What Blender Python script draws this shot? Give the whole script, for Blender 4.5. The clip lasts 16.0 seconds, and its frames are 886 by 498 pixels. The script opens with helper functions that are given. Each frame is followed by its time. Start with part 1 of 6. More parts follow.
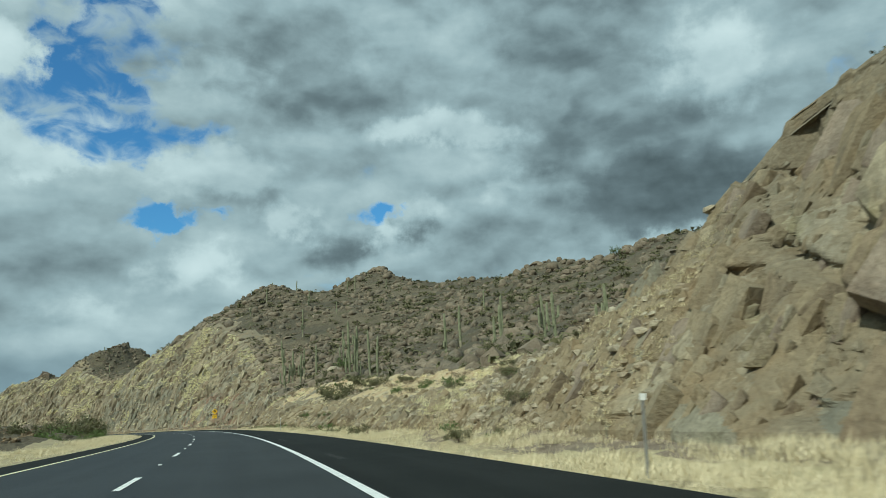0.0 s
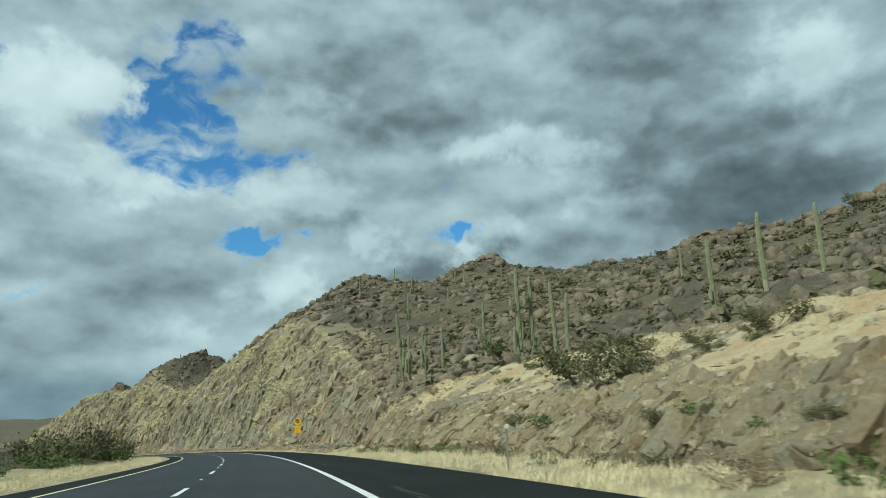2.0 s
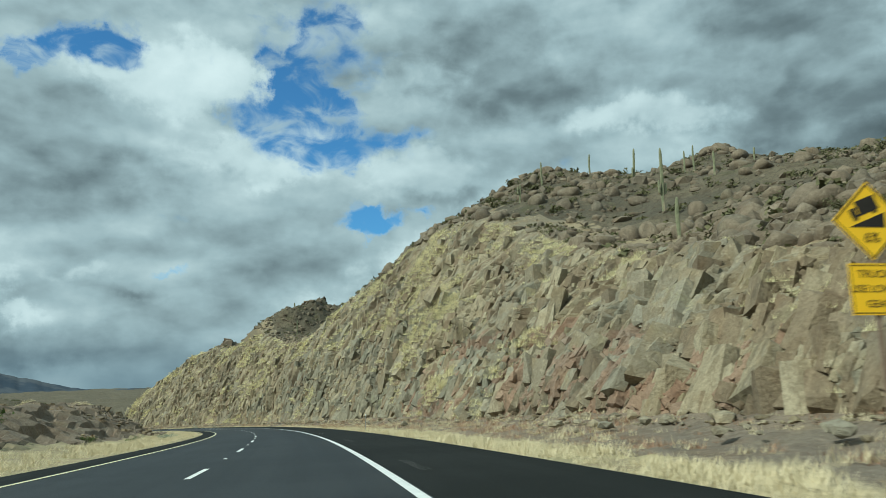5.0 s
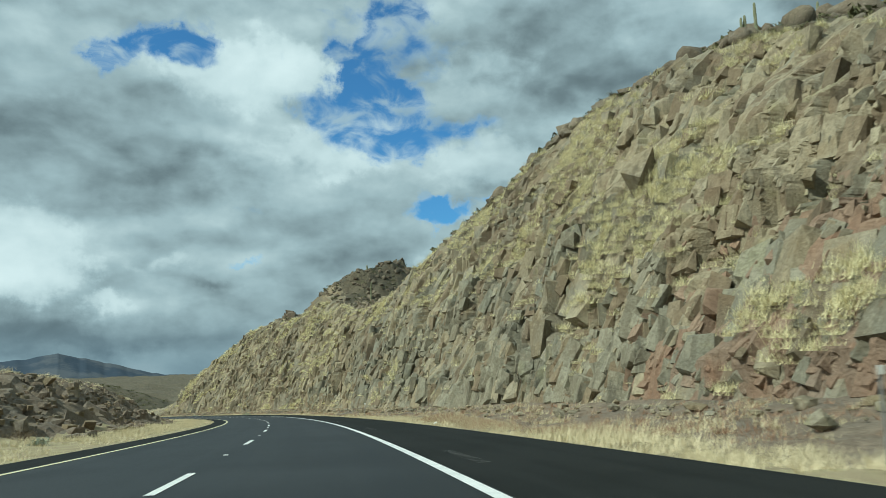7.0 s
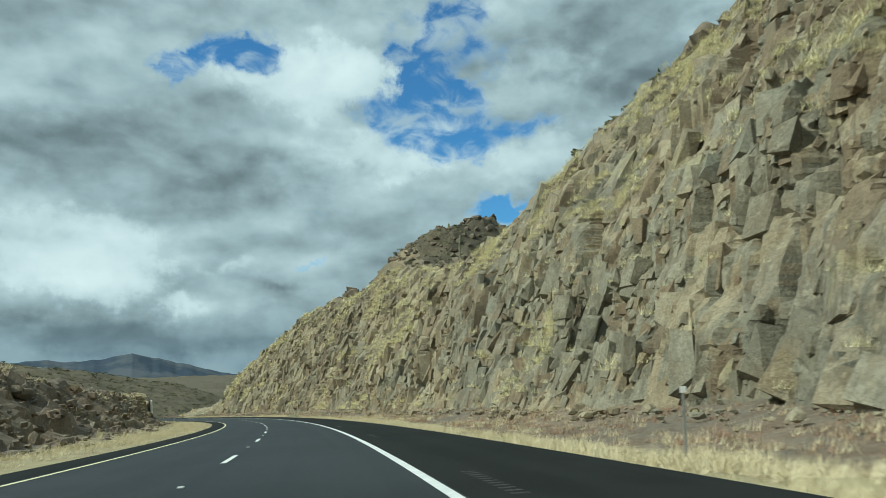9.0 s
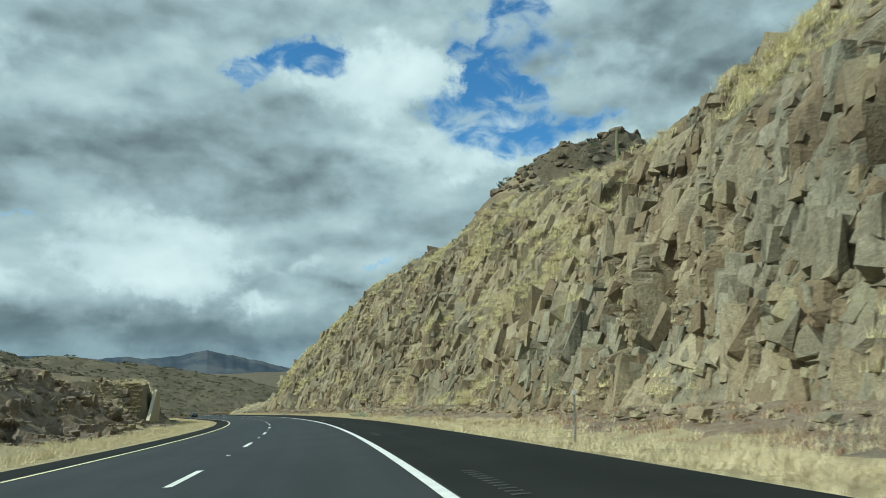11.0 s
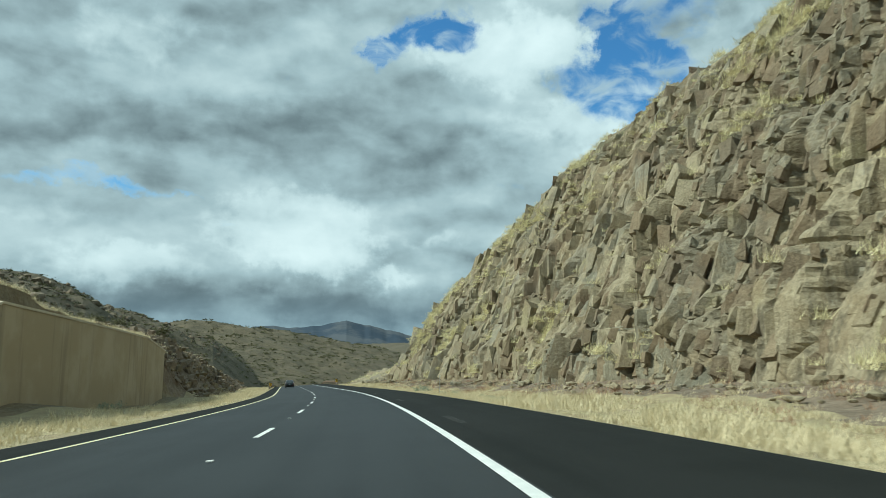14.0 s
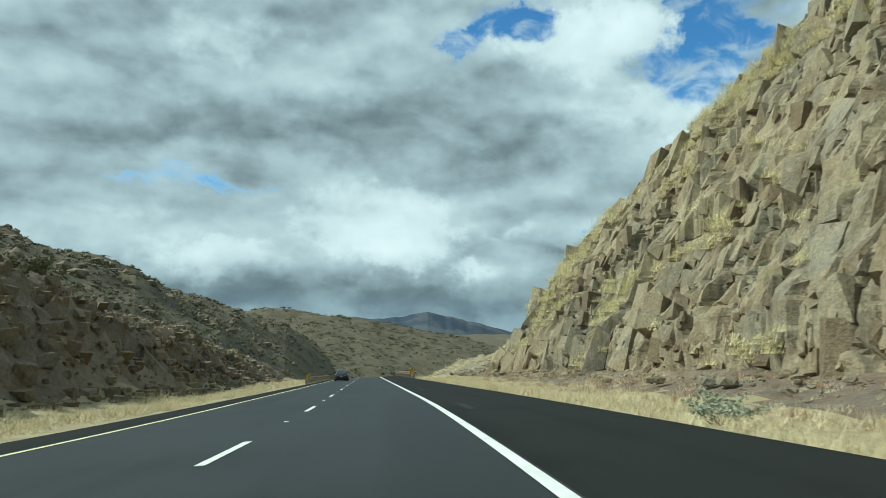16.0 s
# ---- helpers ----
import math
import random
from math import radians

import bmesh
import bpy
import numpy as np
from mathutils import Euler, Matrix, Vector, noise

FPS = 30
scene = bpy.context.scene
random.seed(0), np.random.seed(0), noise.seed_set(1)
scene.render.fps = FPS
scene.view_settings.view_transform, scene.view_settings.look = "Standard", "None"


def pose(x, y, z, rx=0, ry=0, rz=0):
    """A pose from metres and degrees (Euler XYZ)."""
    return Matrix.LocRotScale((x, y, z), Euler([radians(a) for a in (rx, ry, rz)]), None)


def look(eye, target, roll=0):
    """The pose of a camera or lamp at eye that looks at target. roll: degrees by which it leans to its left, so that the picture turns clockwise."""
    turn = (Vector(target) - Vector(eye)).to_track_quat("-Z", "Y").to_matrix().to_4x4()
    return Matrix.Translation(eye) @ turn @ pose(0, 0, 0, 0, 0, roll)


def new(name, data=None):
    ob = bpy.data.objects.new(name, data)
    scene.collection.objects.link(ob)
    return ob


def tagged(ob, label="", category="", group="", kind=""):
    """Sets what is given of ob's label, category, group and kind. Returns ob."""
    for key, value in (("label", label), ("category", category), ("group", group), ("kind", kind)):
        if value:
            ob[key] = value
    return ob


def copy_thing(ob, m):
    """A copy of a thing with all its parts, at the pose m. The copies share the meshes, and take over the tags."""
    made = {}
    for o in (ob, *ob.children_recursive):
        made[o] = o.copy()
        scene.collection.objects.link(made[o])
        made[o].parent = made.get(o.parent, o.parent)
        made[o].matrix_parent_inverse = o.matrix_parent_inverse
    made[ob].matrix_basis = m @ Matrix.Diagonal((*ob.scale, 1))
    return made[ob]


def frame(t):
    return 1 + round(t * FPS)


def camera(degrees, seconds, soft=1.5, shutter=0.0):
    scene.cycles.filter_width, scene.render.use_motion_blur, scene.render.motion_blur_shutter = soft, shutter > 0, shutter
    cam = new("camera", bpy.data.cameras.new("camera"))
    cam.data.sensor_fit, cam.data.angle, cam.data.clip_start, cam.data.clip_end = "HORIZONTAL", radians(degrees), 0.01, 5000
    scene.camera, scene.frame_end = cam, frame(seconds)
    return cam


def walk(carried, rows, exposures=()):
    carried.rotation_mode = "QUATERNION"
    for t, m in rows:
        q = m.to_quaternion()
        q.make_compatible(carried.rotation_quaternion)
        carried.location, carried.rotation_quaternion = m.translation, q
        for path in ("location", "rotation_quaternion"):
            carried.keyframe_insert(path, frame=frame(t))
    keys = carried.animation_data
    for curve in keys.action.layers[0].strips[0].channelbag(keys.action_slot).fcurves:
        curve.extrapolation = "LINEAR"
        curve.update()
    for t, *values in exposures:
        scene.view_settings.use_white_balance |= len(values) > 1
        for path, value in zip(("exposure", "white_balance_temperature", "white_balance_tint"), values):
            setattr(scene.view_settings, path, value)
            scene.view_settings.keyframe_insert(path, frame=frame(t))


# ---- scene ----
cam = camera(63.5, 16.0, soft=0.8, shutter=0.12)
METRES, EYE, TILT, LEAN, TURN = 452.0, 1.05, 10.0, 1.5, 0.0
ROWS = [
    (0.0, 0.0, 0.0, 0.0, -0.0, 0.0, 0.0),
    (0.5, -0.0087, 0.0304, -0.0075, 1.42, 0.22, 0.24),
    (1.0, -0.018, 0.0621, -0.015, 3.0, 0.67, 0.66),
    (1.5, -0.0279, 0.0933, -0.0227, 4.71, 1.21, 0.96),
    (2.0, -0.0384, 0.1244, -0.0303, 6.37, 1.48, 1.12),
    (2.5, -0.0494, 0.1556, -0.0379, 7.97, 1.32, 1.3),
    (3.0, -0.0607, 0.1856, -0.0454, 9.46, 0.8, 1.5),
    (3.5, -0.0727, 0.2152, -0.0528, 10.96, 0.27, 1.66),
    (4.0, -0.0852, 0.2448, -0.0602, 12.6, 0.05, 1.84),
    (6.5, -0.155, 0.3812, -0.0959, 20.12, -0.68, 2.49),
    (7.0, -0.1708, 0.4082, -0.103, 21.29, -0.85, 2.65),
    (7.5, -0.1871, 0.435, -0.1099, 22.43, -0.84, 2.87),
    (8.0, -0.2035, 0.4604, -0.1168, 23.66, -0.83, 3.03),
    (8.5, -0.2206, 0.4858, -0.1236, 24.93, -0.7, 3.28),
    (9.0, -0.2382, 0.5106, -0.1303, 26.21, -0.59, 3.55),
    (11.5, -0.3313, 0.6258, -0.1629, 33.05, -0.56, 4.47),
    (12.0, -0.3516, 0.6477, -0.1693, 34.77, -0.85, 4.64),
    (12.5, -0.3723, 0.6692, -0.1755, 36.58, -1.22, 4.8),
    (13.0, -0.3935, 0.6898, -0.1816, 38.35, -1.47, 4.96),
    (13.5, -0.4148, 0.71, -0.1877, 40.24, -1.58, 4.98),
    (14.0, -0.4364, 0.7293, -0.1936, 42.07, -1.62, 5.02),
    (14.5, -0.4582, 0.7483, -0.1994, 43.86, -1.61, 5.2),
    (15.0, -0.4802, 0.7667, -0.2053, 45.55, -1.57, 5.33),
    (15.5, -0.5023, 0.7845, -0.2109, 47.1, -1.59, 5.54),
    (16.0, -0.5245, 0.8015, -0.2163, 48.47, -1.66, 5.81),
]
walk(cam, [(t, pose(0, 0, EYE, TILT, LEAN, TURN) @ pose(METRES * x, METRES * y, METRES * z, 90 + pitch, roll, yaw)) for t, x, y, z, yaw, pitch, roll in ROWS],
     exposures=[(0.0, -0.06, 5950, 2), (4.0, 0.04, 5950, 2), (9.0, 0.06, 5950, 2), (16.0, 0.20, 5950, 2)])

# ---- world: blue sky behind broken cloud decks, and one sun ----
SUN_BEARING, SUN_ELEVATION = 140.0, 40.0      # degrees to the left of +y, degrees up


def nodes_of(tree):
    """Two short helpers for a node tree: make a node, make a link."""
    def node(kind, **props):
        n = tree.nodes.new(kind)
        for key, value in props.items():
            if key == "op":
                n.operation = value
            elif key == "blend":
                n.blend_type = value
            elif key == "dtype":
                n.data_type = value
            elif key == "interp":
                n.interpolation_type = value
            elif key == "feature":
                n.feature = value
        return n

    def put(sock, value):
        if isinstance(value, bpy.types.NodeSocket):
            tree.links.new(value, sock)
        else:
            sock.default_value = value
    return node, put


def build_world():
    world = bpy.data.worlds.new("sky")
    scene.world = world
    world.use_nodes = True
    tree = world.node_tree
    tree.nodes.clear()
    node, put = nodes_of(tree)

    def math2(op, a, b=0.0, clamp=False):
        n = node("ShaderNodeMath", op=op)
        n.use_clamp = clamp
        put(n.inputs[0], a)
        put(n.inputs[1], b)
        return n.outputs[0]

    def vec(op, a, b=None):
        n = node("ShaderNodeVectorMath", op=op)
        put(n.inputs[0], a)
        if b is not None:
            put(n.inputs[1], b)
        return n.outputs["Value"] if op == "LENGTH" else n.outputs["Vector"]

    def cloud_noise(co, scale, detail, rough, distort=0.0):
        n = node("ShaderNodeTexNoise")
        put(n.inputs["Vector"], co)
        put(n.inputs["Scale"], scale)
        put(n.inputs["Detail"], detail)
        put(n.inputs["Roughness"], rough)
        put(n.inputs["Distortion"], distort)
        return n.outputs["Fac"]

    def remap(v, a, b, c, d, smooth=True):
        n = node("ShaderNodeMapRange", interp="SMOOTHSTEP" if smooth else "LINEAR")
        for i, x in enumerate((v, a, b, c, d)):
            put(n.inputs[i], x)
        return n.outputs[0]

    def mix(f, a, b):
        n = node("ShaderNodeMix", dtype="RGBA")
        put(n.inputs[0], f)
        put(n.inputs[6], a)
        put(n.inputs[7], b)
        return n.outputs[2]

    co = node("ShaderNodeTexCoord").outputs["Generated"]
    sep = node("ShaderNodeSeparateXYZ")
    put(sep.inputs[0], co)
    x, y, z = sep.outputs
    bearing = math2("MULTIPLY", math2("ARCTAN2", math2("MULTIPLY", x, -1.0), y), 57.2958)
    elev = math2("MULTIPLY", math2("ARCSINE", z), 57.2958)
    comb = node("ShaderNodeCombineXYZ")
    put(comb.inputs[0], bearing)
    put(comb.inputs[1], elev)
    flat = comb.outputs[0]
    # a cloud deck seen in perspective: the direction cast on a level sheet
    up = math2("ADD", math2("MAXIMUM", z, 0.0), 0.16)
    deckn = node("ShaderNodeCombineXYZ")
    put(deckn.inputs[0], math2("DIVIDE", x, up))
    put(deckn.inputs[1], math2("DIVIDE", y, up))
    deck = deckn.outputs[0]
    big = cloud_noise(deck, 1.1, 6.0, 0.5, 0.3)
    fine = cloud_noise(vec("MULTIPLY", flat, (1.0, 1.8, 1.0)), 0.11, 8.0, 0.56, 0.5)
    stretched = vec("MULTIPLY", flat, (1.0, 2.0, 1.0))
    puff = cloud_noise(stretched, 0.15, 6.0, 0.46, 0.2)
    above = cloud_noise(vec("ADD", stretched, (0.0, 2.2, 0.0)), 0.15, 6.0, 0.46, 0.2)

    def billows(scale, detail):
        """Rounded heaps, high in the middle of each."""
        n = node("ShaderNodeTexVoronoi", feature="SMOOTH_F1")
        put(n.inputs["Vector"], heaped)
        put(n.inputs["Scale"], scale)
        put(n.inputs["Detail"], detail)
        put(n.inputs["Roughness"], 0.45)
        put(n.inputs["Smoothness"], 0.35)
        return n.outputs["Distance"]

    # ragged edges: the blobs below are read at a shaken place
    shake = node("ShaderNodeTexNoise")
    put(shake.inputs["Vector"], flat)
    put(shake.inputs["Scale"], 0.2)
    put(shake.inputs["Detail"], 7.0)
    put(shake.inputs["Roughness"], 0.6)
    where = vec("ADD", flat, vec("MULTIPLY", vec("SUBTRACT", shake.outputs["Color"], (0.5, 0.5, 0.5)), (11.0, 6.0, 0.0)))

    heaped = vec("MULTIPLY", vec("ADD", flat, vec("MULTIPLY", vec("SUBTRACT", shake.outputs["Color"], (0.5, 0.5, 0.5)), (7.0, 4.0, 0.0))), (1.0, 1.7, 0.0))
    heap = math2("SUBTRACT", 0.92, billows(0.13, 2.0))

    def blobs(rows, spread=1.0):
        total = 0.0
        for b, e, rb, re, amount in rows:
            r = vec("LENGTH", vec("MULTIPLY", vec("SUBTRACT", where, (b, e, 0.0)), (1 / (rb * spread), 1 / (re * spread), 0.0)))
            total = math2("ADD", total, remap(r, 0.0, 1.0, amount, 0.0))
        return total

    gaps = blobs([(31, 24.0, 5.5, 4.1, 0.45), (27, 20.5, 6.4, 2.7, 0.70), (24, 17.2, 5.0, 2.3, 0.60), (21, 12.2, 7.7, 1.3, 0.75), (24, 26.4, 4.1, 2.7, 0.50), (5, 13.2, 4.1, 2.0, 0.85), (6, 22.5, 1.4, 0.7, 0.30), (29, 22.5, 3.2, 4.1, 0.70), (29, 18.3, 5.0, 2.7, 0.80), (25, 16.3, 4.1, 2.0, 0.60), (21, 12.7, 5.9, 1.4, 0.75), (4, 13.5, 2.7, 1.8, 0.50), (44, 23.9, 6.4, 2.3, 0.70), (25, 27.4, 5.0, 3.2, 0.65), (36, 8.2, 4.1, 0.7, 0.40), (42, 23.8, 5.0, 2.7, 0.60), (47, 21.9, 3.2, 2.0, 0.55), (28, 24.9, 3.2, 4.5, 0.75)])
    gaps = math2("ADD", gaps, blobs([(25, 19.8, 5.0, 2.7, 0.75), (20, 18.3, 3.6, 1.4, 0.50), (23, 13.3, 4.1, 1.0, 0.60), (36, 8.4, 2.7, 0.7, 0.35), (46, 22.6, 4.1, 2.3, 0.60), (41, 25.2, 3.2, 1.8, 0.50), (27, 22.1, 5.0, 3.2, 0.80), (32, 19.9, 4.1, 2.3, 0.70), (69, 10.5, 10.0, 1.2, 0.75), (62, 10.5, 2.7, 0.6, 0.40), (22, 24.3, 5.5, 2.7, 0.50)]))
    dark = blobs([(12, 25.3, 10.0, 5.5, 0.22), (7, 21.2, 6.8, 4.1, 0.30), (-11, 26.1, 9.1, 5.9, 0.42), (-17, 20.3, 10.0, 5.0, 0.35), (-17, 13.1, 11.8, 3.6, 0.60), (-8, 18.2, 5.0, 2.7, 0.35), (8, 10.2, 4.5, 1.9, 0.70), (2, 11.7, 2.2, 2.4, 0.80), (29, 9.1, 9.1, 3.2, 0.14), (-5, 10.3, 5.5, 2.7, 0.25), (-23, 14.5, 11.4, 5.5, 0.35), (40, 18.4, 11.8, 3.2, 0.08), (43, 13.3, 5.5, 2.3, 0.16), (39, 6.4, 2.7, 0.5, 0.20), (52, 16.6, 9.1, 3.6, 0.22), (43, 13.6, 9.1, 2.7, 0.14), (14, 24.3, 10.0, 5.0, 0.12), (47, 1.9, 11.8, 1.6, 0.26)], 1.3)
    dark = math2("ADD", dark, blobs([(70, 14.7, 11.8, 3.4, 0.42), (59, 15.5, 9.1, 2.7, 0.26), (66, 19.9, 6.8, 2.3, 0.10), (63, 1.8, 11.8, 1.8, 0.40), (49, 2.2, 9.1, 2.3, 0.30), (44, 13.1, 7.3, 4.1, 0.18)], 1.3))
    light = blobs([(29, 15.9, 5.0, 2.0, 0.35), (18, 15.2, 9.1, 2.7, 0.28), (1, 19.3, 7.7, 1.4, 0.42), (12, 12.1, 3.6, 1.8, 0.55), (4, 11.9, 2.7, 2.3, 0.50), (1, 13.5, 3.2, 1.8, 0.40), (-23, 23.0, 5.0, 4.5, 0.50), (26, 4.8, 5.5, 1.8, 0.30), (19, 7.9, 5.5, 2.3, 0.28), (-17, 10.1, 3.2, 1.1, 0.50), (-5, 15.3, 2.7, 2.7, 0.25), (37, 21.6, 8.2, 3.4, 0.40), (33, 16.3, 5.5, 2.3, 0.32), (17, 16.5, 7.3, 2.3, 0.30), (19, 8.9, 4.1, 2.3, 0.30), (-2, 19.1, 6.8, 2.3, 0.30), (37, 22.6, 7.7, 3.6, 0.45), (28, 16.7, 5.0, 2.0, 0.40)], 1.25)
    light = math2("ADD", light, blobs([(18, 23.4, 6.4, 3.2, 0.25), (55, 8.6, 6.4, 3.2, 0.38), (52, 6.0, 4.1, 1.8, 0.35), (46, 4.2, 2.7, 0.9, 0.30), (67, 21.7, 7.7, 2.7, 0.38), (36, 23.0, 6.8, 3.2, 0.40), (27, 17.6, 5.0, 1.8, 0.35), (55, 8.3, 7.7, 3.6, 0.50), (67, 4.9, 6.4, 2.0, 0.50), (53, 5.9, 5.0, 2.0, 0.50), (44, 7.7, 3.6, 0.8, 0.30), (47, 4.5, 2.7, 0.8, 0.25), (72, 7.6, 5.5, 1.8, 0.20)], 1.25))
    wisp = cloud_noise(vec("MULTIPLY", flat, (1.0, 1.6, 1.0)), 0.30, 7.0, 0.54, 0.6)
    cover = math2("ADD", math2("MULTIPLY", big, 0.6), math2("MULTIPLY", fine, 1.4))
    cover = math2("ADD", cover, math2("MULTIPLY", wisp, 1.2))
    cover = math2("SUBTRACT", math2("ADD", cover, math2("ADD", math2("MULTIPLY", heap, 0.45), math2("MULTIPLY", dark, 0.7))), 0.86)
    cover = remap(math2("SUBTRACT", cover, math2("MULTIPLY", gaps, 1.05)), -0.26, 0.50, 0.0, 1.0)
    cover = math2("MAXIMUM", cover, remap(math2("ADD", wisp, math2("MULTIPLY", math2("SUBTRACT", puff, 0.5), 0.5)), 0.42, 0.72, 0.0, 0.75))      # thin veils over the blue
    low_puff = cloud_noise(vec("MULTIPLY", flat, (1.0, 1.9, 1.0)), 0.062, 5.0, 0.45, 0.25)
    low_above = cloud_noise(vec("ADD", vec("MULTIPLY", flat, (1.0, 1.9, 1.0)), (1.5, 4.0, 0.0)), 0.062, 5.0, 0.45, 0.25)
    tone = math2("ADD", 0.60, math2("MULTIPLY", math2("SUBTRACT", low_puff, low_above), 0.55))      # lit from above, shaded beneath
    tone = math2("ADD", tone, math2("MULTIPLY", math2("SUBTRACT", puff, above), 0.62))
    tone = math2("ADD", tone, math2("MULTIPLY", heap, 0.24))
    tone = math2("ADD", tone, remap(cover, 0.30, 1.0, 0.20, 0.0))
    crisp = cloud_noise(vec("MULTIPLY", flat, (1.0, 1.4, 1.0)), 0.42, 7.0, 0.5, 0.3)
    edge = remap(math2("ADD", light, math2("MULTIPLY", math2("SUBTRACT", crisp, 0.5), 0.6)), 0.08, 0.42, 0.0, 0.16)
    tone = math2("ADD", tone, math2("MULTIPLY", math2("SUBTRACT", crisp, 0.5), 0.26))
    tone = math2("SUBTRACT", math2("ADD", math2("ADD", tone, math2("MULTIPLY", light, 0.34)), edge), math2("MULTIPLY", dark, 0.55))
    ramp = node("ShaderNodeValToRGB")
    put(ramp.inputs[0], math2("MULTIPLY", tone, 0.7))
    stops = ((0.0, (0.075, 0.100, 0.105)), (0.21, (0.165, 0.215, 0.225)), (0.434, (0.36, 0.46, 0.47)), (0.68, (0.58, 0.69, 0.68)), (1.0, (0.78, 0.88, 0.85)))
    el = ramp.color_ramp.elements
    el[0].position, el[0].color = stops[0][0], (*stops[0][1], 1)
    el[1].position, el[1].color = stops[-1][0], (*stops[-1][1], 1)
    for p, c in stops[1:-1]:
        e = el.new(p)
        e.color = (*c, 1)
    air = node("ShaderNodeTexSky")
    air.sky_type, air.sun_disc = "NISHITA", False
    air.sun_elevation, air.sun_rotation = radians(SUN_ELEVATION), radians(-SUN_BEARING)
    blue = vec("MULTIPLY", air.outputs[0], (0.046, 0.094, 0.122))
    sky = mix(cover, blue, ramp.outputs[0])
    low = remap(elev, -1.0, 5.0, 0.55, 0.0)
    sky = mix(low, sky, (0.13, 0.21, 0.26, 1.0))
    back = node("ShaderNodeBackground")
    put(back.inputs[0], sky)
    put(back.inputs[1], 1.0)
    out = node("ShaderNodeOutputWorld")
    put(out.inputs[0], back.outputs[0])


build_world()
sun = new("sun", bpy.data.lights.new("sun", "SUN"))
sun.data.energy, sun.data.angle, sun.data.color = 4.0, radians(0.6), (0.97, 0.96, 0.83)
a, e = radians(SUN_BEARING), radians(SUN_ELEVATION)
sun.matrix_world = look((0, 0, 0), (math.sin(a) * math.cos(e), -math.cos(a) * math.cos(e), -math.sin(e)))


# ---- materials ----
def material(name, build, rough=0.9, metal=0.0, spec=0.3):
    m = bpy.data.materials.new(name)
    m.use_nodes = True
    tree = m.node_tree
    node, put = nodes_of(tree)
    bsdf = tree.nodes["Principled BSDF"]
    put(bsdf.inputs["Roughness"], rough)
    put(bsdf.inputs["Metallic"], metal)
    put(bsdf.inputs["Specular IOR Level"], spec)

    def noise_at(co, scale, detail=6.0, roughness=0.6, distort=0.0):
        n = node("ShaderNodeTexNoise")
        put(n.inputs["Vector"], co)
        put(n.inputs["Scale"], scale)
        put(n.inputs["Detail"], detail)
        put(n.inputs["Roughness"], roughness)
        put(n.inputs["Distortion"], distort)
        return n.outputs["Fac"]

    def scaled(co, v):
        n = node("ShaderNodeVectorMath", op="MULTIPLY")
        put(n.inputs[0], co)
        put(n.inputs[1], v)
        return n.outputs[0]

    def mix(f, c1, c2, blend="MIX"):
        n = node("ShaderNodeMix", dtype="RGBA", blend=blend)
        put(n.inputs[0], f)
        put(n.inputs[6], (*c1, 1) if isinstance(c1, tuple) else c1)
        put(n.inputs[7], (*c2, 1) if isinstance(c2, tuple) else c2)
        return n.outputs[2]

    def step(v, lo, hi, out0=0.0, out1=1.0):
        n = node("ShaderNodeMapRange", interp="SMOOTHSTEP")
        for i, q in enumerate((v, lo, hi, out0, out1)):
            put(n.inputs[i], q)
        return n.outputs[0]

    def cracks(co, scale, randomness=1.0):
        n = node("ShaderNodeTexVoronoi", feature="DISTANCE_TO_EDGE")
        put(n.inputs["Vector"], co)
        put(n.inputs["Scale"], scale)
        put(n.inputs["Randomness"], randomness)
        return n.outputs["Distance"]

    def add(a, b, k=1.0):
        n = node("ShaderNodeMath", op="MULTIPLY_ADD")
        put(n.inputs[0], b)
        put(n.inputs[1], k)
        put(n.inputs[2], a)
        return n.outputs[0]

    def times(a, b):
        n = node("ShaderNodeMath", op="MULTIPLY")
        put(n.inputs[0], a)
        put(n.inputs[1], b)
        return n.outputs[0]

    def relief(height, strength, distance):
        n = node("ShaderNodeBump")
        put(n.inputs["Strength"], strength)
        put(n.inputs["Distance"], distance)
        put(n.inputs["Height"], height)
        put(bsdf.inputs["Normal"], n.outputs[0])

    tc = node("ShaderNodeTexCoord")
    kit = dict(node=node, put=put, noise=noise_at, scaled=scaled, mix=mix, step=step, cracks=cracks, add=add, times=times, relief=relief,
               co=tc.outputs["Object"], bsdf=bsdf,
               random=node("ShaderNodeObjectInfo").outputs["Random"], island=node("ShaderNodeNewGeometry").outputs["Random Per Island"])
    colour = build(kit)
    if colour is not None:
        put(bsdf.inputs["Base Color"], (*colour, 1) if isinstance(colour, tuple) else colour)
    return m


def grainy(c1, c2, scale=3.0, fine=25.0, bump=0.3, deep=0.02, vary=0.0):
    """Two tones at two scales with a fine relief."""
    def build(k):
        co = k["co"]
        n1, n2 = k["noise"](co, scale), k["noise"](co, fine, 4.0)
        c = k["mix"](k["step"](n1, 0.35, 0.65), c1, c2)
        dark = tuple(v * 0.7 for v in c1)
        c = k["mix"](k["step"](n2, 0.5, 0.75, 0.0, 0.6), c, dark)
        if vary:
            c = k["mix"](k["step"](k["random"], 0.0, 1.0, 0.0, vary), c, tuple(min(1, v * 1.5) for v in c2))
        k["relief"](k["add"](n2, n1, 0.8), bump, deep)
        return c
    return build


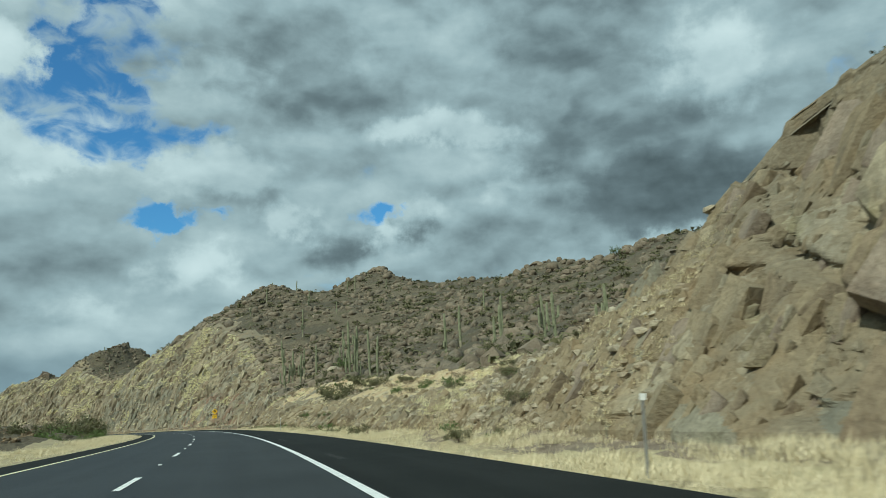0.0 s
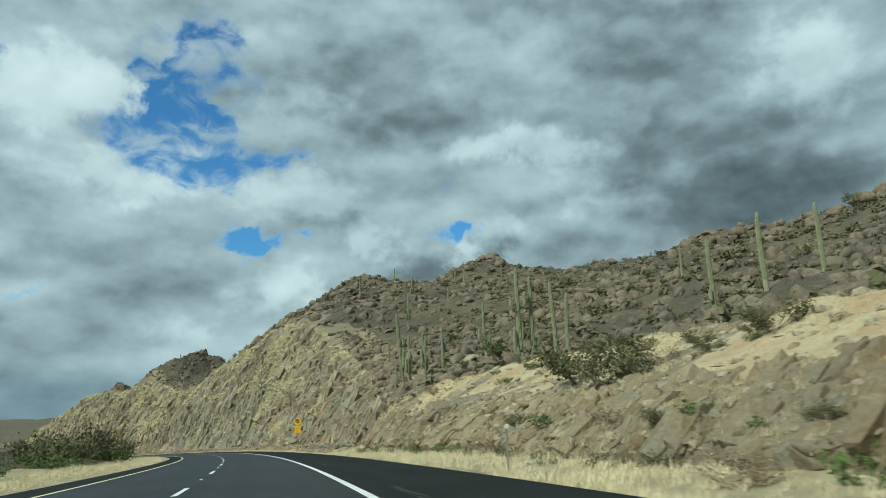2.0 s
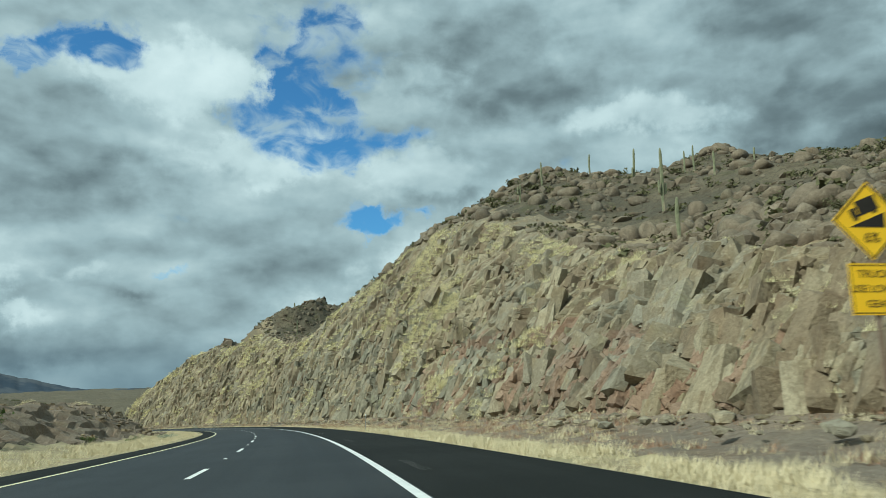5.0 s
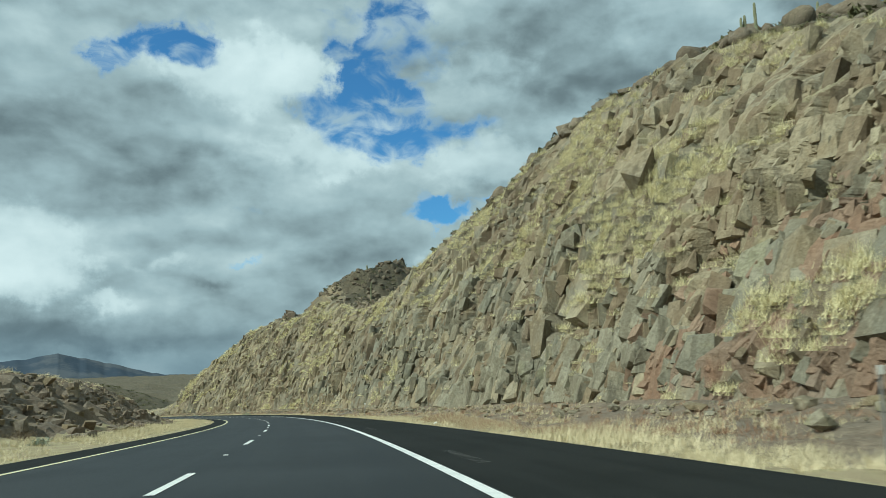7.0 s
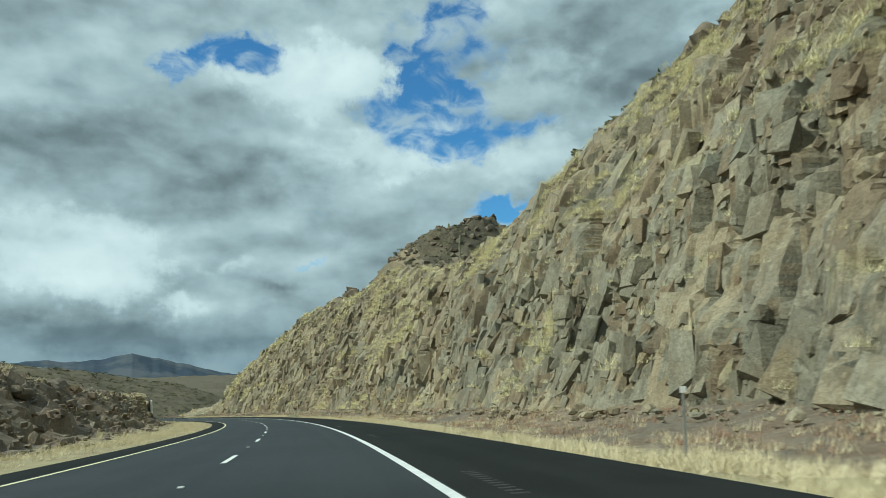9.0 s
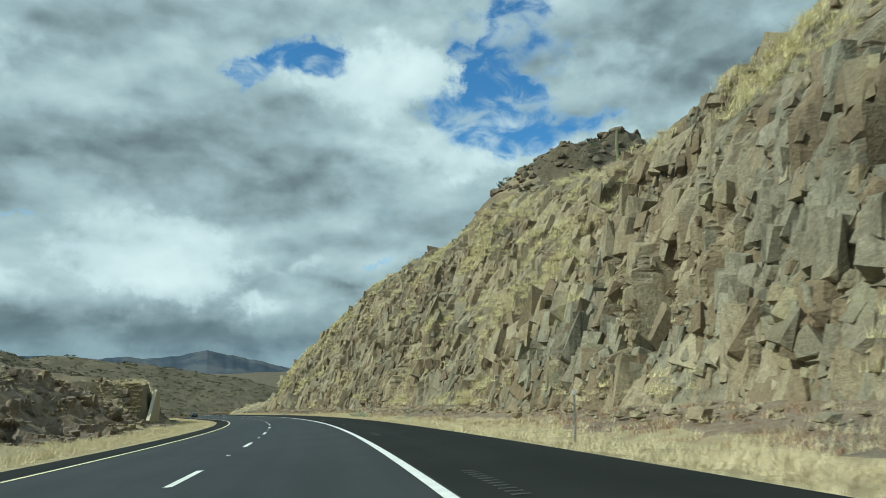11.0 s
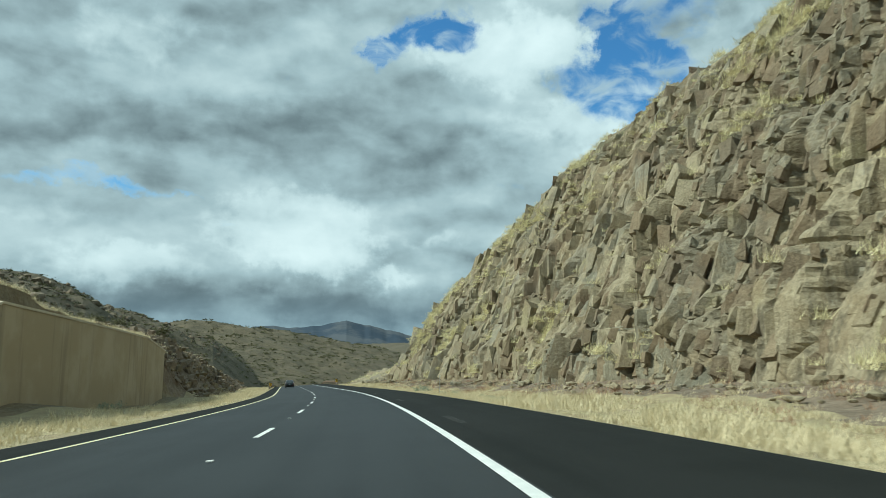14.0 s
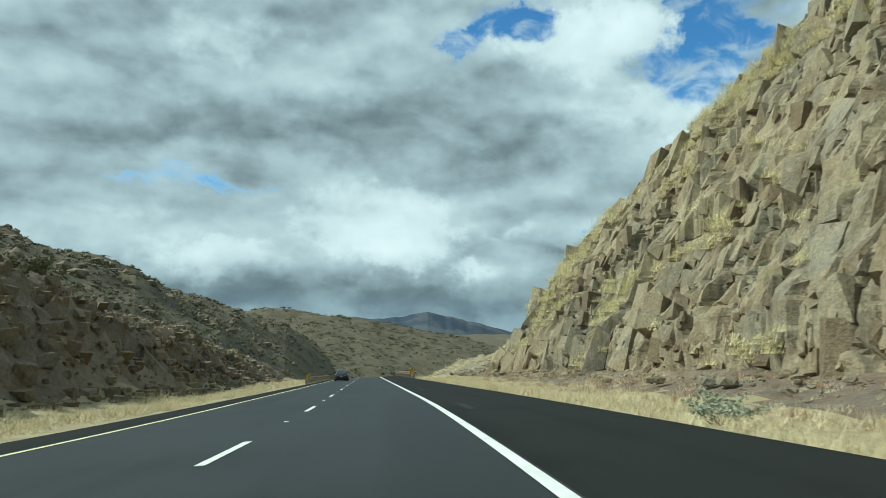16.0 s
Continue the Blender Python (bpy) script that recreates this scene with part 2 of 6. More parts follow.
def rock_look(tan, grey, brown, lichen, streaks=0.6, joint=0.35, lichen_amount=0.55, seams=0.0):
    tan, grey, brown, lichen = (tuple(v * w for v, w in zip(c, (0.75, 0.75, 0.705))) for c in (tan, grey, brown, lichen))

    def build(k):
        co = k["co"]
        broad, mid, fine = k["noise"](co, 0.07, 5.0), k["noise"](co, 0.5, 7.0), k["noise"](co, 6.0, 6.0)
        c = k["mix"](k["step"](broad, 0.45, 0.56), tan, grey)
        c = k["mix"](k["step"](mid, 0.45, 0.68, 0.0, 0.85), c, brown)
        # dark water stains that run down the face
        run = k["noise"](k["scaled"](co, (1.0, 1.0, 0.10)), 0.9, 6.0, 0.65)
        zone = k["step"](k["noise"](co, 0.10, 3.0), 0.44, 0.60, 0.25, 1.0)
        c = k["mix"](k["times"](k["step"](run, 0.50, 0.62, 0.0, streaks), zone), c, tuple(v * 0.34 for v in grey))
        wash = k["noise"](k["scaled"](co, (1.0, 1.0, 0.07)), 1.7, 5.0, 0.6)
        c = k["mix"](k["times"](k["step"](wash, 0.57, 0.66, 0.0, 0.6 * streaks), zone), c, tuple(min(1.0, v * 1.4) for v in grey))
        thin = k["noise"](k["scaled"](co, (1.0, 1.0, 0.06)), 1.6, 3.0, 0.5)
        c = k["mix"](k["step"](thin, 0.55, 0.66, 0.0, 0.5 * streaks), c, tuple(v * 0.4 for v in brown))
        patch = k["noise"](co, 0.22, 7.0, 0.7)
        c = k["mix"](k["step"](patch, 0.54, 0.66, 0.0, lichen_amount), c, lichen)
        c = k["mix"](k["step"](k["island"], 0.0, 1.0, 0.0, 0.5), c, tuple(v * 0.75 for v in brown))
        c = k["mix"](k["step"](fine, 0.34, 0.56, 0.36, 0.0), c, tuple(v * 0.42 for v in brown))
        c = k["mix"](k["step"](k["noise"](co, 2.2, 8.0, 0.7), 0.52, 0.66, 0.0, 0.35), c, tuple(min(1.0, v * 1.35) for v in tan))
        warp = k["node"]("ShaderNodeVectorMath", op="MULTIPLY_ADD")
        k["put"](warp.inputs[0], co)
        k["put"](warp.inputs[1], (1.0, 1.0, 0.34))
        nz = k["node"]("ShaderNodeTexNoise")
        k["put"](nz.inputs["Vector"], co)
        k["put"](nz.inputs["Scale"], 0.8)
        k["put"](warp.inputs[2], k["scaled"](nz.outputs["Color"], (0.13, 0.13, 0.13)))
        e1, e2 = k["cracks"](warp.outputs[0], joint), k["cracks"](warp.outputs[0], joint * 3.3)
        gap = k["step"](e1, 0.0, 0.030, seams, 0.0)
        gap2 = k["step"](e2, 0.0, 0.040, 0.25 + 0.5 * seams, 0.0)
        c = k["mix"](gap, c, tuple(v * 0.3 for v in brown))
        c = k["mix"](gap2, c, tuple(v * 0.45 for v in brown))
        h = k["add"](k["add"](fine, mid, 1.5), gap, -0.25)
        k["relief"](k["add"](h, gap2, -0.12), 0.8, 0.12)
        return c
    return build


M_ROCK = material("weathered_rock", rock_look((0.48, 0.42, 0.30), (0.33, 0.31, 0.25), (0.34, 0.265, 0.165), (0.44, 0.41, 0.23), 0.85))
M_ROCK_GREY = material("grey_jointed_rock", rock_look((0.39, 0.365, 0.28), (0.265, 0.26, 0.21), (0.255, 0.215, 0.15), (0.34, 0.33, 0.205), 0.85))
M_ROCK_BROWN = material("brown_varnished_rock", rock_look((0.33, 0.265, 0.18), (0.25, 0.215, 0.16), (0.25, 0.18, 0.115), (0.33, 0.29, 0.18), 0.6))
M_ROCK_PALE = material("pale_granite", rock_look((0.38, 0.315, 0.21), (0.27, 0.24, 0.18), (0.30, 0.22, 0.13), (0.34, 0.30, 0.185), 0.22, 0.2, 0.3))
M_ROCK_DARK = material("dark_brown_rock", rock_look((0.37, 0.305, 0.235), (0.265, 0.235, 0.195), (0.265, 0.19, 0.135), (0.34, 0.30, 0.19), 0.5, 0.35, 0.3))
M_TALUS = material("reddish_brown_talus", rock_look((0.40, 0.29, 0.21), (0.31, 0.245, 0.19), (0.33, 0.20, 0.135), (0.42, 0.36, 0.22), 0.3, 0.35, 0.3))
M_HILL = material("stony_desert_soil", rock_look((0.20, 0.17, 0.118), (0.13, 0.118, 0.088), (0.12, 0.092, 0.06), (0.11, 0.115, 0.052), 0.2, 0.8, 0.6, 0.85))
M_SAND = material("orange_decomposed_granite", grainy((0.42, 0.31, 0.175), (0.50, 0.42, 0.26), 0.35, 5.0, 0.9, 0.25))
M_VERGE = material("dry_verge_soil", grainy((0.29, 0.235, 0.145), (0.36, 0.315, 0.18), 0.8, 12.0, 0.6, 0.05))
M_FAR = material("far_scrub_hillside", rock_look((0.24, 0.20, 0.14), (0.18, 0.16, 0.11), (0.15, 0.125, 0.08), (0.075, 0.08, 0.042), 0.0, 0.22, 0.8, 0.85))


def asphalt(base, worn):
    def build(k):
        co = k["co"]
        g = k["noise"](co, 60.0, 3.0)
        uv = k["node"]("ShaderNodeTexCoord").outputs["UV"]
        big = k["add"](k["noise"](co, 0.25, 5.0), k["noise"](k["scaled"](uv, (0.012, 1.1, 0.0)), 1.0, 3.0), 1.0)
        c = k["mix"](k["step"](big, 0.84, 1.16), base, worn)
        c = k["mix"](k["step"](g, 0.45, 0.75, 0.0, 0.5), c, tuple(v * 1.8 for v in worn))
        k["relief"](g, 0.35, 0.006)
        return c
    return build


M_LANE = material("lane_asphalt", asphalt((0.008, 0.010, 0.011), (0.018, 0.021, 0.0225)), rough=0.60, spec=0.32)
M_SHOULDER = material("fresh_black_asphalt", asphalt((0.010, 0.012, 0.011), (0.016, 0.018, 0.017)), rough=0.85, spec=0.12)
M_WHITE = material("white_road_paint", grainy((0.66, 0.68, 0.66), (0.80, 0.81, 0.78), 4.0, 60.0, 0.2, 0.004), rough=0.6)
M_YELLOW = material("pale_yellow_road_paint", grainy((0.68, 0.62, 0.36), (0.80, 0.74, 0.48), 4.0, 60.0, 0.2, 0.004), rough=0.6)


# ---- the lie of the land: s metres along the lane divider, d metres to the right of it ----
DS = 0.25
S_AXIS = np.arange(-160.0, 720.0, DS)
U = np.clip(S_AXIS, -160, 620) / 450.0
UH = np.clip(S_AXIS, -160, 478) / 450.0
HEADING = 0.25932 + 0.49058 * UH + 0.27940 * UH ** 2 - 0.12097 * UH ** 3      # straight past the end of the long bend
ROAD_X = np.cumsum(-np.sin(HEADING)) * DS
ROAD_Y = np.cumsum(np.cos(HEADING)) * DS
I0 = int(160 / DS)
ROAD_X += -1.932 - ROAD_X[I0]
ROAD_Y += -0.512 - ROAD_Y[I0]
ROAD_Z = 0.0085 + 450 * (-0.05274 * U - 0.011975 * U ** 2 + 0.00405 * U ** 3)
ROAD_Z = ROAD_Z - 0.0012 * np.clip(S_AXIS - 575, 0, 200) ** 2          # the road dips out of sight past its last bend
ROAD_Z = ROAD_Z + np.interp(S_AXIS, [0, 115, 245, 370, 465, 600], [0.0, 0.055, 0.072, 0.075, 0.03, 0.02])
BANK = 0.00856 + 0.04262 * np.clip(U, 0, 1.2)


def place(s, d, h):
    """World x, y, z of points given along the road, across it and above its surface."""
    s, d, h = np.broadcast_arrays(np.asarray(s, float), np.asarray(d, float), np.asarray(h, float))
    hd = np.interp(s, S_AXIS, HEADING)
    x = np.interp(s, S_AXIS, ROAD_X) + d * np.cos(hd)
    y = np.interp(s, S_AXIS, ROAD_Y) + d * np.sin(hd)
    z = np.interp(s, S_AXIS, ROAD_Z) + np.interp(s, S_AXIS, BANK) * np.clip(d, -9, 9) + h
    return np.stack([x, y, z], -1)


def hash3(i, j, k):
    n = (i * 374761393 + j * 668265263 + k * 2147483647 + 1013904223) & 0xFFFFFFFF
    n = ((n ^ (n >> 13)) * 1274126177) & 0xFFFFFFFF
    n = ((n ^ (n >> 16)) * 1103515245) & 0xFFFFFFFF
    return ((n ^ (n >> 15)) & 0xFFFFFF) / float(0xFFFFFF)


def value_noise(x, y, seed=0):
    x, y = np.broadcast_arrays(np.asarray(x, float), np.asarray(y, float))
    xi, yi = np.floor(x).astype(np.int64), np.floor(y).astype(np.int64)
    fx, fy = x - xi, y - yi
    fx, fy = fx * fx * (3 - 2 * fx), fy * fy * (3 - 2 * fy)
    a, b = hash3(xi, yi, seed), hash3(xi + 1, yi, seed)
    c, d = hash3(xi, yi + 1, seed), hash3(xi + 1, yi + 1, seed)
    return (a + (b - a) * fx) + ((c + (d - c) * fx) - (a + (b - a) * fx)) * fy - 0.5


def fbm(x, y, octaves=4, seed=0):
    total, amp = 0.0, 1.0
    for o in range(octaves):
        total = total + amp * value_noise(x * 2 ** o, y * 2 ** o, seed + o)
        amp *= 0.5
    return total


def cells(x, y, seed=0):
    """Broken blocks: per point a block's own random numbers, the place in the block, and how near the block's edge is."""
    xi, yi = np.floor(x).astype(np.int64), np.floor(y).astype(np.int64)
    f1 = np.full(x.shape, 9.0)
    f2 = np.full(x.shape, 9.0)
    rid = np.zeros(x.shape)
    rid2 = np.zeros(x.shape)
    ox, oy = np.zeros(x.shape), np.zeros(x.shape)
    for dx in (-1, 0, 1):
        for dy in (-1, 0, 1):
            cx, cy = xi + dx, yi + dy
            px = cx + 0.1 + 0.8 * hash3(cx, cy, seed)
            py = cy + 0.1 + 0.8 * hash3(cx, cy, seed + 7)
            dist = np.maximum(np.abs(x - px), np.abs(y - py)) + 0.25 * (np.abs(x - px) + np.abs(y - py))
            closer = dist < f1
            f2 = np.where(closer, f1, np.minimum(f2, dist))
            f1 = np.where(closer, dist, f1)
            rid = np.where(closer, hash3(cx, cy, seed + 13), rid)
            rid2 = np.where(closer, hash3(cx, cy, seed + 29), rid2)
            ox, oy = np.where(closer, x - px, ox), np.where(closer, y - py, oy)
    return rid, rid2, ox, oy, f2 - f1


def knots(s, table):
    t = np.array(table, float)
    return np.interp(s, t[:, 0], t[:, 1])


# right side: the foot of the cut, its steepness, its height, and the hill behind
def foot(s):
    return knots(s, [(-160, 15), (28, 15), (48, 13), (110, 13.5), (130, 15), (150, 17), (190, 20), (495, 20), (545, 17.5), (640, 13)])


def steep(s):
    return knots(s, [(-160, 1.75), (24, 1.7), (36, 0.8), (48, 0.48), (112, 0.5), (132, 0.85), (150, 1.0), (215, 1.0), (243, 1.25), (265, 1.7), (535, 1.75), (550, 0.8), (570, 0.45), (720, 0.4)])


def crest(s):
    return knots(s, [(-160, 10), (8, 10.4), (14, 11.2), (16, 11.7), (18, 11.0), (20.5, 10.2), (22, 8.8), (24, 6.7), (26, 5.7), (30, 4.8), (34, 4.1), (48, 3.7), (70, 4.5), (100, 5.8), (118, 6.6), (130, 6.3), (141, 5.2), (150, 5.5), (165, 7.0), (177, 7.7), (190, 11.2), (202, 13.2), (215, 16.2),
                     (240, 24.5), (262, 33.5), (285, 37.5), (303, 38), (318, 34.8), (335, 32.8), (350, 27.6), (365, 23.8), (380, 24.0), (395, 28.0), (410, 30.5), (424, 32.5), (431, 32.5), (440, 29.8), (455, 30.8), (470, 32.6), (495, 31),
                     (505, 26.2), (512, 22.8), (520, 20), (528, 17), (537, 9.5), (547, 5), (570, 3), (720, 2)])


def ridge(s):
    return knots(s, [(-160, 53), (60, 53), (100, 49), (165, 49), (220, 51), (255, 57), (280, 61), (303, 67), (330, 51), (360, 36), (420, 34), (480, 30), (520, 10), (560, -6), (720, -30)])


def right_top(s, d):
    """Height over the road of the ground past the crest of the cut."""
    w = crest(s) / steep(s)
    dc = foot(s) + w
    far = knots(s, [(-160, 140), (230, 140), (285, 130), (340, 100), (720, 100)])
    t = np.clip((d - dc) / np.maximum(far - dc, 1), 0, 1)
    bow = knots(s, [(-160, 1.4), (60, 1.5), (100, 1.5), (125, 1.3), (150, 1.25), (230, 1.0), (290, 0.6), (330, 0.7), (720, 1.0)])
    h = crest(s) + (ridge(s) - crest(s)) * t ** bow
    h = h - np.clip(d - far, 0, 400) * 0.22
    h = h + 15.8 * np.exp(-np.abs((s - 430) / 17) ** 3 - np.abs((d - 59) / 17) ** 3) * (1 + 0.35 * fbm(s / 6, d / 6, 3, 44)) + 3.5 * np.exp(-((s - 473) / 5) ** 2 - ((d - 46) / 5) ** 2)
    h = h + 4.0 * np.exp(-((s - 300) / 15) ** 2 - ((d - 73) / 9) ** 2) - 6.0 * np.exp(-((s - 299) / 26) ** 2 - ((d - 102) / 13) ** 2)
    h = h + 4.5 * np.exp(-((s - 296) / 12) ** 2 - ((d - 130) / 9) ** 2) + 4.0 * np.exp(-((s - 274) / 9) ** 2 - ((d - 158) / 8) ** 2)
    near_edge = np.clip((d - dc) / 12, 0, 1)
    h = h + near_edge * np.maximum(fbm(s / 26, d / 26, 4, 40) * 5.0 + fbm(s / 5, d / 5, 3, 50) * 1.2, -3.0 * near_edge)
    return h


# left side: a low bank, broken rock, then open slopes
def left_height(s, d):
    a = -np.asarray(d, float)
    top = knots(s, [(-160, 0.6), (60, 0.8), (120, 1.2), (170, 2.4), (210, 3.0), (260, 3.6), (295, 5), (345, 6.2), (385, 5.5), (411, 5.2), (420, 5.7), (466, 5.7), (473, 5.4), (500, 6.2), (540, 4.2), (575, 3), (720, 3)])
    near = knots(s, [(-160, 14), (170, 12), (250, 12), (350, 12), (411, 10.5), (418, 13.4), (425, 13.0), (432, 14.15), (467, 14.15), (472, 12), (490, 11), (720, 10.5)])
    width = knots(s, [(-160, 16), (170, 13), (300, 12), (360, 14), (411, 12), (418, 11), (425, 3.0), (432, 0.8), (467, 0.8), (471, 4.5), (480, 7), (540, 8), (720, 8)])
    t = np.clip((a - near) / width, 0, 1)
    h = top * t * t * (3 - 2 * t)
    rise = knots(s, [(-160, -0.02), (150, -0.02), (300, 0.02), (400, 0.10), (480, 0.12), (600, 0.10), (720, 0.05)])
    h = h + np.clip(a - near - width, 0, 110) * rise
    rough = np.clip((a - 8) / 8, 0, 1)
    return h + rough * (fbm(s / 14, d / 14, 4, 60) * 1.6 + fbm(s / 3, d / 3, 3, 61) * 0.5 * np.clip(t * 3, 0.2, 1)) - 0.06


def sheet(name, pts, mats, pick=None, flip=False, smooth=False):
    """A mesh over a grid of points."""
    ns, nd = pts.shape[:2]
    me = bpy.data.meshes.new(name)
    idx = np.arange(ns * nd).reshape(ns, nd)
    q = np.stack([idx[:-1, :-1], idx[1:, :-1], idx[1:, 1:], idx[:-1, 1:]], -1).reshape(-1, 4)
    if not flip:
        q = q[:, ::-1]
    me.vertices.add(ns * nd)
    me.vertices.foreach_set("co", pts.reshape(-1).astype(np.float32))
    me.loops.add(q.size)
    me.loops.foreach_set("vertex_index", q.reshape(-1).astype(np.int32))
    me.polygons.add(len(q))
    me.polygons.foreach_set("loop_start", np.arange(0, q.size, 4, dtype=np.int32))
    for m in mats:
        me.materials.append(m)
    if pick is not None:
        me.polygons.foreach_set("material_index", pick.reshape(-1).astype(np.int32))
    me.polygons.foreach_set("use_smooth", np.full(len(q), smooth, dtype=bool))
    me.update(calc_edges=True)
    me.validate()
    return new(name, me)


def mesh_of(name, verts, faces, mat, smooth=False):
    me = bpy.data.meshes.new(name)
    me.from_pydata([tuple(map(float, p)) for p in verts], [], [tuple(map(int, f)) for f in faces])
    me.materials.append(mat)
    if smooth:
        me.polygons.foreach_set("use_smooth", np.ones(len(me.polygons), dtype=bool))
    me.update()
    return me


# along the road: close steps where the camera passes, wide ones beyond
S_NEAR = np.concatenate([np.arange(-120, -12, 3.0), np.arange(-12, 4, 0.4), np.arange(4, 60, 0.18), np.arange(60, 548, 0.22), np.arange(548, 700, 2.0)])

# the rock cut on the right, from its foot to its crest
NF = 150
v = np.linspace(0, 1, NF)[None, :]
sg = S_NEAR[:, None] + 0 * v
H, K, D0 = crest(sg), steep(sg), foot(sg)
W = H / K
face_len = np.hypot(H, W)
u = v * face_len
shape_d = D0 + W * (0.72 * v + 0.28 * v * v)
shape_h = 0.1 + H * v - 1.2 * (v == 0)
rocky = knots(sg, [(-160, 1), (28, 1), (42, 0.55), (55, 0.5), (112, 0.6), (130, 0.85), (150, 1), (720, 1)]) * (1 - knots(sg, [(-160, 0), (30, 0), (50, 0.6), (115, 0.6), (140, 0), (720, 0)]) * np.clip((v - 0.45) * 5, 0, 1))
lean = knots(sg, [(-160, -0.35), (30, -0.35), (60, 0.0), (720, 0.0)])


slab = np.where(sg < 40, 40 + (sg - 40) * 0.45, sg)          # broader slabs in the first cliff


def risers(width, rise, seed, wander):
    """Upright blocks in columns: how far up the slope each point has stepped back, and the column's own random numbers."""
    col = (slab + shape_h * lean + wander * fbm(sg / 9, shape_h / 7, 2, seed)) / width
    ci = np.floor(col + 0.35 * (value_noise(sg * 0 + 3.3, shape_h / 5, seed + 1))).astype(np.int64)
    a, b = hash3(ci, ci * 0, seed), hash3(ci, ci * 0 + 5, seed)
    tall = rise * (0.6 + 0.9 * a)
    x = shape_h / tall + b * 7
    k = np.floor(x)
    up = k + np.clip((x - k - 0.74) / 0.26, 0, 1)
    gone = hash3(ci, k.astype(np.int64), seed + 9)
    return (up - b * 7 - 0.35) * tall, gone


upA = risers(4.6, 8.0, 301, 1.5)[0]
upB, goneB = risers(1.9, 4.2, 311, 0.8)
upC, goneC = risers(0.8, 2.0, 321, 0.4)


def facets(wide, tall, seed, skew=0.0):
    """Jointed slabs: each with its own set-back and tilt, split by narrow joints."""
    bend = 0.22 * fbm(sg / (3 * wide), u / (3 * tall), 2, seed + 50)
    r1, r2, ox, oy, e = cells((slab + lean * u * 0.6 + skew * u) / wide + bend, u / tall + 0.6 * bend + 0.25 * hash3(np.floor(slab / wide).astype(np.int64), np.zeros(sg.shape, np.int64), seed + 3), seed)
    return (r1 - 0.5) + (r2 - 0.5) * 1.3 * ox + (r1 * 3.7 % 1 - 0.5) * 0.5 * oy, e, r2


f1, e1, block1 = facets(5.0, 11.0, 401, 0.12)
f2, e2, block2 = facets(1.6, 6.0, 411, -0.06)
f3, e3, block3 = facets(0.75, 2.4, 421, 0.08)
broken = np.clip(fbm(sg / 12, u / 9, 3, 70) * 2.8 + 0.42, 0.0, 1)          # sound walls, and stretches that are all rubble
stepped = 0.20 * upA + 0.13 * upB + 0.06 * upC * broken + (0.67 - 0.06 * broken) * shape_h
step_back = (stepped - shape_h) / K * rocky * np.clip(H / 12, 0.0, 1) * knots(sg, [(-160, 0.25), (28, 0.25), (44, 1.0), (720, 1.0)])
split = knots(sg, [(-160, 0.85), (28, 0.85), (42, 1.0), (720, 1.0)])
push = f1 * knots(sg, [(-160, 1.1), (30, 1.1), (45, 1.6), (720, 1.6)]) + (0.22 + 0.78 * broken) * f2 * knots(sg, [(-160, 1.0), (28, 1.0), (42, 1.45), (720, 1.45)]) + (0.10 + 0.90 * broken) * f3 * 0.8
push = push - split * (1.3 * np.clip(1.4 - e1 / 0.035, 0, 1) + 0.9 * np.clip(1.4 - e2 / 0.06, 0, 1) * (goneB > 0.35) + 0.4 * broken * (e3 < 0.10))


def worn(a):
    """Edges rounded off by one step of the grid."""
    a = np.concatenate([a[:1], 0.25 * a[:-2] + 0.5 * a[1:-1] + 0.25 * a[2:], a[-1:]], 0)
    return np.concatenate([a[:, :1], 0.25 * a[:, :-2] + 0.5 * a[:, 1:-1] + 0.25 * a[:, 2:], a[:, -1:]], 1)


soft1 = worn(push)
soft2 = worn(worn(worn(soft1)))
weathered = knots(sg, [(-160, 0.6), (34, 0.7), (46, 1.0), (120, 1.0), (150, 0.35), (190, 0.0), (720, 0.0)])
push = soft2 * weathered + (0.6 * push + 0.4 * soft1) * (1 - weathered)
push = push + fbm(sg / 26, u / 18, 3, 71) * 2.4 + fbm(sg / 1.2, u / 2.2, 3, 72) * (0.06 + 0.20 * broken)
ends = np.clip(v * 9, 0, 1) * np.clip((1 - v) * 8, 0.0, 1)
nd_, nh_ = -H / face_len, W / face_len
talus = 2.2 * np.clip(fbm(sg / 9, sg * 0, 3, 75) + 0.35, 0, 1) * np.clip(1 - v * 7, 0, 1) * np.clip(H / 15, 0, 1)
face_d = shape_d + step_back * ends - push * ends * rocky * np.clip(H / 9, 0.25, 1) * 0.95 - talus
# risers stand upright: nothing hangs over by more than a hand
stay = np.maximum.accumulate(face_d, axis=1) - knots(sg, [(-160, 0.6), (28, 0.4), (44, 0.15), (130, 0.12), (160, 0.26), (720, 0.26)])
face_d = np.where(v > 0.985, face_d, np.maximum(face_d, stay))
knob = np.clip(hash3(np.floor((sg + 0.6 * fbm(sg / 2, 0 * sg, 2, 88)) / 2.3).astype(np.int64), np.zeros(sg.shape, np.int64), 89) - 0.45, 0, 1) * 1.9 + 0.55 * hash3(np.floor(sg / 0.85).astype(np.int64), np.ones(sg.shape, np.int64), 90)
knob = knob * knots(sg, [(-160, 1), (22, 1), (32, 0.45), (140, 0.4), (200, 0.8), (720, 0.8)]) * np.clip((v - 0.88) / 0.05, 0, 1) * (v < 0.995)      # loose blocks along the rim
face_h = shape_h + knob + 0.10 * (goneC - 0.5) * ends * rocky * split
side = 0.5 + fbm(S_NEAR[:-1, None] / 8 + 0 * v[:, :-1], u[:-1, :-1] / 8, 3, 77)
sm = S_NEAR[:-1, None]
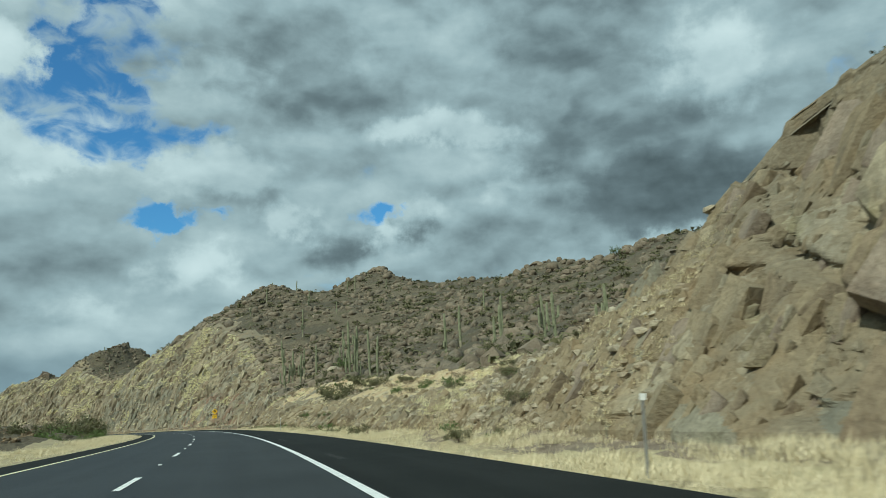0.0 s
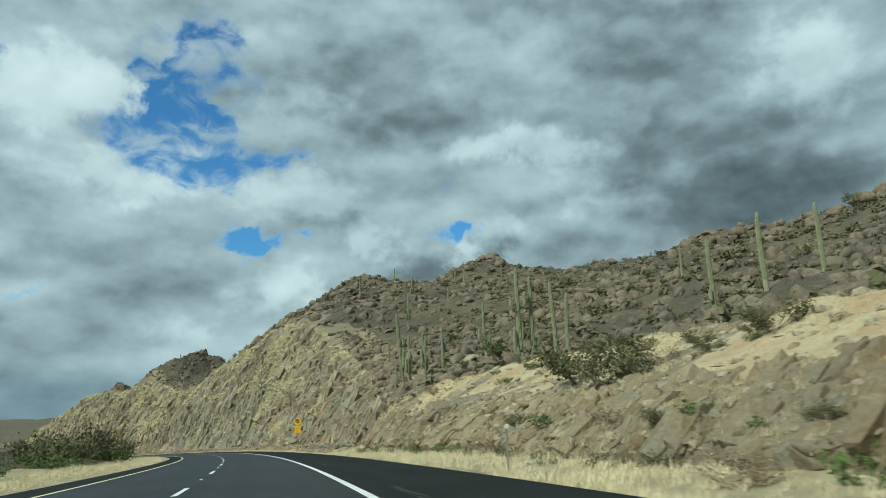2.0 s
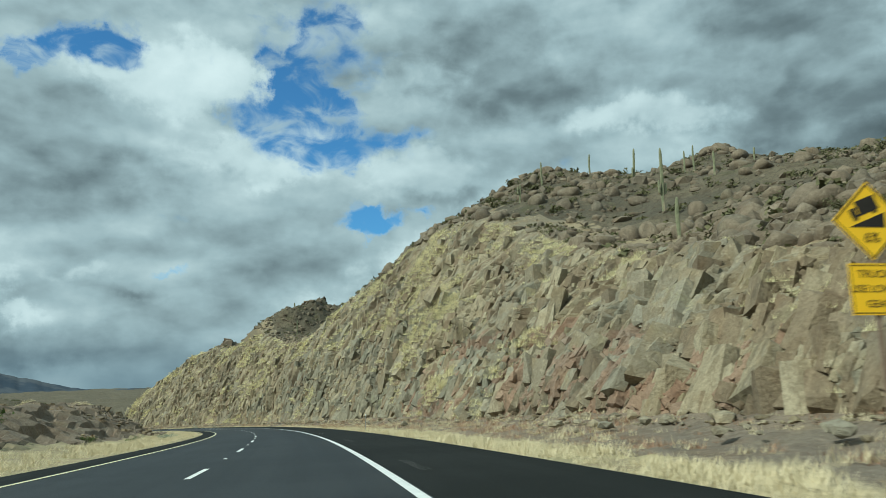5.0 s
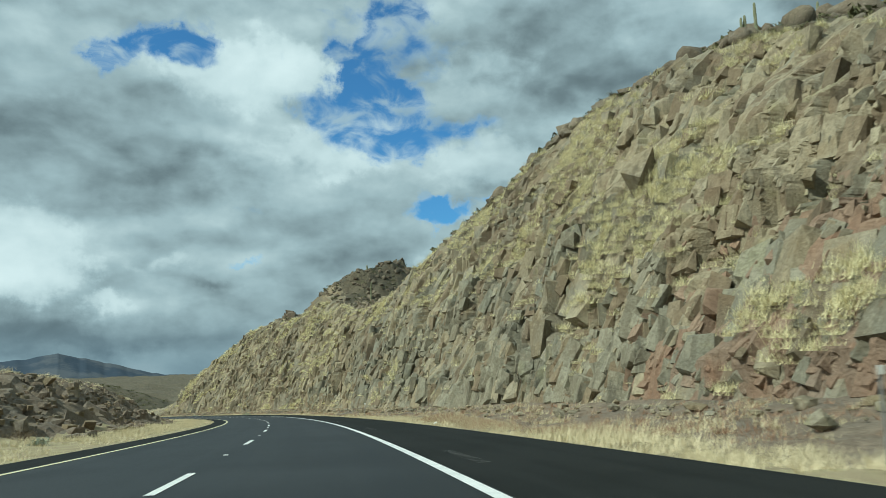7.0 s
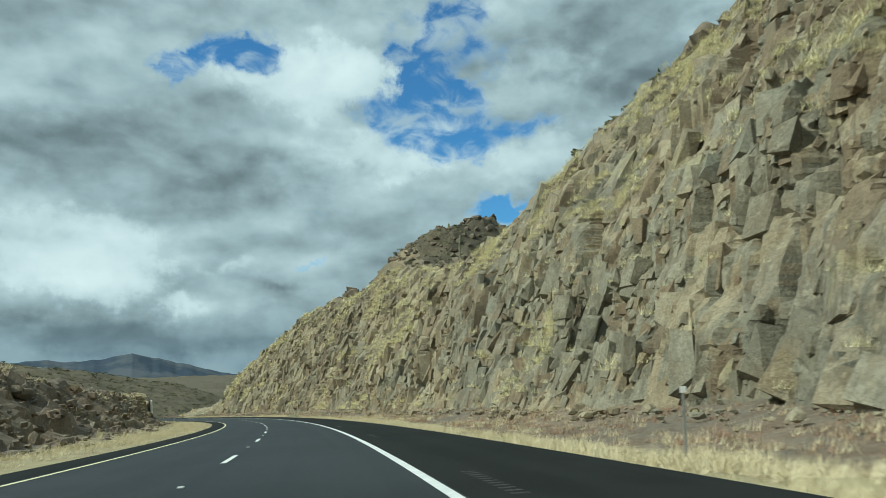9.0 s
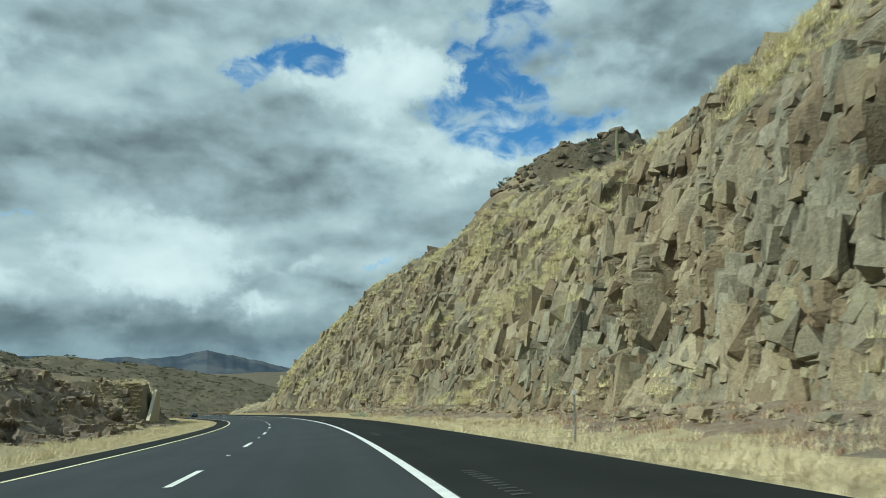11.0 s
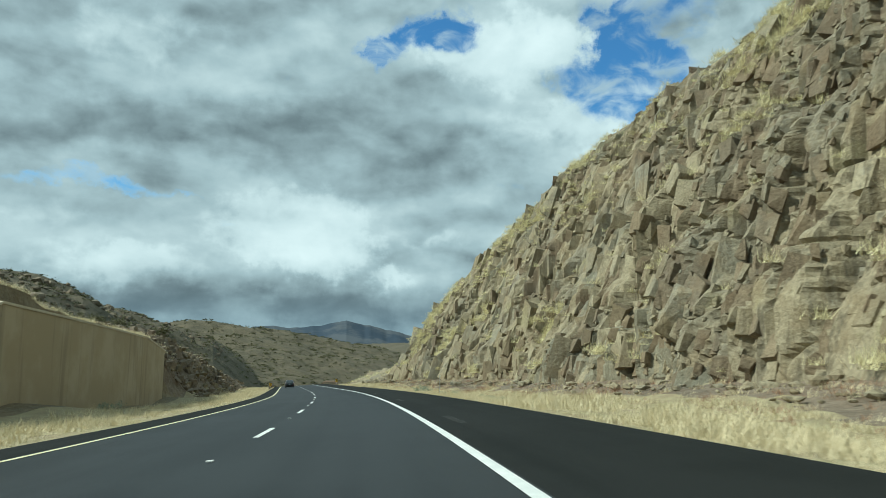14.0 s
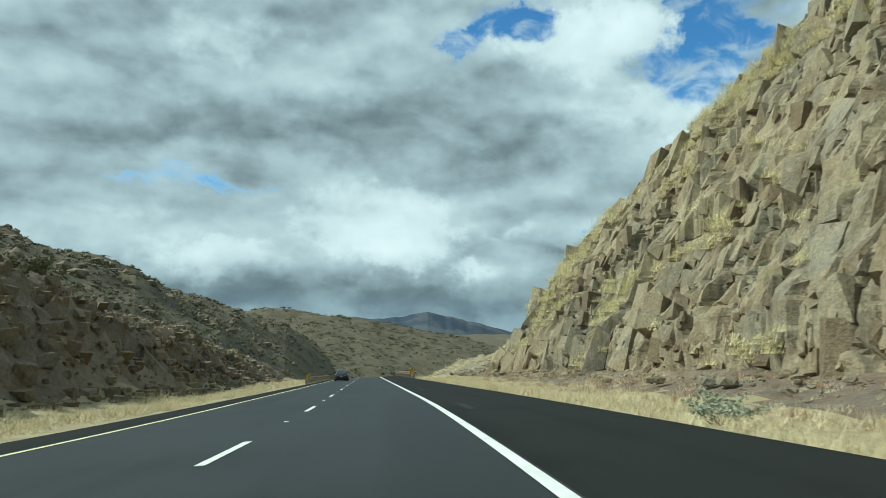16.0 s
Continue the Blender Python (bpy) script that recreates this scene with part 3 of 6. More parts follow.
low_part = (v[:, :-1] < knots(sm, [(-160, 0), (196, -0.2), (215, 0.05), (262, 0.36), (325, 0.34), (350, 0.1), (390, -0.2), (500, -0.4), (720, -0.4)]) + 1.1 * (side - 0.5))
pick = np.where((sm > 40 + 14 * (side - 0.5)) & (sm < 128 + 20 * (side - 0.5)) & (v[:, :-1] > 0.5 - 1.1 * (side - 0.5)), 2, np.where(sm < 205 + 60 * (side - 0.5), 1, np.where(low_part, 3, 0)))
kind_of = (0.6 * block2 + 0.4 * np.where(block3 > 0.5, block3, 1 - block1))[:-1, :-1]          # each slab weathers in its own way
pick = np.where((pick != 2) & (kind_of < np.where(sm > 380, 0.2, 0.3)), np.where(pick == 3, 0, 3), np.where((pick != 2) & (kind_of > np.where(sm > 380, 0.83, 0.74)), np.where(pick == 1, 0, 4), pick))
pick = np.where((sm > 172) & (sm < 246) & (v[:, :-1] < knots(sm, [(172, 0.1), (200, 0.55), (225, 0.45), (246, 0.1)]) + 0.5 * (side - 0.5)), 5, pick)
rock_cut = sheet("rock_cut", place(sg, face_d, face_h), [M_ROCK, M_ROCK_PALE, M_SAND, M_ROCK_GREY, M_ROCK_BROWN, M_TALUS], pick, flip=True)
tagged(rock_cut, "tan and grey blasted rock face with fractured blocks beside the road", "rock face", kind="structure")



# blocks of the cut: angular slabs that stand proud of the face
def block_mesh(seed):
    """A broken block: the hull of points near the corners of a box."""
    r = np.random.RandomState(seed)
    bm = bmesh.new()
    for cx in (-1, 1):
        for cy in (-1, 1):
            for cz in (-1, 1):
                cut = r.uniform(0.0, 0.55, 3) * (r.uniform(size=3) < 0.6)
                bm.verts.new(np.array((cx, cy, cz)) * (1 - cut))
                if r.uniform() < 0.5:
                    bm.verts.new(np.array((cx, cy, cz)) * (1 - r.uniform(0.0, 0.5, 3)))
    hull = bmesh.ops.convex_hull(bm, input=bm.verts[:])
    loose = [q_ for q_ in bm.verts if not q_.link_faces]
    bmesh.ops.delete(bm, geom=loose, context="VERTS")
    bmesh.ops.triangulate(bm, faces=bm.faces[:])
    bmesh.ops.recalc_face_normals(bm, faces=bm.faces[:])
    bm.verts.index_update()
    co = np.array([q_.co[:] for q_ in bm.verts])
    f = np.array([[q_.index for q_ in fc.verts] for fc in bm.faces])
    bm.free()
    return co, f


BLOCKS = [block_mesh(500 + i) for i in range(24)]


def block_pose(i, j, wide, tall, deep, proud, r, stand=0.55, lean_to=0.0):
    """Axes and place of a block set into the face at row i, column j."""
    s = S_NEAR[i]
    hd = float(np.interp(s, S_AXIS, HEADING))
    along = np.array([-math.sin(hd), math.cos(hd), 0.0])
    right = np.array([math.cos(hd), math.sin(hd), 0.0])
    slope = np.array([0.0, 0.0, 1.0]) * H[i, 0] + right * W[i, 0]
    slope /= np.linalg.norm(slope)
    up = stand * np.array([0.0, 0.0, 1.0]) + (1 - stand) * slope + along * (lean_to + 0.20 * r.normal()) + right * (0.14 * r.normal())
    up /= np.linalg.norm(up)
    yaw = 0.42 * r.normal()
    side = along * math.cos(yaw) + right * math.sin(yaw)
    side -= up * (side @ up)
    side /= np.linalg.norm(side)
    out = np.cross(side, up)
    if out @ right > 0:
        out = -out
    p = place(s, face_d[i, j], face_h[i, j]) + out * (proud - deep)
    return np.stack([side * wide, up * tall, out * deep], 0), p


def face_blocks(n, s_lo, s_hi, size_lo, size_hi, seed, where, v_lo=0.02, v_hi=0.96, stand=0.4, lean_to=0.0):
    r = np.random.RandomState(seed)
    vs, fs, count, made = [], [], 0, 0
    for _ in range(n * 8):
        i = int(np.searchsorted(S_NEAR, r.uniform(s_lo, s_hi)))
        j = int((v_lo + (v_hi - v_lo) * r.uniform()) * (NF - 1))
        if r.uniform() > where(i, j):
            continue
        size = size_lo + (size_hi - size_lo) * r.uniform() ** 2.2
        size *= 0.5          # half sizes from here on
        axes, p = block_pose(i, j, size * r.uniform(0.4, 0.9), size * r.uniform(0.6, 1.35), size * r.uniform(0.35, 0.7), size * r.uniform(0.06, 0.34), r, stand, lean_to)
        co, f = BLOCKS[r.randint(len(BLOCKS))]
        flip_ = np.linalg.det(axes) < 0
        vs.append(co @ axes + p)
        fs.append((f[:, ::-1] if flip_ else f) + count)
        count += len(co)
        made += 1
        if made >= n:
            break
    return np.concatenate(vs), np.concatenate(fs)


def block_object(name, raw, mat, label):
    me = mesh_of(name, raw[0], raw[1], mat)
    return tagged(new(name, me), label, "rocks", kind="stuff")


def in_zone(kind):
    def where(i, j):
        b = broken[i, j]
        if kind == "rubble":
            return 0.12 + 0.88 * b
        if kind == "grey":
            return (0.1 + 0.9 * b) * float(low_part[min(i, low_part.shape[0] - 1), min(j, low_part.shape[1] - 1)])
        return 1.0 - 0.6 * b
    return where


block_object("cut_slabs", face_blocks(1900, 150, 545, 1.0, 3.6, 601, in_zone("slab"), 0.02, 0.93), M_ROCK, "upright tan slabs split from the rock cut")
block_object("cut_blocks", face_blocks(4200, 146, 545, 0.5, 2.4, 602, in_zone("rubble"), 0.02, 0.95), M_ROCK_BROWN, "brown angular blocks broken out of the rock cut")
block_object("grey_blocks", face_blocks(2600, 205, 400, 0.6, 2.8, 603, in_zone("grey"), 0.02, 0.55), M_ROCK_GREY, "grey-green angular blocks low in the rock cut")
block_object("small_blocks", face_blocks(6500, 146, 545, 0.3, 1.1, 604, in_zone("rubble")), M_ROCK, "small broken tan blocks on the rock cut")
block_object("talus_blocks", face_blocks(1100, 172, 246, 0.3, 1.5, 607, in_zone("slab"), 0.01, 0.5, 0.2), M_TALUS, "reddish-brown broken rock on the slope below the cut")
block_object("ledge_blocks", face_blocks(1700, 44, 156, 0.3, 1.5, 605, in_zone("slab"), 0.03, 0.50, 0.3), M_ROCK_PALE, "tan granite ledges in the sandy cut")
# the first cliff: big slabs picked out one by one
r_ = np.random.RandomState(610)
for n_ in range(240):
    i = int(np.searchsorted(S_NEAR, r_.uniform(6, 34)))
    s = S_NEAR[i]
    j = int(NF * (0.03 + 0.86 * r_.uniform()))
    size = (0.4 + 1.5 * r_.uniform() ** 1.7) * float(np.interp(s, [6, 19, 25, 34], [1.0, 0.85, 0.36, 0.28]))
    axes, p = block_pose(i, j, size * r_.uniform(0.4, 0.8), size * r_.uniform(0.7, 1.3), size * r_.uniform(0.3, 0.5), size * r_.uniform(0.06, 0.24), r_, 0.25, -0.4)
    co, f = BLOCKS[r_.randint(len(BLOCKS))]
    me = mesh_of("slab", co @ axes, f[:, ::-1] if np.linalg.det(axes) < 0 else f, (M_ROCK_PALE, M_ROCK_BROWN, M_ROCK_DARK, M_ROCK_PALE, M_ROCK)[n_ % 5])
    ob = new("slab", me)
    ob.parent = rock_cut
    ob.matrix_basis = Matrix.Translation(p.tolist())
block_object("cliff_chips", face_blocks(1500, 6, 44, 0.2, 0.9, 606, in_zone("slab"), 0.02, 0.97, 0.35, -0.4), M_ROCK_PALE, "small broken pieces in the joints of the first cliff")

# the hillside past the crest
q = np.linspace(0, 1, 74)[None, :]
S_HILL = np.concatenate([np.arange(-120, -12, 3.0), np.arange(-12, 548, 0.75), np.arange(548, 700, 2.0)])
sh = S_HILL[:, None] + 0 * q
dc = foot(sh) + crest(sh) / steep(sh) - 0.15
hill_d = dc + (q ** 1.9) * 230
hill_h = right_top(sh, hill_d)
hill_h[:, 0] = crest(sh)[:, 0] - 0.1
hill_h[:, -1] -= 60
near_crest = (hill_d - dc)[:-1, :-1] < knots(sh[:-1, :-1], [(-160, 3), (110, 4), (180, 7), (240, 8), (340, 3), (720, 2.5)]) * (1 + 1.3 * fbm(sh[:-1, :-1] / 9, hill_d[:-1, :-1] / 9, 3, 46))
hillside = sheet("hillside", place(sh, hill_d, hill_h), [M_HILL, M_ROCK_PALE], np.where(near_crest, 1, 0), flip=True)
tagged(hillside, "stony brown desert hillside with scrub above the road cut", "hillside", kind="structure")

# the verge between the shoulder and the cut
S_V = np.concatenate([np.arange(-120, -12, 3.0), np.arange(-12, 600, 0.6), np.arange(600, 700, 2.0)])
q = np.linspace(0, 1, 22)[None, :]
sv = S_V[:, None] + 0 * q
vd = 6.6 + (foot(sv) + 1.4 - 6.6) * q
vh = -0.10 - 0.55 * np.sin(np.clip(q * 1.15, 0, 1) * math.pi) * np.clip(fbm(sv / 30, 0 * sv, 2, 80) + 0.8, 0.3, 1.2) + fbm(sv / 1.6, vd / 1.6, 3, 81) * 0.22 * np.clip(q * 5, 0, 1) + 1.1 * np.clip(q * 1.3 - 0.3, 0, 1) ** 1.5 * np.clip((foot(sv) - 12) / 7, 0, 1)
rubble = np.where(vd[:-1, :-1] + 3.0 * fbm(sv[:-1, :-1] / 5, vd[:-1, :-1] / 5, 3, 83) > knots(sv[:-1, :-1], [(-160, 12.5), (40, 12.5), (60, 30), (110, 30), (150, 11.5), (218, 11), (230, 9), (256, 9), (268, 10.8), (320, 11.2), (350, 14.5), (720, 14.5)]), 1, 0)
verge = sheet("verge_right", place(sv, vd, vh), [M_VERGE, M_ROCK_DARK], rubble, flip=True)
tagged(verge, "dry tan soil verge with a shallow ditch", "ground", kind="structure")

# the left side: verge, bank and slopes
q = np.linspace(0, 1, 96)[None, :]
S_L = np.concatenate([np.arange(-120, -12, 3.0), np.arange(-12, 600, 0.75), np.arange(600, 700, 2.0)])
sl = S_L[:, None] + 0 * q
ld = 0 * sl - 4.9 - 24 * np.clip(q / 0.62, 0, 1) - knots(sl, [(-160, 70), (540, 70), (610, 14), (720, 10)]) * np.clip((q - 0.62) / 0.38, 0, 1) ** 1.6
lh = left_height(sl, ld)
lr, lrb, lox, loy, le = cells(sl / 1.9, ld / 1.6, 5)
rock_left = np.clip((-ld - 11) / 3, 0, 1) * np.clip((30 + ld) / 6, 0, 1) * knots(sl, [(-160, 0.1), (150, 0.3), (260, 1), (380, 0.8), (398, 0.35), (408, 0.1), (418, 0.0), (468, 0.0), (474, 1.2), (545, 0.7), (600, 0.2)])
lh = lh + rock_left * ((lr - 0.5) * 1.6 + lox * (lrb - 0.5) * 1.4)
lh[:, -1] -= 60
pl = np.where((-ld[:-1, :-1] < 12) | ((sl[:-1, :-1] > 385) & (sl[:-1, :-1] < 475) & (-ld[:-1, :-1] < 32) & (rock_left[:-1, :-1] <= 0.3)), 3 * (-ld[:-1, :-1] > 12), np.where((rock_left[:-1, :-1] > 0.3), 1, 2))
left_land = sheet("bank_left", place(sl, ld, lh), [M_VERGE, M_ROCK_DARK, M_HILL, M_ROCK_PALE], pl, flip=False)
tagged(left_land, "low rocky bank and scrub slope beyond the inner shoulder", "bank", kind="structure")


# ---- road: lanes, shoulders and painted lines ----
def strip(name, d_a, d_b, s_a, s_b, lift, mat, step=1.5, n=2):
    ss = np.linspace(s_a, s_b, max(2, int((s_b - s_a) / step)))[:, None]
    dd = np.linspace(d_a, d_b, n)[None, :]
    ob = sheet(name, place(ss + 0 * dd, dd + 0 * ss, lift + 0 * ss * dd), [mat], flip=True, smooth=True)
    flat = np.stack([ss + 0 * dd, dd + 0 * ss], -1).reshape(-1, 2)
    li = np.empty(len(ob.data.loops), np.int32)
    ob.data.loops.foreach_get("vertex_index", li)
    ob.data.uv_layers.new(name="along").data.foreach_set("uv", flat[li].reshape(-1).astype(np.float32))
    return ob


road = tagged(strip("road", -3.84, 3.78, -120, 700, 0.0, M_LANE, n=9), "dark grey asphalt carriageway with two lanes", "road", kind="structure")
tagged(strip("shoulder_right", 3.78, 6.95, -120, 700, -0.006, M_SHOULDER, n=4), "black asphalt shoulder", "shoulder", kind="structure")
tagged(strip("shoulder_left", -5.15, -3.84, -120, 700, -0.006, M_SHOULDER), "narrow black asphalt inner shoulder", "shoulder", kind="structure")


def line_mesh(name, d, wide, s_a, s_b, mat):
    return strip(name, d - wide / 2, d + wide / 2, s_a, s_b, 0.008, mat, 1.0)


tagged(line_mesh("edge_line_right", 3.66, 0.16, -120, 700, M_WHITE), "solid white painted edge line", "road line", kind="structure")
tagged(line_mesh("edge_line_left", -3.66, 0.13, -120, 700, M_YELLOW), "solid pale yellow painted edge line", "road line", kind="structure")
divider = tagged(new("lane_divider"), "broken white lane line with reflective studs", "road line", kind="structure")
for i in range(-6, 50):
    s0 = 12.19 * i
    s0 += float(np.interp(s0, [0, 78, 137, 220, 270, 400, 455], [0.5, 4.0, 4.0, 7.5, 11.0, 10.5, 7.5]))
    dash = line_mesh("dash", 0.0, 0.13, s0, s0 + 3.05, M_WHITE)
    dash.parent = divider


# ---- the land beyond: valley, hills and mountains out to the horizon ----
def far_height(x, y):
    cx, cy = -238.0, 374.0
    r = np.hypot(x - cx, y - cy)
    b = np.degrees(np.arctan2(-(x - cx), y - cy))
    z = -62 - 30 * np.clip((r - 300) / 900, 0, 1)
    # ridge on the left of the valley
    top = np.interp(b, [-180, 40, 57, 61, 66, 72, 81, 96, 120, 180], [-75, -75, -60, -27, -13, 6, 16, 26, 10, 0])
    dist = np.interp(b, [55, 66, 72, 81, 96, 120], [640, 560, 455, 390, 330, 300])
    start = np.interp(b, [57, 62, 66, 75, 96, 120], [420, 300, 150, 70, 60, 60])
    low = np.interp(b, [57, 66, 80], [-75, -44, -33])
    fall = np.where(r < dist, np.clip((r - start) / (dist - start), 0, 1) ** 1.1, np.exp(-((r - dist) / 260) ** 2))
    z = np.maximum(z, low + (top - low) * fall - 40 * (r < start) * (b < 70))
    # scrub-covered hill across the valley
    top2 = np.interp(b, [30, 40, 46.6, 51, 55, 59, 64, 68, 75], [-95, -75, -44, -31, -19, -12, -15, -16, -40])
    fall2 = np.where(r < 840, np.clip((r - 840 + 420) / 420, 0, 1) ** 0.9, np.exp(-((r - 840) / 300) ** 2))
    z = np.maximum(z, -92 + (top2 + 92) * fall2)
    z = z + fbm(x / 70, y / 70, 5, 90) * 9 * np.clip((r - 120) / 150, 0, 1) + fbm(x / 16, y / 16, 3, 95) * 2.0
    inside = np.where((b > 62) & (b < 125), np.clip(1 - (r - 60) / 20, 0, 1), np.clip(1 - (r - 150) / 60, 0, 1))
    return z - 12 * inside


th = np.radians(np.concatenate([np.arange(-180, 30, 6.0), np.arange(30, 105, 0.25), np.arange(105, 180.1, 5.0)]))[:, None]
rr = np.concatenate([np.linspace(60, 1100, 150), np.geomspace(1130, 4700, 40)])[None, :]
fx, fy = -238 - np.sin(th) * rr, 374 + np.cos(th) * rr
fz = far_height(fx, fy)
ground = sheet("ground", np.stack([fx, fy, fz], -1), [M_FAR], flip=True)
tagged(ground, "brown scrub hills and open valley floor", "ground", kind="structure")


# distance haze is mixed straight into the mountain and foothill colours
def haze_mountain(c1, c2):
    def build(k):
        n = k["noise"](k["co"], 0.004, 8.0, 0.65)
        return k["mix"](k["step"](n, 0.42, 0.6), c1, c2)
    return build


M_MOUNT = material("hazed_blue_grey_mountain", haze_mountain((0.055, 0.075, 0.10), (0.10, 0.115, 0.13)), rough=1.0, spec=0.0)
M_PLAIN = material("hazed_pale_plain", haze_mountain((0.075, 0.10, 0.12), (0.21, 0.21, 0.185)), rough=1.0, spec=0.0)


def mountain(name, r0, width, profile, mat, label, base, seed):
    bt = np.arange(profile[0][0], profile[-1][0] + 0.01, 0.1)
    top = knots(bt, profile) + fbm(bt / 1.7, 0 * bt, 4, seed) * 0.22
    t = np.linspace(0, 1, 14)
    ridge_z = -26 + r0 * np.tan(np.radians(top))
    r = r0 - width * (1 - t[None, :]) + 0 * bt[:, None]
    lift = t[None, :] ** 1.4
    z = base + (ridge_z[:, None] - base) * lift + fbm(bt[:, None] / 0.8 + 0 * t[None, :], t[None, :] * 6 + 0 * bt[:, None], 4, seed + 5) * 34 * lift * (1 - lift)
    x = -238 - np.sin(np.radians(bt))[:, None] * r
    y = 374 + np.cos(np.radians(bt))[:, None] * r
    ob = sheet(name, np.stack([x, y, z], -1), [mat], flip=True, smooth=True)
    return tagged(ob, label, "mountain", kind="structure")


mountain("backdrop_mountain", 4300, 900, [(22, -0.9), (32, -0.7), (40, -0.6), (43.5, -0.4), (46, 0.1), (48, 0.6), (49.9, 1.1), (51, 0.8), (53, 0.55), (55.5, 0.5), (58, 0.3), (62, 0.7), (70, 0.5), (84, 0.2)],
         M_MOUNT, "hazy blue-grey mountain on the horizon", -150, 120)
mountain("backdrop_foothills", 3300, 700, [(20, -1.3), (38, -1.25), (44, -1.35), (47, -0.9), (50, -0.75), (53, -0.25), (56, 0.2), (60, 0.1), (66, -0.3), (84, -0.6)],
         M_PLAIN, "pale hazy foothills below the far mountain", -160, 130)


# ---- helpers for things ----
RNG = np.random.RandomState(11)


def part(name, bm, mat, parent, label="", smooth=False, loc=None):
    """One bmesh as one mesh object under a thing or a part."""
    me = bpy.data.meshes.new(name)
    bm.normal_update()
    bm.to_mesh(me)
    bm.free()
    me.materials.append(mat)
    if smooth:
        me.polygons.foreach_set("use_smooth", np.ones(len(me.polygons), dtype=bool))
    ob = new(name, me)
    ob.parent = parent
    if loc is not None:
        ob.matrix_basis = loc
    if label:
        ob["label"] = label
    return ob


def piece(name, me, parent, m=None, label=""):
    ob = new(name, me)
    ob.parent = parent
    if m is not None:
        ob.matrix_basis = m
    if label:
        ob["label"] = label
    return ob


def box(size, at=(0, 0, 0), bevel=0.0, rot=None):
    bm = bmesh.new()
    bmesh.ops.create_cube(bm, size=1.0)
    bmesh.ops.scale(bm, vec=size, verts=bm.verts)
    if bevel:
        bmesh.ops.bevel(bm, geom=bm.edges[:], offset=bevel, segments=2, affect="EDGES", profile=0.6)
    if rot is not None:
        bmesh.ops.transform(bm, matrix=rot, verts=bm.verts)
    bmesh.ops.translate(bm, vec=at, verts=bm.verts)
    return bm


def joined(*bms):
    out = bmesh.new()
    for b in bms:
        me = bpy.data.meshes.new("tmp")
        b.to_mesh(me)
        b.free()
        out.from_mesh(me)
        bpy.data.meshes.remove(me)
    return out


def at_road(s, d, h=0.0, turn=0.0):
    """A pose on the road's plan, facing along it."""
    p = place(s, d, h)
    hd = float(np.interp(s, S_AXIS, HEADING))
    return Matrix.Translation(Vector(p.tolist())) @ Matrix.Rotation(hd + radians(turn), 4, "Z")


def scatter(name, base_list, spots, mat, label, category, smooth=False):
    """Many copies of small meshes as one mesh. spots: x, y, z, scale, spin, stretch, tilt."""
    vs, fs, n = [], [], 0
    for i, (x, y, z, sc, spin, stretch, tilt) in enumerate(spots):
        v, f = base_list[i % len(base_list)]
        c, s = math.cos(spin), math.sin(spin)
        p = v * (sc, sc, sc * stretch)
        p = np.stack([p[:, 0] + tilt * p[:, 2], p[:, 1], p[:, 2]], -1)
        p = np.stack([p[:, 0] * c - p[:, 1] * s + x, p[:, 0] * s + p[:, 1] * c + y, p[:, 2] + z], -1)
        vs.append(p)
        fs.append(f + n)
        n += len(p)
    V, Fc = np.concatenate(vs), np.concatenate(fs)
    me = bpy.data.meshes.new(name)
    k = Fc.shape[1]
    me.vertices.add(len(V))
    me.vertices.foreach_set("co", V.reshape(-1).astype(np.float32))
    me.loops.add(Fc.size)
    me.loops.foreach_set("vertex_index", Fc.reshape(-1).astype(np.int32))
    me.polygons.add(len(Fc))
    me.polygons.foreach_set("loop_start", np.arange(0, Fc.size, k, dtype=np.int32))
    me.polygons.foreach_set("use_smooth", np.full(len(Fc), smooth, dtype=bool))
    me.materials.append(mat)
    me.update(calc_edges=True)
    return tagged(new(name, me), label, category, kind="stuff")


def ground_at(s, d):
    """Height over the road of the open ground at s, d."""
    s, d = np.asarray(s, float), np.asarray(d, float)
    return np.where(d > 0, right_top(s, d), left_height(s, d))


def left_surface(s, d):
    """Height over the road of the broken bank on the inner side."""
    i = np.clip(np.searchsorted(S_L, s), 0, len(S_L) - 1)
    j = np.array([np.searchsorted(-ld[a], b) for a, b in zip(np.atleast_1d(i), -np.atleast_1d(d))])
    out = lh[np.atleast_1d(i), np.clip(j, 0, lh.shape[1] - 1)]
    return out if np.ndim(s) else float(out[0])


def leafy(c1, c2, rough=0.75):
    def build(k):
        c = k["mix"](k["island"], c1, c2)
        n = k["noise"](k["co"], 1.5, 3.0)
        return k["mix"](k["step"](n, 0.4, 0.65, 0.0, 0.5), c, tuple(v * 0.6 for v in c1))
    return build


M_GRASS = material("straw_grass", leafy((0.76, 0.67, 0.44), (0.58, 0.50, 0.31)), rough=0.8)
M_BUNCH = material("yellow_bunch_grass", leafy((0.84, 0.77, 0.46), (0.66, 0.60, 0.35)), rough=0.8)
M_WEED = material("reddish_dry_weed", leafy((0.30, 0.165, 0.10), (0.44, 0.29, 0.18)), rough=0.8)
M_LEAF = material("olive_desert_leaf", leafy((0.095, 0.098, 0.045), (0.165, 0.155, 0.078)))
M_GREEN = material("green_brush_leaf", leafy((0.07, 0.11, 0.03), (0.14, 0.19, 0.06)))
M_SILVER = material("silver_brittlebush_leaf", leafy((0.26, 0.31, 0.22), (0.38, 0.42, 0.33)))
M_DRYLEAF = material("dry_brown_twig", leafy((0.20, 0.145, 0.085), (0.30, 0.23, 0.14)))
M_TWIG = material("grey_brown_twig", grainy((0.16, 0.12, 0.08), (0.22, 0.18, 0.13), 6.0, 60.0, 0.4, 0.01))


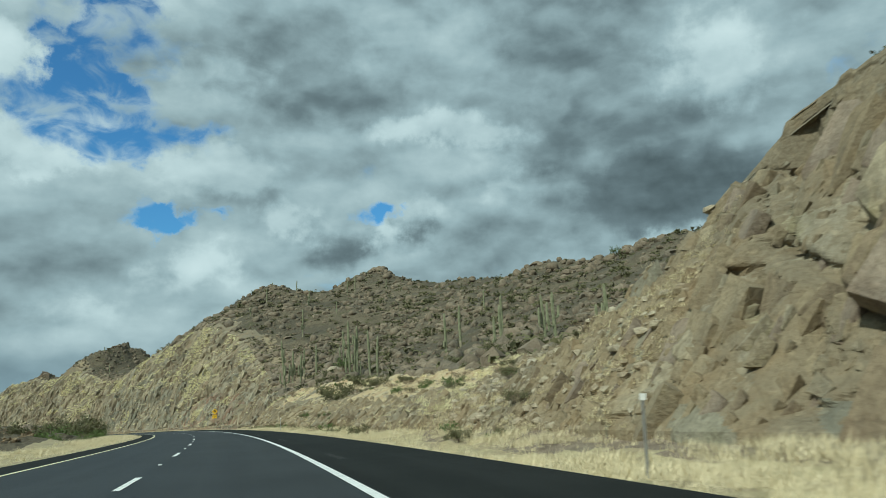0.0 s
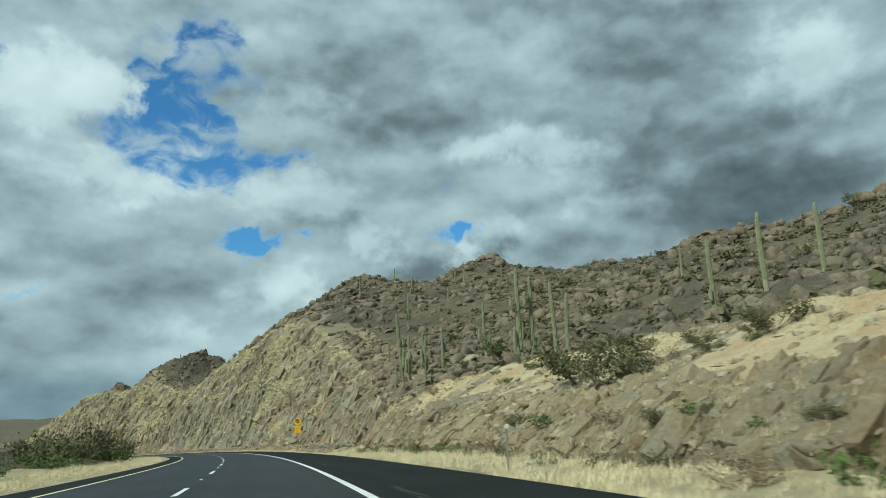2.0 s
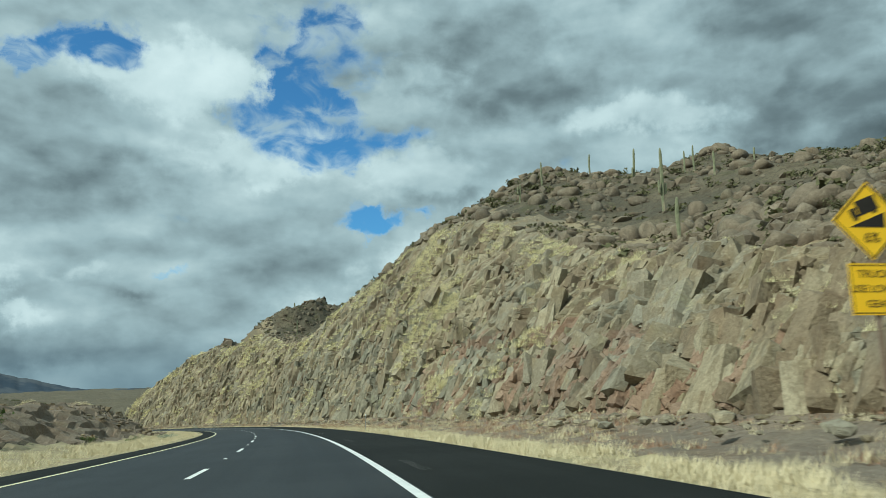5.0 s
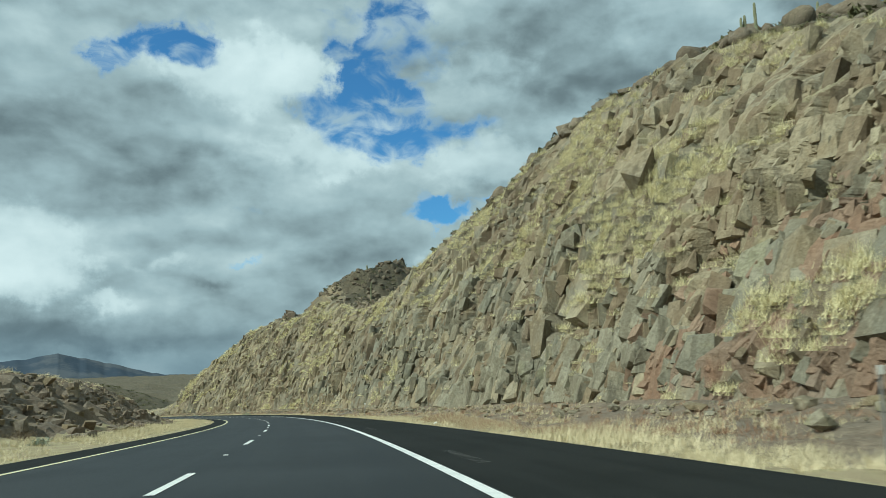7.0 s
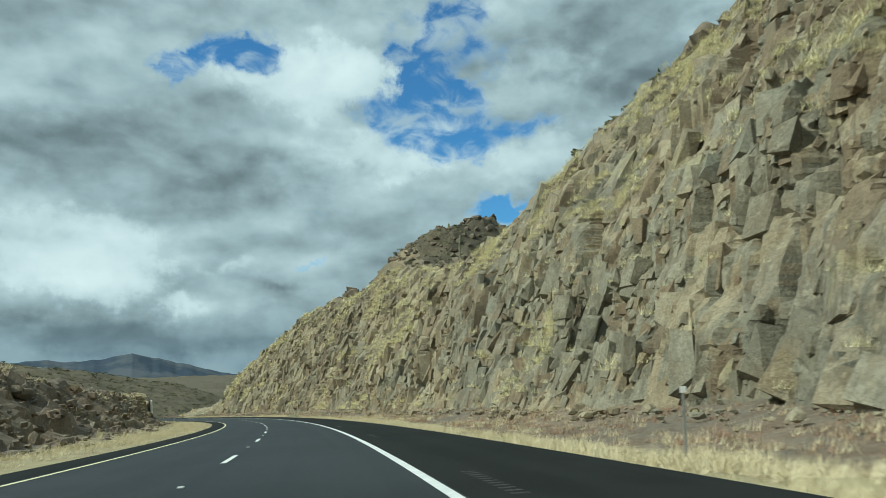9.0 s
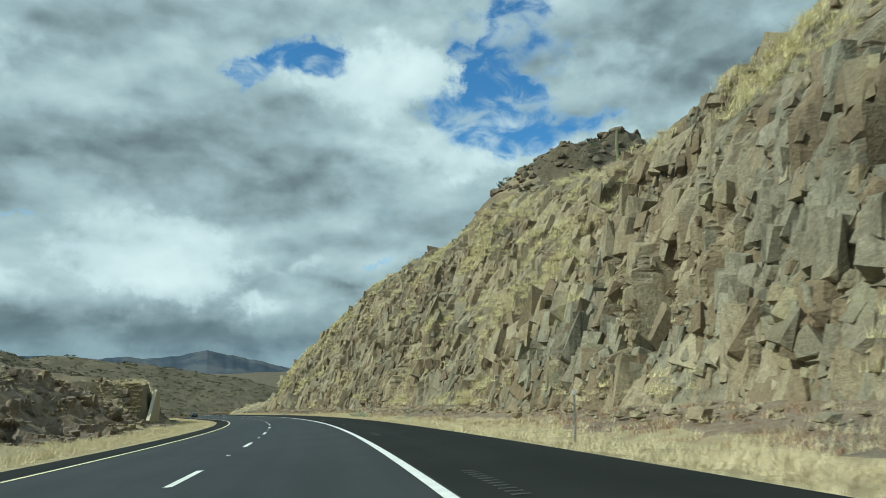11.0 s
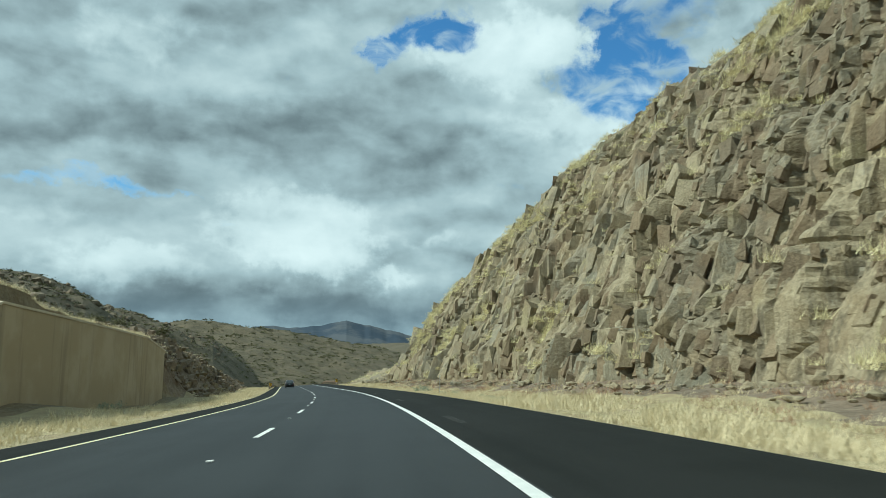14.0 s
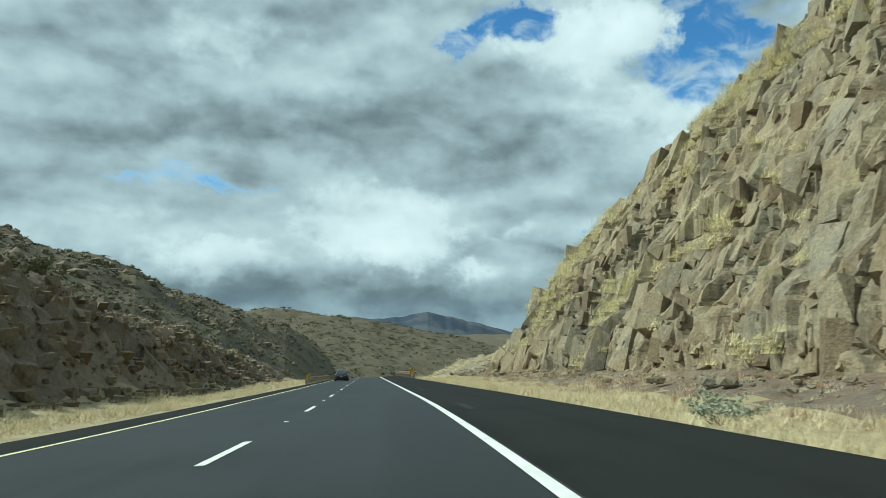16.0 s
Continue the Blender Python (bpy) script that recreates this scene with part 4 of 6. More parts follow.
# ---- boulders ----
def rock_mesh(seed, levels, cuts):
    r = np.random.RandomState(seed)
    bm = bmesh.new()
    bmesh.ops.create_icosphere(bm, subdivisions=levels, radius=1.0)
    co = np.array([v.co[:] for v in bm.verts])
    for _ in range(cuts):
        n = r.normal(size=3)
        n /= np.linalg.norm(n)
        lim = r.uniform(0.48, 0.80)
        over = co @ n - lim
        co = co - np.clip(over, 0, None)[:, None] * n[None, :] * 0.92
    co = co * r.uniform(0.75, 1.2, 3)
    co = co * (1 + 0.10 * r.normal(size=(len(co), 1)) * (0.16 if levels > 1 else 1.0))
    co[:, 2] = co[:, 2] * 0.85 + 0.28
    f = np.array([[v.index for v in fc.verts] for fc in bm.faces])
    bm.free()
    return co, f


M_BOULDER = material("granite_boulder", rock_look((0.33, 0.275, 0.205), (0.21, 0.185, 0.145), (0.22, 0.165, 0.115), (0.22, 0.205, 0.13), 0.5, 0.25, 0.25))
M_BOULDER_PALE = material("pale_fresh_boulder", rock_look((0.58, 0.52, 0.40), (0.48, 0.43, 0.34), (0.44, 0.35, 0.24), (0.5, 0.44, 0.3), 0.2, 0.2, 0.15))
BOULDERS = [mesh_of("boulder", *rock_mesh(i, 2, 11), M_BOULDER, True) for i in range(9)]
OUTCROP = [mesh_of("outcrop_rock", *BLOCKS[i], M_ROCK_DARK) for i in (3, 8, 14)]
PALE = [mesh_of("boulder_pale", *rock_mesh(40 + i, 2, 9), M_BOULDER_PALE, True) for i in range(3)]


def boulder(s, d, h, size, mesh, label, spin=0.0, sink=0.25, group="boulders on the hillside"):
    p = place(s, d, h)
    ob = new("boulder", mesh)
    ob.matrix_world = Matrix.Translation((p[0], p[1], p[2] - sink * size)) @ Matrix.Rotation(spin, 4, "Z") @ Matrix.Diagonal((size, size * RNG.uniform(0.75, 1.1), size * RNG.uniform(0.65, 1.0), 1))
    return tagged(ob, label, "boulder", group)


def face_spot(s, v01):
    """A place on the rock face."""
    i = int(np.argmin(np.abs(S_NEAR - s)))
    j = int(round(v01 * (NF - 1)))
    return S_NEAR[i], face_d[i, j], face_h[i, j]


count = 0
while count < 130:
    s = RNG.uniform(48, 335)
    span = 95 if s < 230 else 70
    d0_ = float(foot(s) + crest(s) / steep(s))
    d = d0_ + 3 + span * RNG.uniform(0, 1) ** 1.5
    cluster = float(fbm(s / 18, d / 18, 3, 140))
    if RNG.uniform() > 0.35 + cluster * 1.6:
        continue
    size = float(np.clip(RNG.lognormal(0.25, 0.45), 0.6, 3.2))
    boulder(s, d, float(ground_at(s, d)), size, BOULDERS[count % 9],
            "large weathered tan granite boulder on the hillside" if size > 1.3 else "weathered tan granite boulder on the hillside", RNG.uniform(0, 6.3))
    count += 1
for s, v01, size in ((111, 0.42, 1.15), (100, 0.62, 0.55), (118, 0.7, 0.6), (93, 0.5, 0.4)):
    ss, d, h = face_spot(s, v01)
    boulder(ss, d, h, size, PALE[0], "pale smooth boulder set in the sandy cut", s, 0.15, "boulders in the cut")
for s, d, size in ((147, 28, 2.3), (152.5, 30.5, 2.6), (160, 31, 1.6), (138, 30, 1.5), (133, 33, 1.4)):
    boulder(s, d, float(ground_at(s, d)), size, BOULDERS[int(s) % 9], "big rounded pinkish granite boulder at the crest of the cut", s, 0.3)
for s, d, size in ((160.5, 37.5, 2.3), (164, 43, 1.8), (157, 27.5, 1.2)):
    boulder(s, d, float(ground_at(s, d)), size, PALE[int(s) % 3], "big smooth pale granite boulder among saguaros", s, 0.2)
# tors: heaps of rounded granite on the skyline
for s0, d0_, n_, wide, big in ((296, 130, 34, 8.0, 3.2), (300, 73, 20, 8.0, 2.0), (274, 158, 16, 7.0, 2.6), (165, 140, 22, 11.0, 3.0), (182, 130, 22, 12.0, 2.8), (236, 150, 22, 16.0, 2.4), (205, 140, 20, 14.0, 2.4)):
    for i in range(n_):
        s, d = s0 + RNG.normal() * wide * 0.55, d0_ + RNG.normal() * wide * 0.55
        size = big * (0.35 + 0.65 * RNG.uniform() ** 1.3)
        boulder(s, d, float(ground_at(s, d)) + 0.5 * size * max(0.0, RNG.uniform(-0.6, 1.0)), size, BOULDERS[i % 9], "big weathered pinkish granite boulder heaped on a skyline tor", RNG.uniform(0, 6.3), 0.35, "boulders of the tors")
# outcrops: the square stack on the skyline and the rubble cap of the knoll
for s, d, size in ((470, 44.5, 1.6), (472.5, 45.5, 1.9), (475, 45.5, 1.5), (467.5, 44, 1.1), (478, 45, 0.9)):
    boulder(s, d, float(ground_at(s, d)), size, OUTCROP[int(s) % 3], "dark square rock outcrop on the crest", 0.4, 0.1, "outcrop rocks")
SMALL = [rock_mesh(60 + i, 1, 5) for i in range(10)]
MIDDLE = [rock_mesh(80 + i, 2, 13) for i in range(8)]


def hill_spots(n, s_lo, s_hi, reach, lo, hi, power=1.5, left=False):
    out = []
    s = RNG.uniform(s_lo, s_hi, n)
    t = RNG.uniform(0, 1, n) ** power
    d = (foot(s) + crest(s) / steep(s) + 0.5 + reach * t) if not left else (-14 - reach * t)
    keep = fbm(s / 22, d / 22, 3, 150) + 0.5 > RNG.uniform(0, 0.9, n)
    s, d = s[keep], d[keep]
    P = place(s, d, ground_at(s, d))
    sc = RNG.uniform(0, 1, len(s)) ** 2.5 * (hi - lo) + lo
    for p, c in zip(P, sc):
        out.append((p[0], p[1], p[2] - 0.2 * c, c, RNG.uniform(0, 6.3), RNG.uniform(0.6, 1.1), 0.0))
    return out


scatter("hillside_rocks", MIDDLE, hill_spots(800, 30, 345, 60, 0.6, 2.1) ,M_BOULDER, "rounded granite rocks heaped on the hillside", "rocks", smooth=True)
scatter("hillside_stones", SMALL, hill_spots(5200, 30, 345, 115, 0.4, 1.9), M_BOULDER, "tumbled granite rocks covering the hillside", "rocks")
scatter("hillside_boulders", MIDDLE, hill_spots(2800, 60, 215, 60, 0.45, 1.7, 1.3), M_BOULDER, "close-set tan granite boulders on the hillside", "rocks", smooth=True)
upper = []
for _ in range(520):
    s, d = RNG.uniform(190, 330), RNG.uniform(38, 120)
    if d < float(foot(s) + crest(s) / steep(s)) + 1 or fbm(s / 12, d / 12, 3, 155) < -0.15:
        continue
    p_ = place(s, d, float(ground_at(s, d)))
    c_ = 0.6 + 1.9 * RNG.uniform() ** 2.2
    upper.append((p_[0], p_[1], p_[2] - 0.2 * c_, c_, RNG.uniform(0, 6.3), RNG.uniform(0.6, 1.1), 0.0))
scatter("ridge_boulders", MIDDLE, upper, M_BOULDER, "big weathered boulders heaped along the ridge", "rocks", smooth=True)
scatter("small_hillside_rocks", SMALL, hill_spots(7500, 20, 360, 130, 0.2, 0.9), M_BOULDER, "loose stones scattered over the hillside", "rocks")
scatter("crest_rocks", SMALL, hill_spots(5200, 335, 545, 46, 0.2, 1.25), M_BOULDER, "loose stones above the crest of the cut", "rocks")
scatter("bank_rocks", MIDDLE, hill_spots(500, 250, 410, 26, 0.25, 1.1, 1.2, True) + hill_spots(240, 476, 600, 60, 0.25, 1.0, 1.5, True), M_BOULDER, "broken rocks on the inner bank", "rocks")

bank_spots = []
for _ in range(4200):
    s = RNG.uniform(472, 560) if RNG.uniform() < 0.5 else RNG.uniform(250, 432)
    d = -RNG.uniform(10.5, 21)
    if s > 416 and s < 432 and d > -14.6:
        continue
    p_ = place(s, d, left_surface(s, d))
    c_ = 0.07 + 0.42 * RNG.uniform() ** 3
    bank_spots.append((p_[0], p_[1], p_[2] - 0.1 * c_, c_, RNG.uniform(0, 6.3), RNG.uniform(0.5, 1.1), RNG.normal() * 0.3))
scatter("bank_blocks", BLOCKS[:1], bank_spots[0::3], M_ROCK_DARK, "dark broken rock on the inner bank", "rocks")
scatter("bank_slabs", BLOCKS[5:6], bank_spots[1::3], M_ROCK_DARK, "brown angular slabs on the inner bank", "rocks")
scatter("bank_stones", BLOCKS[9:10], bank_spots[2::3], M_ROCK_PALE, "tan stones scattered on the inner bank", "rocks")
heap_spots = []
for i in range(150):
    s = 431 + RNG.normal() * 11
    d = max(58 + RNG.normal() * 9, float(foot(s) + crest(s) / steep(s)) + 2.0)
    p_ = place(s, d, float(ground_at(s, d)))
    heap_spots.append((p_[0], p_[1], p_[2] - 0.3, RNG.uniform(0.5, 1.5), RNG.uniform(0, 6.3), RNG.uniform(0.6, 1.0), 0.0))
scatter("knoll_rocks", MIDDLE, heap_spots, M_BOULDER, "dark brown boulders heaped on the knoll", "rocks")

# rubble along the foot of the cut
spots = []
for _ in range(2600):
    s = RNG.uniform(140, 560)
    d = float(foot(s)) + RNG.normal() * 1.6 - 1.4
    if d < 13.5:
        continue
    q_ = np.clip((d - 6.6) / (float(foot(s)) + 1.4 - 6.6), 0, 1)
    h = -0.25 + 1.2 * max(0.0, q_ * 1.3 - 0.3) ** 1.5
    p = place(s, d, h)
    spots.append((p[0], p[1], p[2] - 0.02, RNG.uniform(0.07, 0.16) + 0.4 * RNG.uniform() ** 6, RNG.uniform(0, 6.3), RNG.uniform(0.5, 0.9), 0.0))
scatter("cut_rubble", SMALL, spots, M_ROCK, "fallen stones at the foot of the rock cut", "rocks")


# ---- grass ----
def tuft(seed, blades, spread, tall, wide, flop=1.0):
    """A mound of thin pointed blades that arch outward from one root."""
    r = np.random.RandomState(seed)
    v, f = [], []
    for i in range(blades):
        a, lean = r.uniform(0, 6.3), flop * r.uniform(0.0, 1.0) ** 0.7
        hgt = tall * r.uniform(0.6, 1.0)
        b = np.array([r.normal() * spread, r.normal() * spread, 0])
        w = np.array([-math.sin(a + 0.6), math.cos(a + 0.6), 0]) * wide
        o = np.array([math.cos(a), math.sin(a), 0])
        n = len(v)
        v += [b - w, b + w, b + o * math.sin(lean) * hgt + np.array([0, 0, math.cos(lean) * hgt])]
        f += [(n, n + 1, n + 2)]
    return np.array(v), np.array(f)


VERGE_TUFTS = [tuft(i, 24, 0.20, 0.46, 0.011, 1.0) for i in range(8)]
BUNCH_TUFTS = [tuft(20 + i, 46, 0.17, 0.55, 0.0085, 1.3) for i in range(6)]
FINE_TUFTS = [tuft(30 + i, 44, 0.16, 0.50, 0.011, 1.2) for i in range(6)]


def verge_grass(n, s_lo, s_hi, inner, outer, sign, seed, low):
    r = np.random.RandomState(seed)
    s = r.uniform(s_lo, s_hi, n)
    t = r.uniform(0, 1, n) ** 1.35
    if sign > 0:
        wide = np.minimum(outer, foot(s) + 1) - inner
        d = inner + wide * t
        q_ = (d - 6.6) / (foot(s) + 1.4 - 6.6)
        h = vh[np.clip(np.searchsorted(S_V, s), 0, len(S_V) - 1), np.clip(np.round(q_ * 21).astype(int), 0, 21)] - 0.03
    else:
        d = -(inner + (outer - inner) * t)
        h = left_surface(s, d) - 0.03
    patch = fbm(s / 4.5, d / 2.5, 3, seed)
    keep = (patch + 0.55 > r.uniform(0, 1, n) * low) & ((inner > 10) | (sign < 0) | (s < 226) | (s > 260) | (d < 8.4))
    s, d, h, patch = s[keep], d[keep], h[keep], patch[keep]
    P = place(s, d, h)
    edge = np.clip((np.abs(d) - inner) / 1.2, 0.35, 1)
    size = edge * r.uniform(0.6, 1.15, len(s)) * (0.85 + patch * 0.6)
    return [(p[0], p[1], p[2], c, r.uniform(0, 6.3), r.uniform(0.8, 1.25), r.normal() * 0.15) for p, c in zip(P, size)]


scatter("verge_grass", VERGE_TUFTS, verge_grass(29000, -10, 560, 6.95, 12.0, 1, 200, 0.85) + verge_grass(3500, 330, 560, 11.0, 14.5, 1, 203, 0.8), M_GRASS, "dry straw-coloured grass along the outer shoulder", "grass")
weeds = verge_grass(9000, 150, 560, 12.2, 19.0, 1, 205, 0.95) + [w for w in verge_grass(1500, 226, 260, 10.01, 13.0, 1, 207, 0.9) for _ in (0, 1)]
scatter("foot_weeds", VERGE_TUFTS, weeds[::2], M_WEED, "reddish dry weeds along the foot of the cut", "grass")
scatter("foot_grass", VERGE_TUFTS, weeds[1::2] + verge_grass(5000, -10, 150, 11.5, 15.0, 1, 206, 0.9), M_GRASS, "sparse straw grass against the foot of the cut", "grass")
scatter("bank_grass", VERGE_TUFTS, verge_grass(14000, 0, 600, 5.2, 10.5, -1, 210, 1.0), M_GRASS, "dry straw-coloured grass along the inner shoulder", "grass")

# bunch grass on the ledges of the cut
spots = []
sgrid = S_NEAR[:, None] + 0 * v
mask = 1.0 * fbm(sgrid / 11, u / 7, 4, 220) + 0.8 * fbm(sgrid / 11, (u + 0.22 * sgrid) / 2.4, 3, 223) + 0.25 * fbm(sgrid / 1.6, u / 1.6, 2, 225)
slope = np.gradient(face_h, axis=1) / np.maximum(np.abs(np.gradient(face_d, axis=1)), 0.02)
r_ = np.random.RandomState(5)
ii = r_.randint(40, len(S_NEAR) - 10, 150000)
jj = r_.randint(5, NF - 1, 150000)
for i, j in zip(ii, jj):
    s = S_NEAR[i]
    if s < 40 or r_.uniform() > 0.9 * crest(s) / 30:
        continue
    want = mask[i, j] + (0.14 if slope[i, j] < 1.1 else 0.0) + 0.30 * (j / NF - 0.5) + (-0.22 if s < 36 else -0.06 if s < 205 else 0.06 if s > 300 else 0.0)
    if want < (0.50 if s < 200 else 0.38 if s < 250 else 0.29) and r_.uniform() > 0.012:
        continue
    p = place(s, face_d[i, j] - 0.42, face_h[i, j])
    spots.append((p[0], p[1], p[2] - 0.06, (0.55 if s < 205 else 1.0) * (0.7 + 1.3 * r_.uniform() ** 1.6), r_.uniform(0, 6.3), r_.uniform(0.75, 1.1), 0.0))
    if len(spots) >= 9500:
        break
scatter("ledge_grass", BUNCH_TUFTS, spots, M_BUNCH, "yellow bunch grass growing on ledges of the rock cut", "grass")
spots, stones = [], []
for _ in range(10500):
    i, j = r_.randint(40, len(S_NEAR) - 10), r_.randint(2, NF - 1)
    s = S_NEAR[i]
    if s < 20 or s > 150:
        i = int(np.argmin(np.abs(S_NEAR - (r_.uniform(34, 150) if r_.uniform() < 0.75 else r_.uniform(21, 44)))))
        s = S_NEAR[i]
    p = place(s, face_d[i, j], face_h[i, j])
    if r_.uniform() < 0.22:
        stones.append((p[0], p[1], p[2] - 0.03, 0.06 + 0.35 * r_.uniform() ** 4, r_.uniform(0, 6.3), 0.7, 0.0))
    elif fbm(s / 4, j / 14, 3, 228) > -0.02:
        spots.append((p[0], p[1], p[2] - 0.04, r_.uniform(0.3, 0.85), r_.uniform(0, 6.3), r_.uniform(0.6, 1.0), 0.0))
scatter("slope_grass", FINE_TUFTS, spots, M_GRASS, "pale dry grass dotted over the sandy cut", "grass")
lumps = []
for _ in range(420):
    i = int(np.argmin(np.abs(S_NEAR - r_.uniform(38, 150))))
    j = int(NF * (0.04 + 0.62 * r_.uniform() ** 1.3))
    p = place(S_NEAR[i], face_d[i, j], face_h[i, j])
    c = 0.12 + 0.45 * r_.uniform() ** 3
    lumps.append((p[0], p[1], p[2] - 0.3 * c, c, r_.uniform(0, 6.3), r_.uniform(0.6, 1.1), 0.0))
scatter("cut_boulders", MIDDLE, lumps, M_ROCK_PALE, "grey-brown boulders weathered out of the sandy cut", "rocks", smooth=True)
scatter("slope_stones", SMALL, stones, M_BOULDER_PALE, "pale stones lying on the sandy cut", "rocks")
# grass on the sandy cut, the crest and the bank tops
spots = []
for _ in range(7000):
    s = r_.uniform(18, 240) if r_.uniform() < 0.75 else r_.uniform(240, 540)
    edge_d = float(foot(s) + crest(s) / steep(s))
    d = edge_d + r_.normal() * (3.0 if s < 190 else 5.0) + 0.5
    if d < edge_d:
        if s > 128 or s < 22:
            continue
        w_ = np.clip((d - foot(s)) * steep(s) / crest(s), 0, 1)
        h = float(face_h[int(np.argmin(np.abs(S_NEAR - s))), int(w_ * (NF - 1))])
    else:
        h = float(ground_at(s, d))
    if fbm(s / 5, d / 5, 3, 230) < 0.0:
        continue
    p = place(s, d, h)
    spots.append((p[0], p[1], p[2] - 0.05, r_.uniform(0.4, 0.9), r_.uniform(0, 6.3), r_.uniform(0.6, 1.0), 0.0))
scatter("crest_grass", FINE_TUFTS, spots, M_GRASS, "pale dry grass along the crests of the cuts", "grass")
spots = []
for _ in range(4600):
    s = r_.uniform(200, 600) if r_.uniform() < 0.7 else r_.uniform(416, 470)
    d = -float(np.interp(s, [200, 300, 400, 411, 418, 467, 471, 480, 540, 600], [24, 22, 18, 15, 15.2, 15.2, 15, 15.2, 16.6, 18])) - abs(r_.normal()) * 2.0
    if fbm(s / 6, d / 4, 3, 233) < -0.1 and not 416 < s < 470:
        continue
    p = place(s, d, left_surface(s, d))
    spots.append((p[0], p[1], p[2] - 0.05, r_.uniform(0.6, 1.15), r_.uniform(0, 6.3), r_.uniform(0.7, 1.0), 0.0))
scatter("bank_top_grass", BUNCH_TUFTS, spots, M_GRASS, "pale dry grass along the top of the inner bank", "grass")


# ---- saguaros ----
def cactus_skin(k):
    co = k["co"]
    n = k["noise"](co, 2.0, 5.0)
    c = k["mix"](k["step"](n, 0.35, 0.65), (0.165, 0.18, 0.10), (0.235, 0.24, 0.145))
    c = k["mix"](k["step"](k["noise"](co, 14.0, 3.0), 0.55, 0.75, 0.0, 0.5), c, (0.36, 0.33, 0.22))
    return c


M_CACTUS = material("green_cactus_skin", cactus_skin, rough=0.7)
M_BARK = material("grey_corky_cactus_base", grainy((0.36, 0.32, 0.22), (0.27, 0.24, 0.16), 4.0, 30.0, 0.5, 0.03))


def ribbed_tube(path, radii, ribs=11):
    """A fluted column along a line of points, closed with a dome."""
    bm = bmesh.new()
    n = ribs * 2
    rings = []
    path = [Vector(p) for p in path]
    for i, (p, r) in enumerate(zip(path, radii)):
        t = (path[min(i + 1, len(path) - 1)] - path[max(i - 1, 0)]).normalized()
        side = t.cross(Vector((0, 1, 0.001))).normalized() if abs(t.z) > 0.5 else t.cross(Vector((0, 0, 1))).normalized()
        up = side.cross(t).normalized()
        ring = []
        for j in range(n):
            a = 2 * math.pi * j / n
            rr = r * (1.0 if j % 2 == 0 else 0.80)
            ring.append(bm.verts.new(p + side * (math.cos(a) * rr) + up * (math.sin(a) * rr)))
        rings.append(ring)
    for a, b in zip(rings[:-1], rings[1:]):
        for j in range(n):
            bm.faces.new((a[j], a[(j + 1) % n], b[(j + 1) % n], b[j]))
    bm.faces.new(rings[-1])
    bm.faces.new(rings[0][::-1])
    bmesh.ops.recalc_face_normals(bm, faces=bm.faces[:])
    return bm


def saguaro(height, arms=(), lean=0.0, girth=0.215, seed=0):
    """arms: start (share of the height), way round in degrees, reach, rise."""
    r = np.random.RandomState(seed)
    root = new("saguaro")
    girth = girth * (0.8 + 0.03 * height)
    top = Vector((lean * height, 0, height))
    pts, rad = [], []
    for t in (0.0, 0.12, 0.3, 0.5, 0.7, 0.86, 0.95, 0.985, 1.0):
        pts.append(top * t + Vector((0.06 * math.sin(t * 5 + seed), 0.05 * math.sin(t * 4), -0.25 if t == 0 else 0)))
        rad.append(girth * {0.0: 0.72, 0.12: 0.82, 0.95: 0.78, 0.985: 0.5, 1.0: 0.12}.get(t, 1.0 if t < 0.8 else 0.93))
    trunk = part("trunk", ribbed_tube(pts, rad), M_CACTUS, root, smooth=False)
    part("base_bark", ribbed_tube([top * t for t in (0.0, 0.06, 0.13, 0.17)], [girth * 0.80, girth * 0.90, girth * 0.93, girth * 0.80]), M_BARK, trunk, "grey corky bark at the foot")
    for start, way, reach, rise in arms:
        a = radians(way)
        o = top * start
        out = Vector((math.cos(a), math.sin(a), 0))
        g = girth * 0.8
        line = [o, o + out * reach * 0.45 + Vector((0, 0, -0.10)), o + out * reach * 0.85 + Vector((0, 0, 0.05)), o + out * reach + Vector((0, 0, reach * 0.5)),
                o + out * reach * 1.06 + Vector((0, 0, rise * 0.6)), o + out * reach * 1.05 + Vector((0, 0, rise * 0.93)), o + out * reach * 1.05 + Vector((0, 0, rise))]
        part("arm", ribbed_tube(line, [g * 0.6, g * 0.8, g * 0.95, g, g, g * 0.8, g * 0.15], 9), M_CACTUS, root)
    return root


def plant(root, s, d, label, category, group="", spin=0.0, h=None, sink=0.15, size=1.0):
    hh = float(ground_at(s, d)) if h is None else h
    p = place(s, d, hh)
    root.matrix_world = Matrix.Translation((p[0], p[1], p[2] - sink)) @ Matrix.Rotation(spin, 4, "Z") @ Matrix.Diagonal((size, size, size, 1))
    return tagged(root, label, category, group)


SAG = "saguaros on the hillside"
many = "tall green saguaro with many upturned arms among boulders"
single = "slender armless green saguaro on the stony hillside"
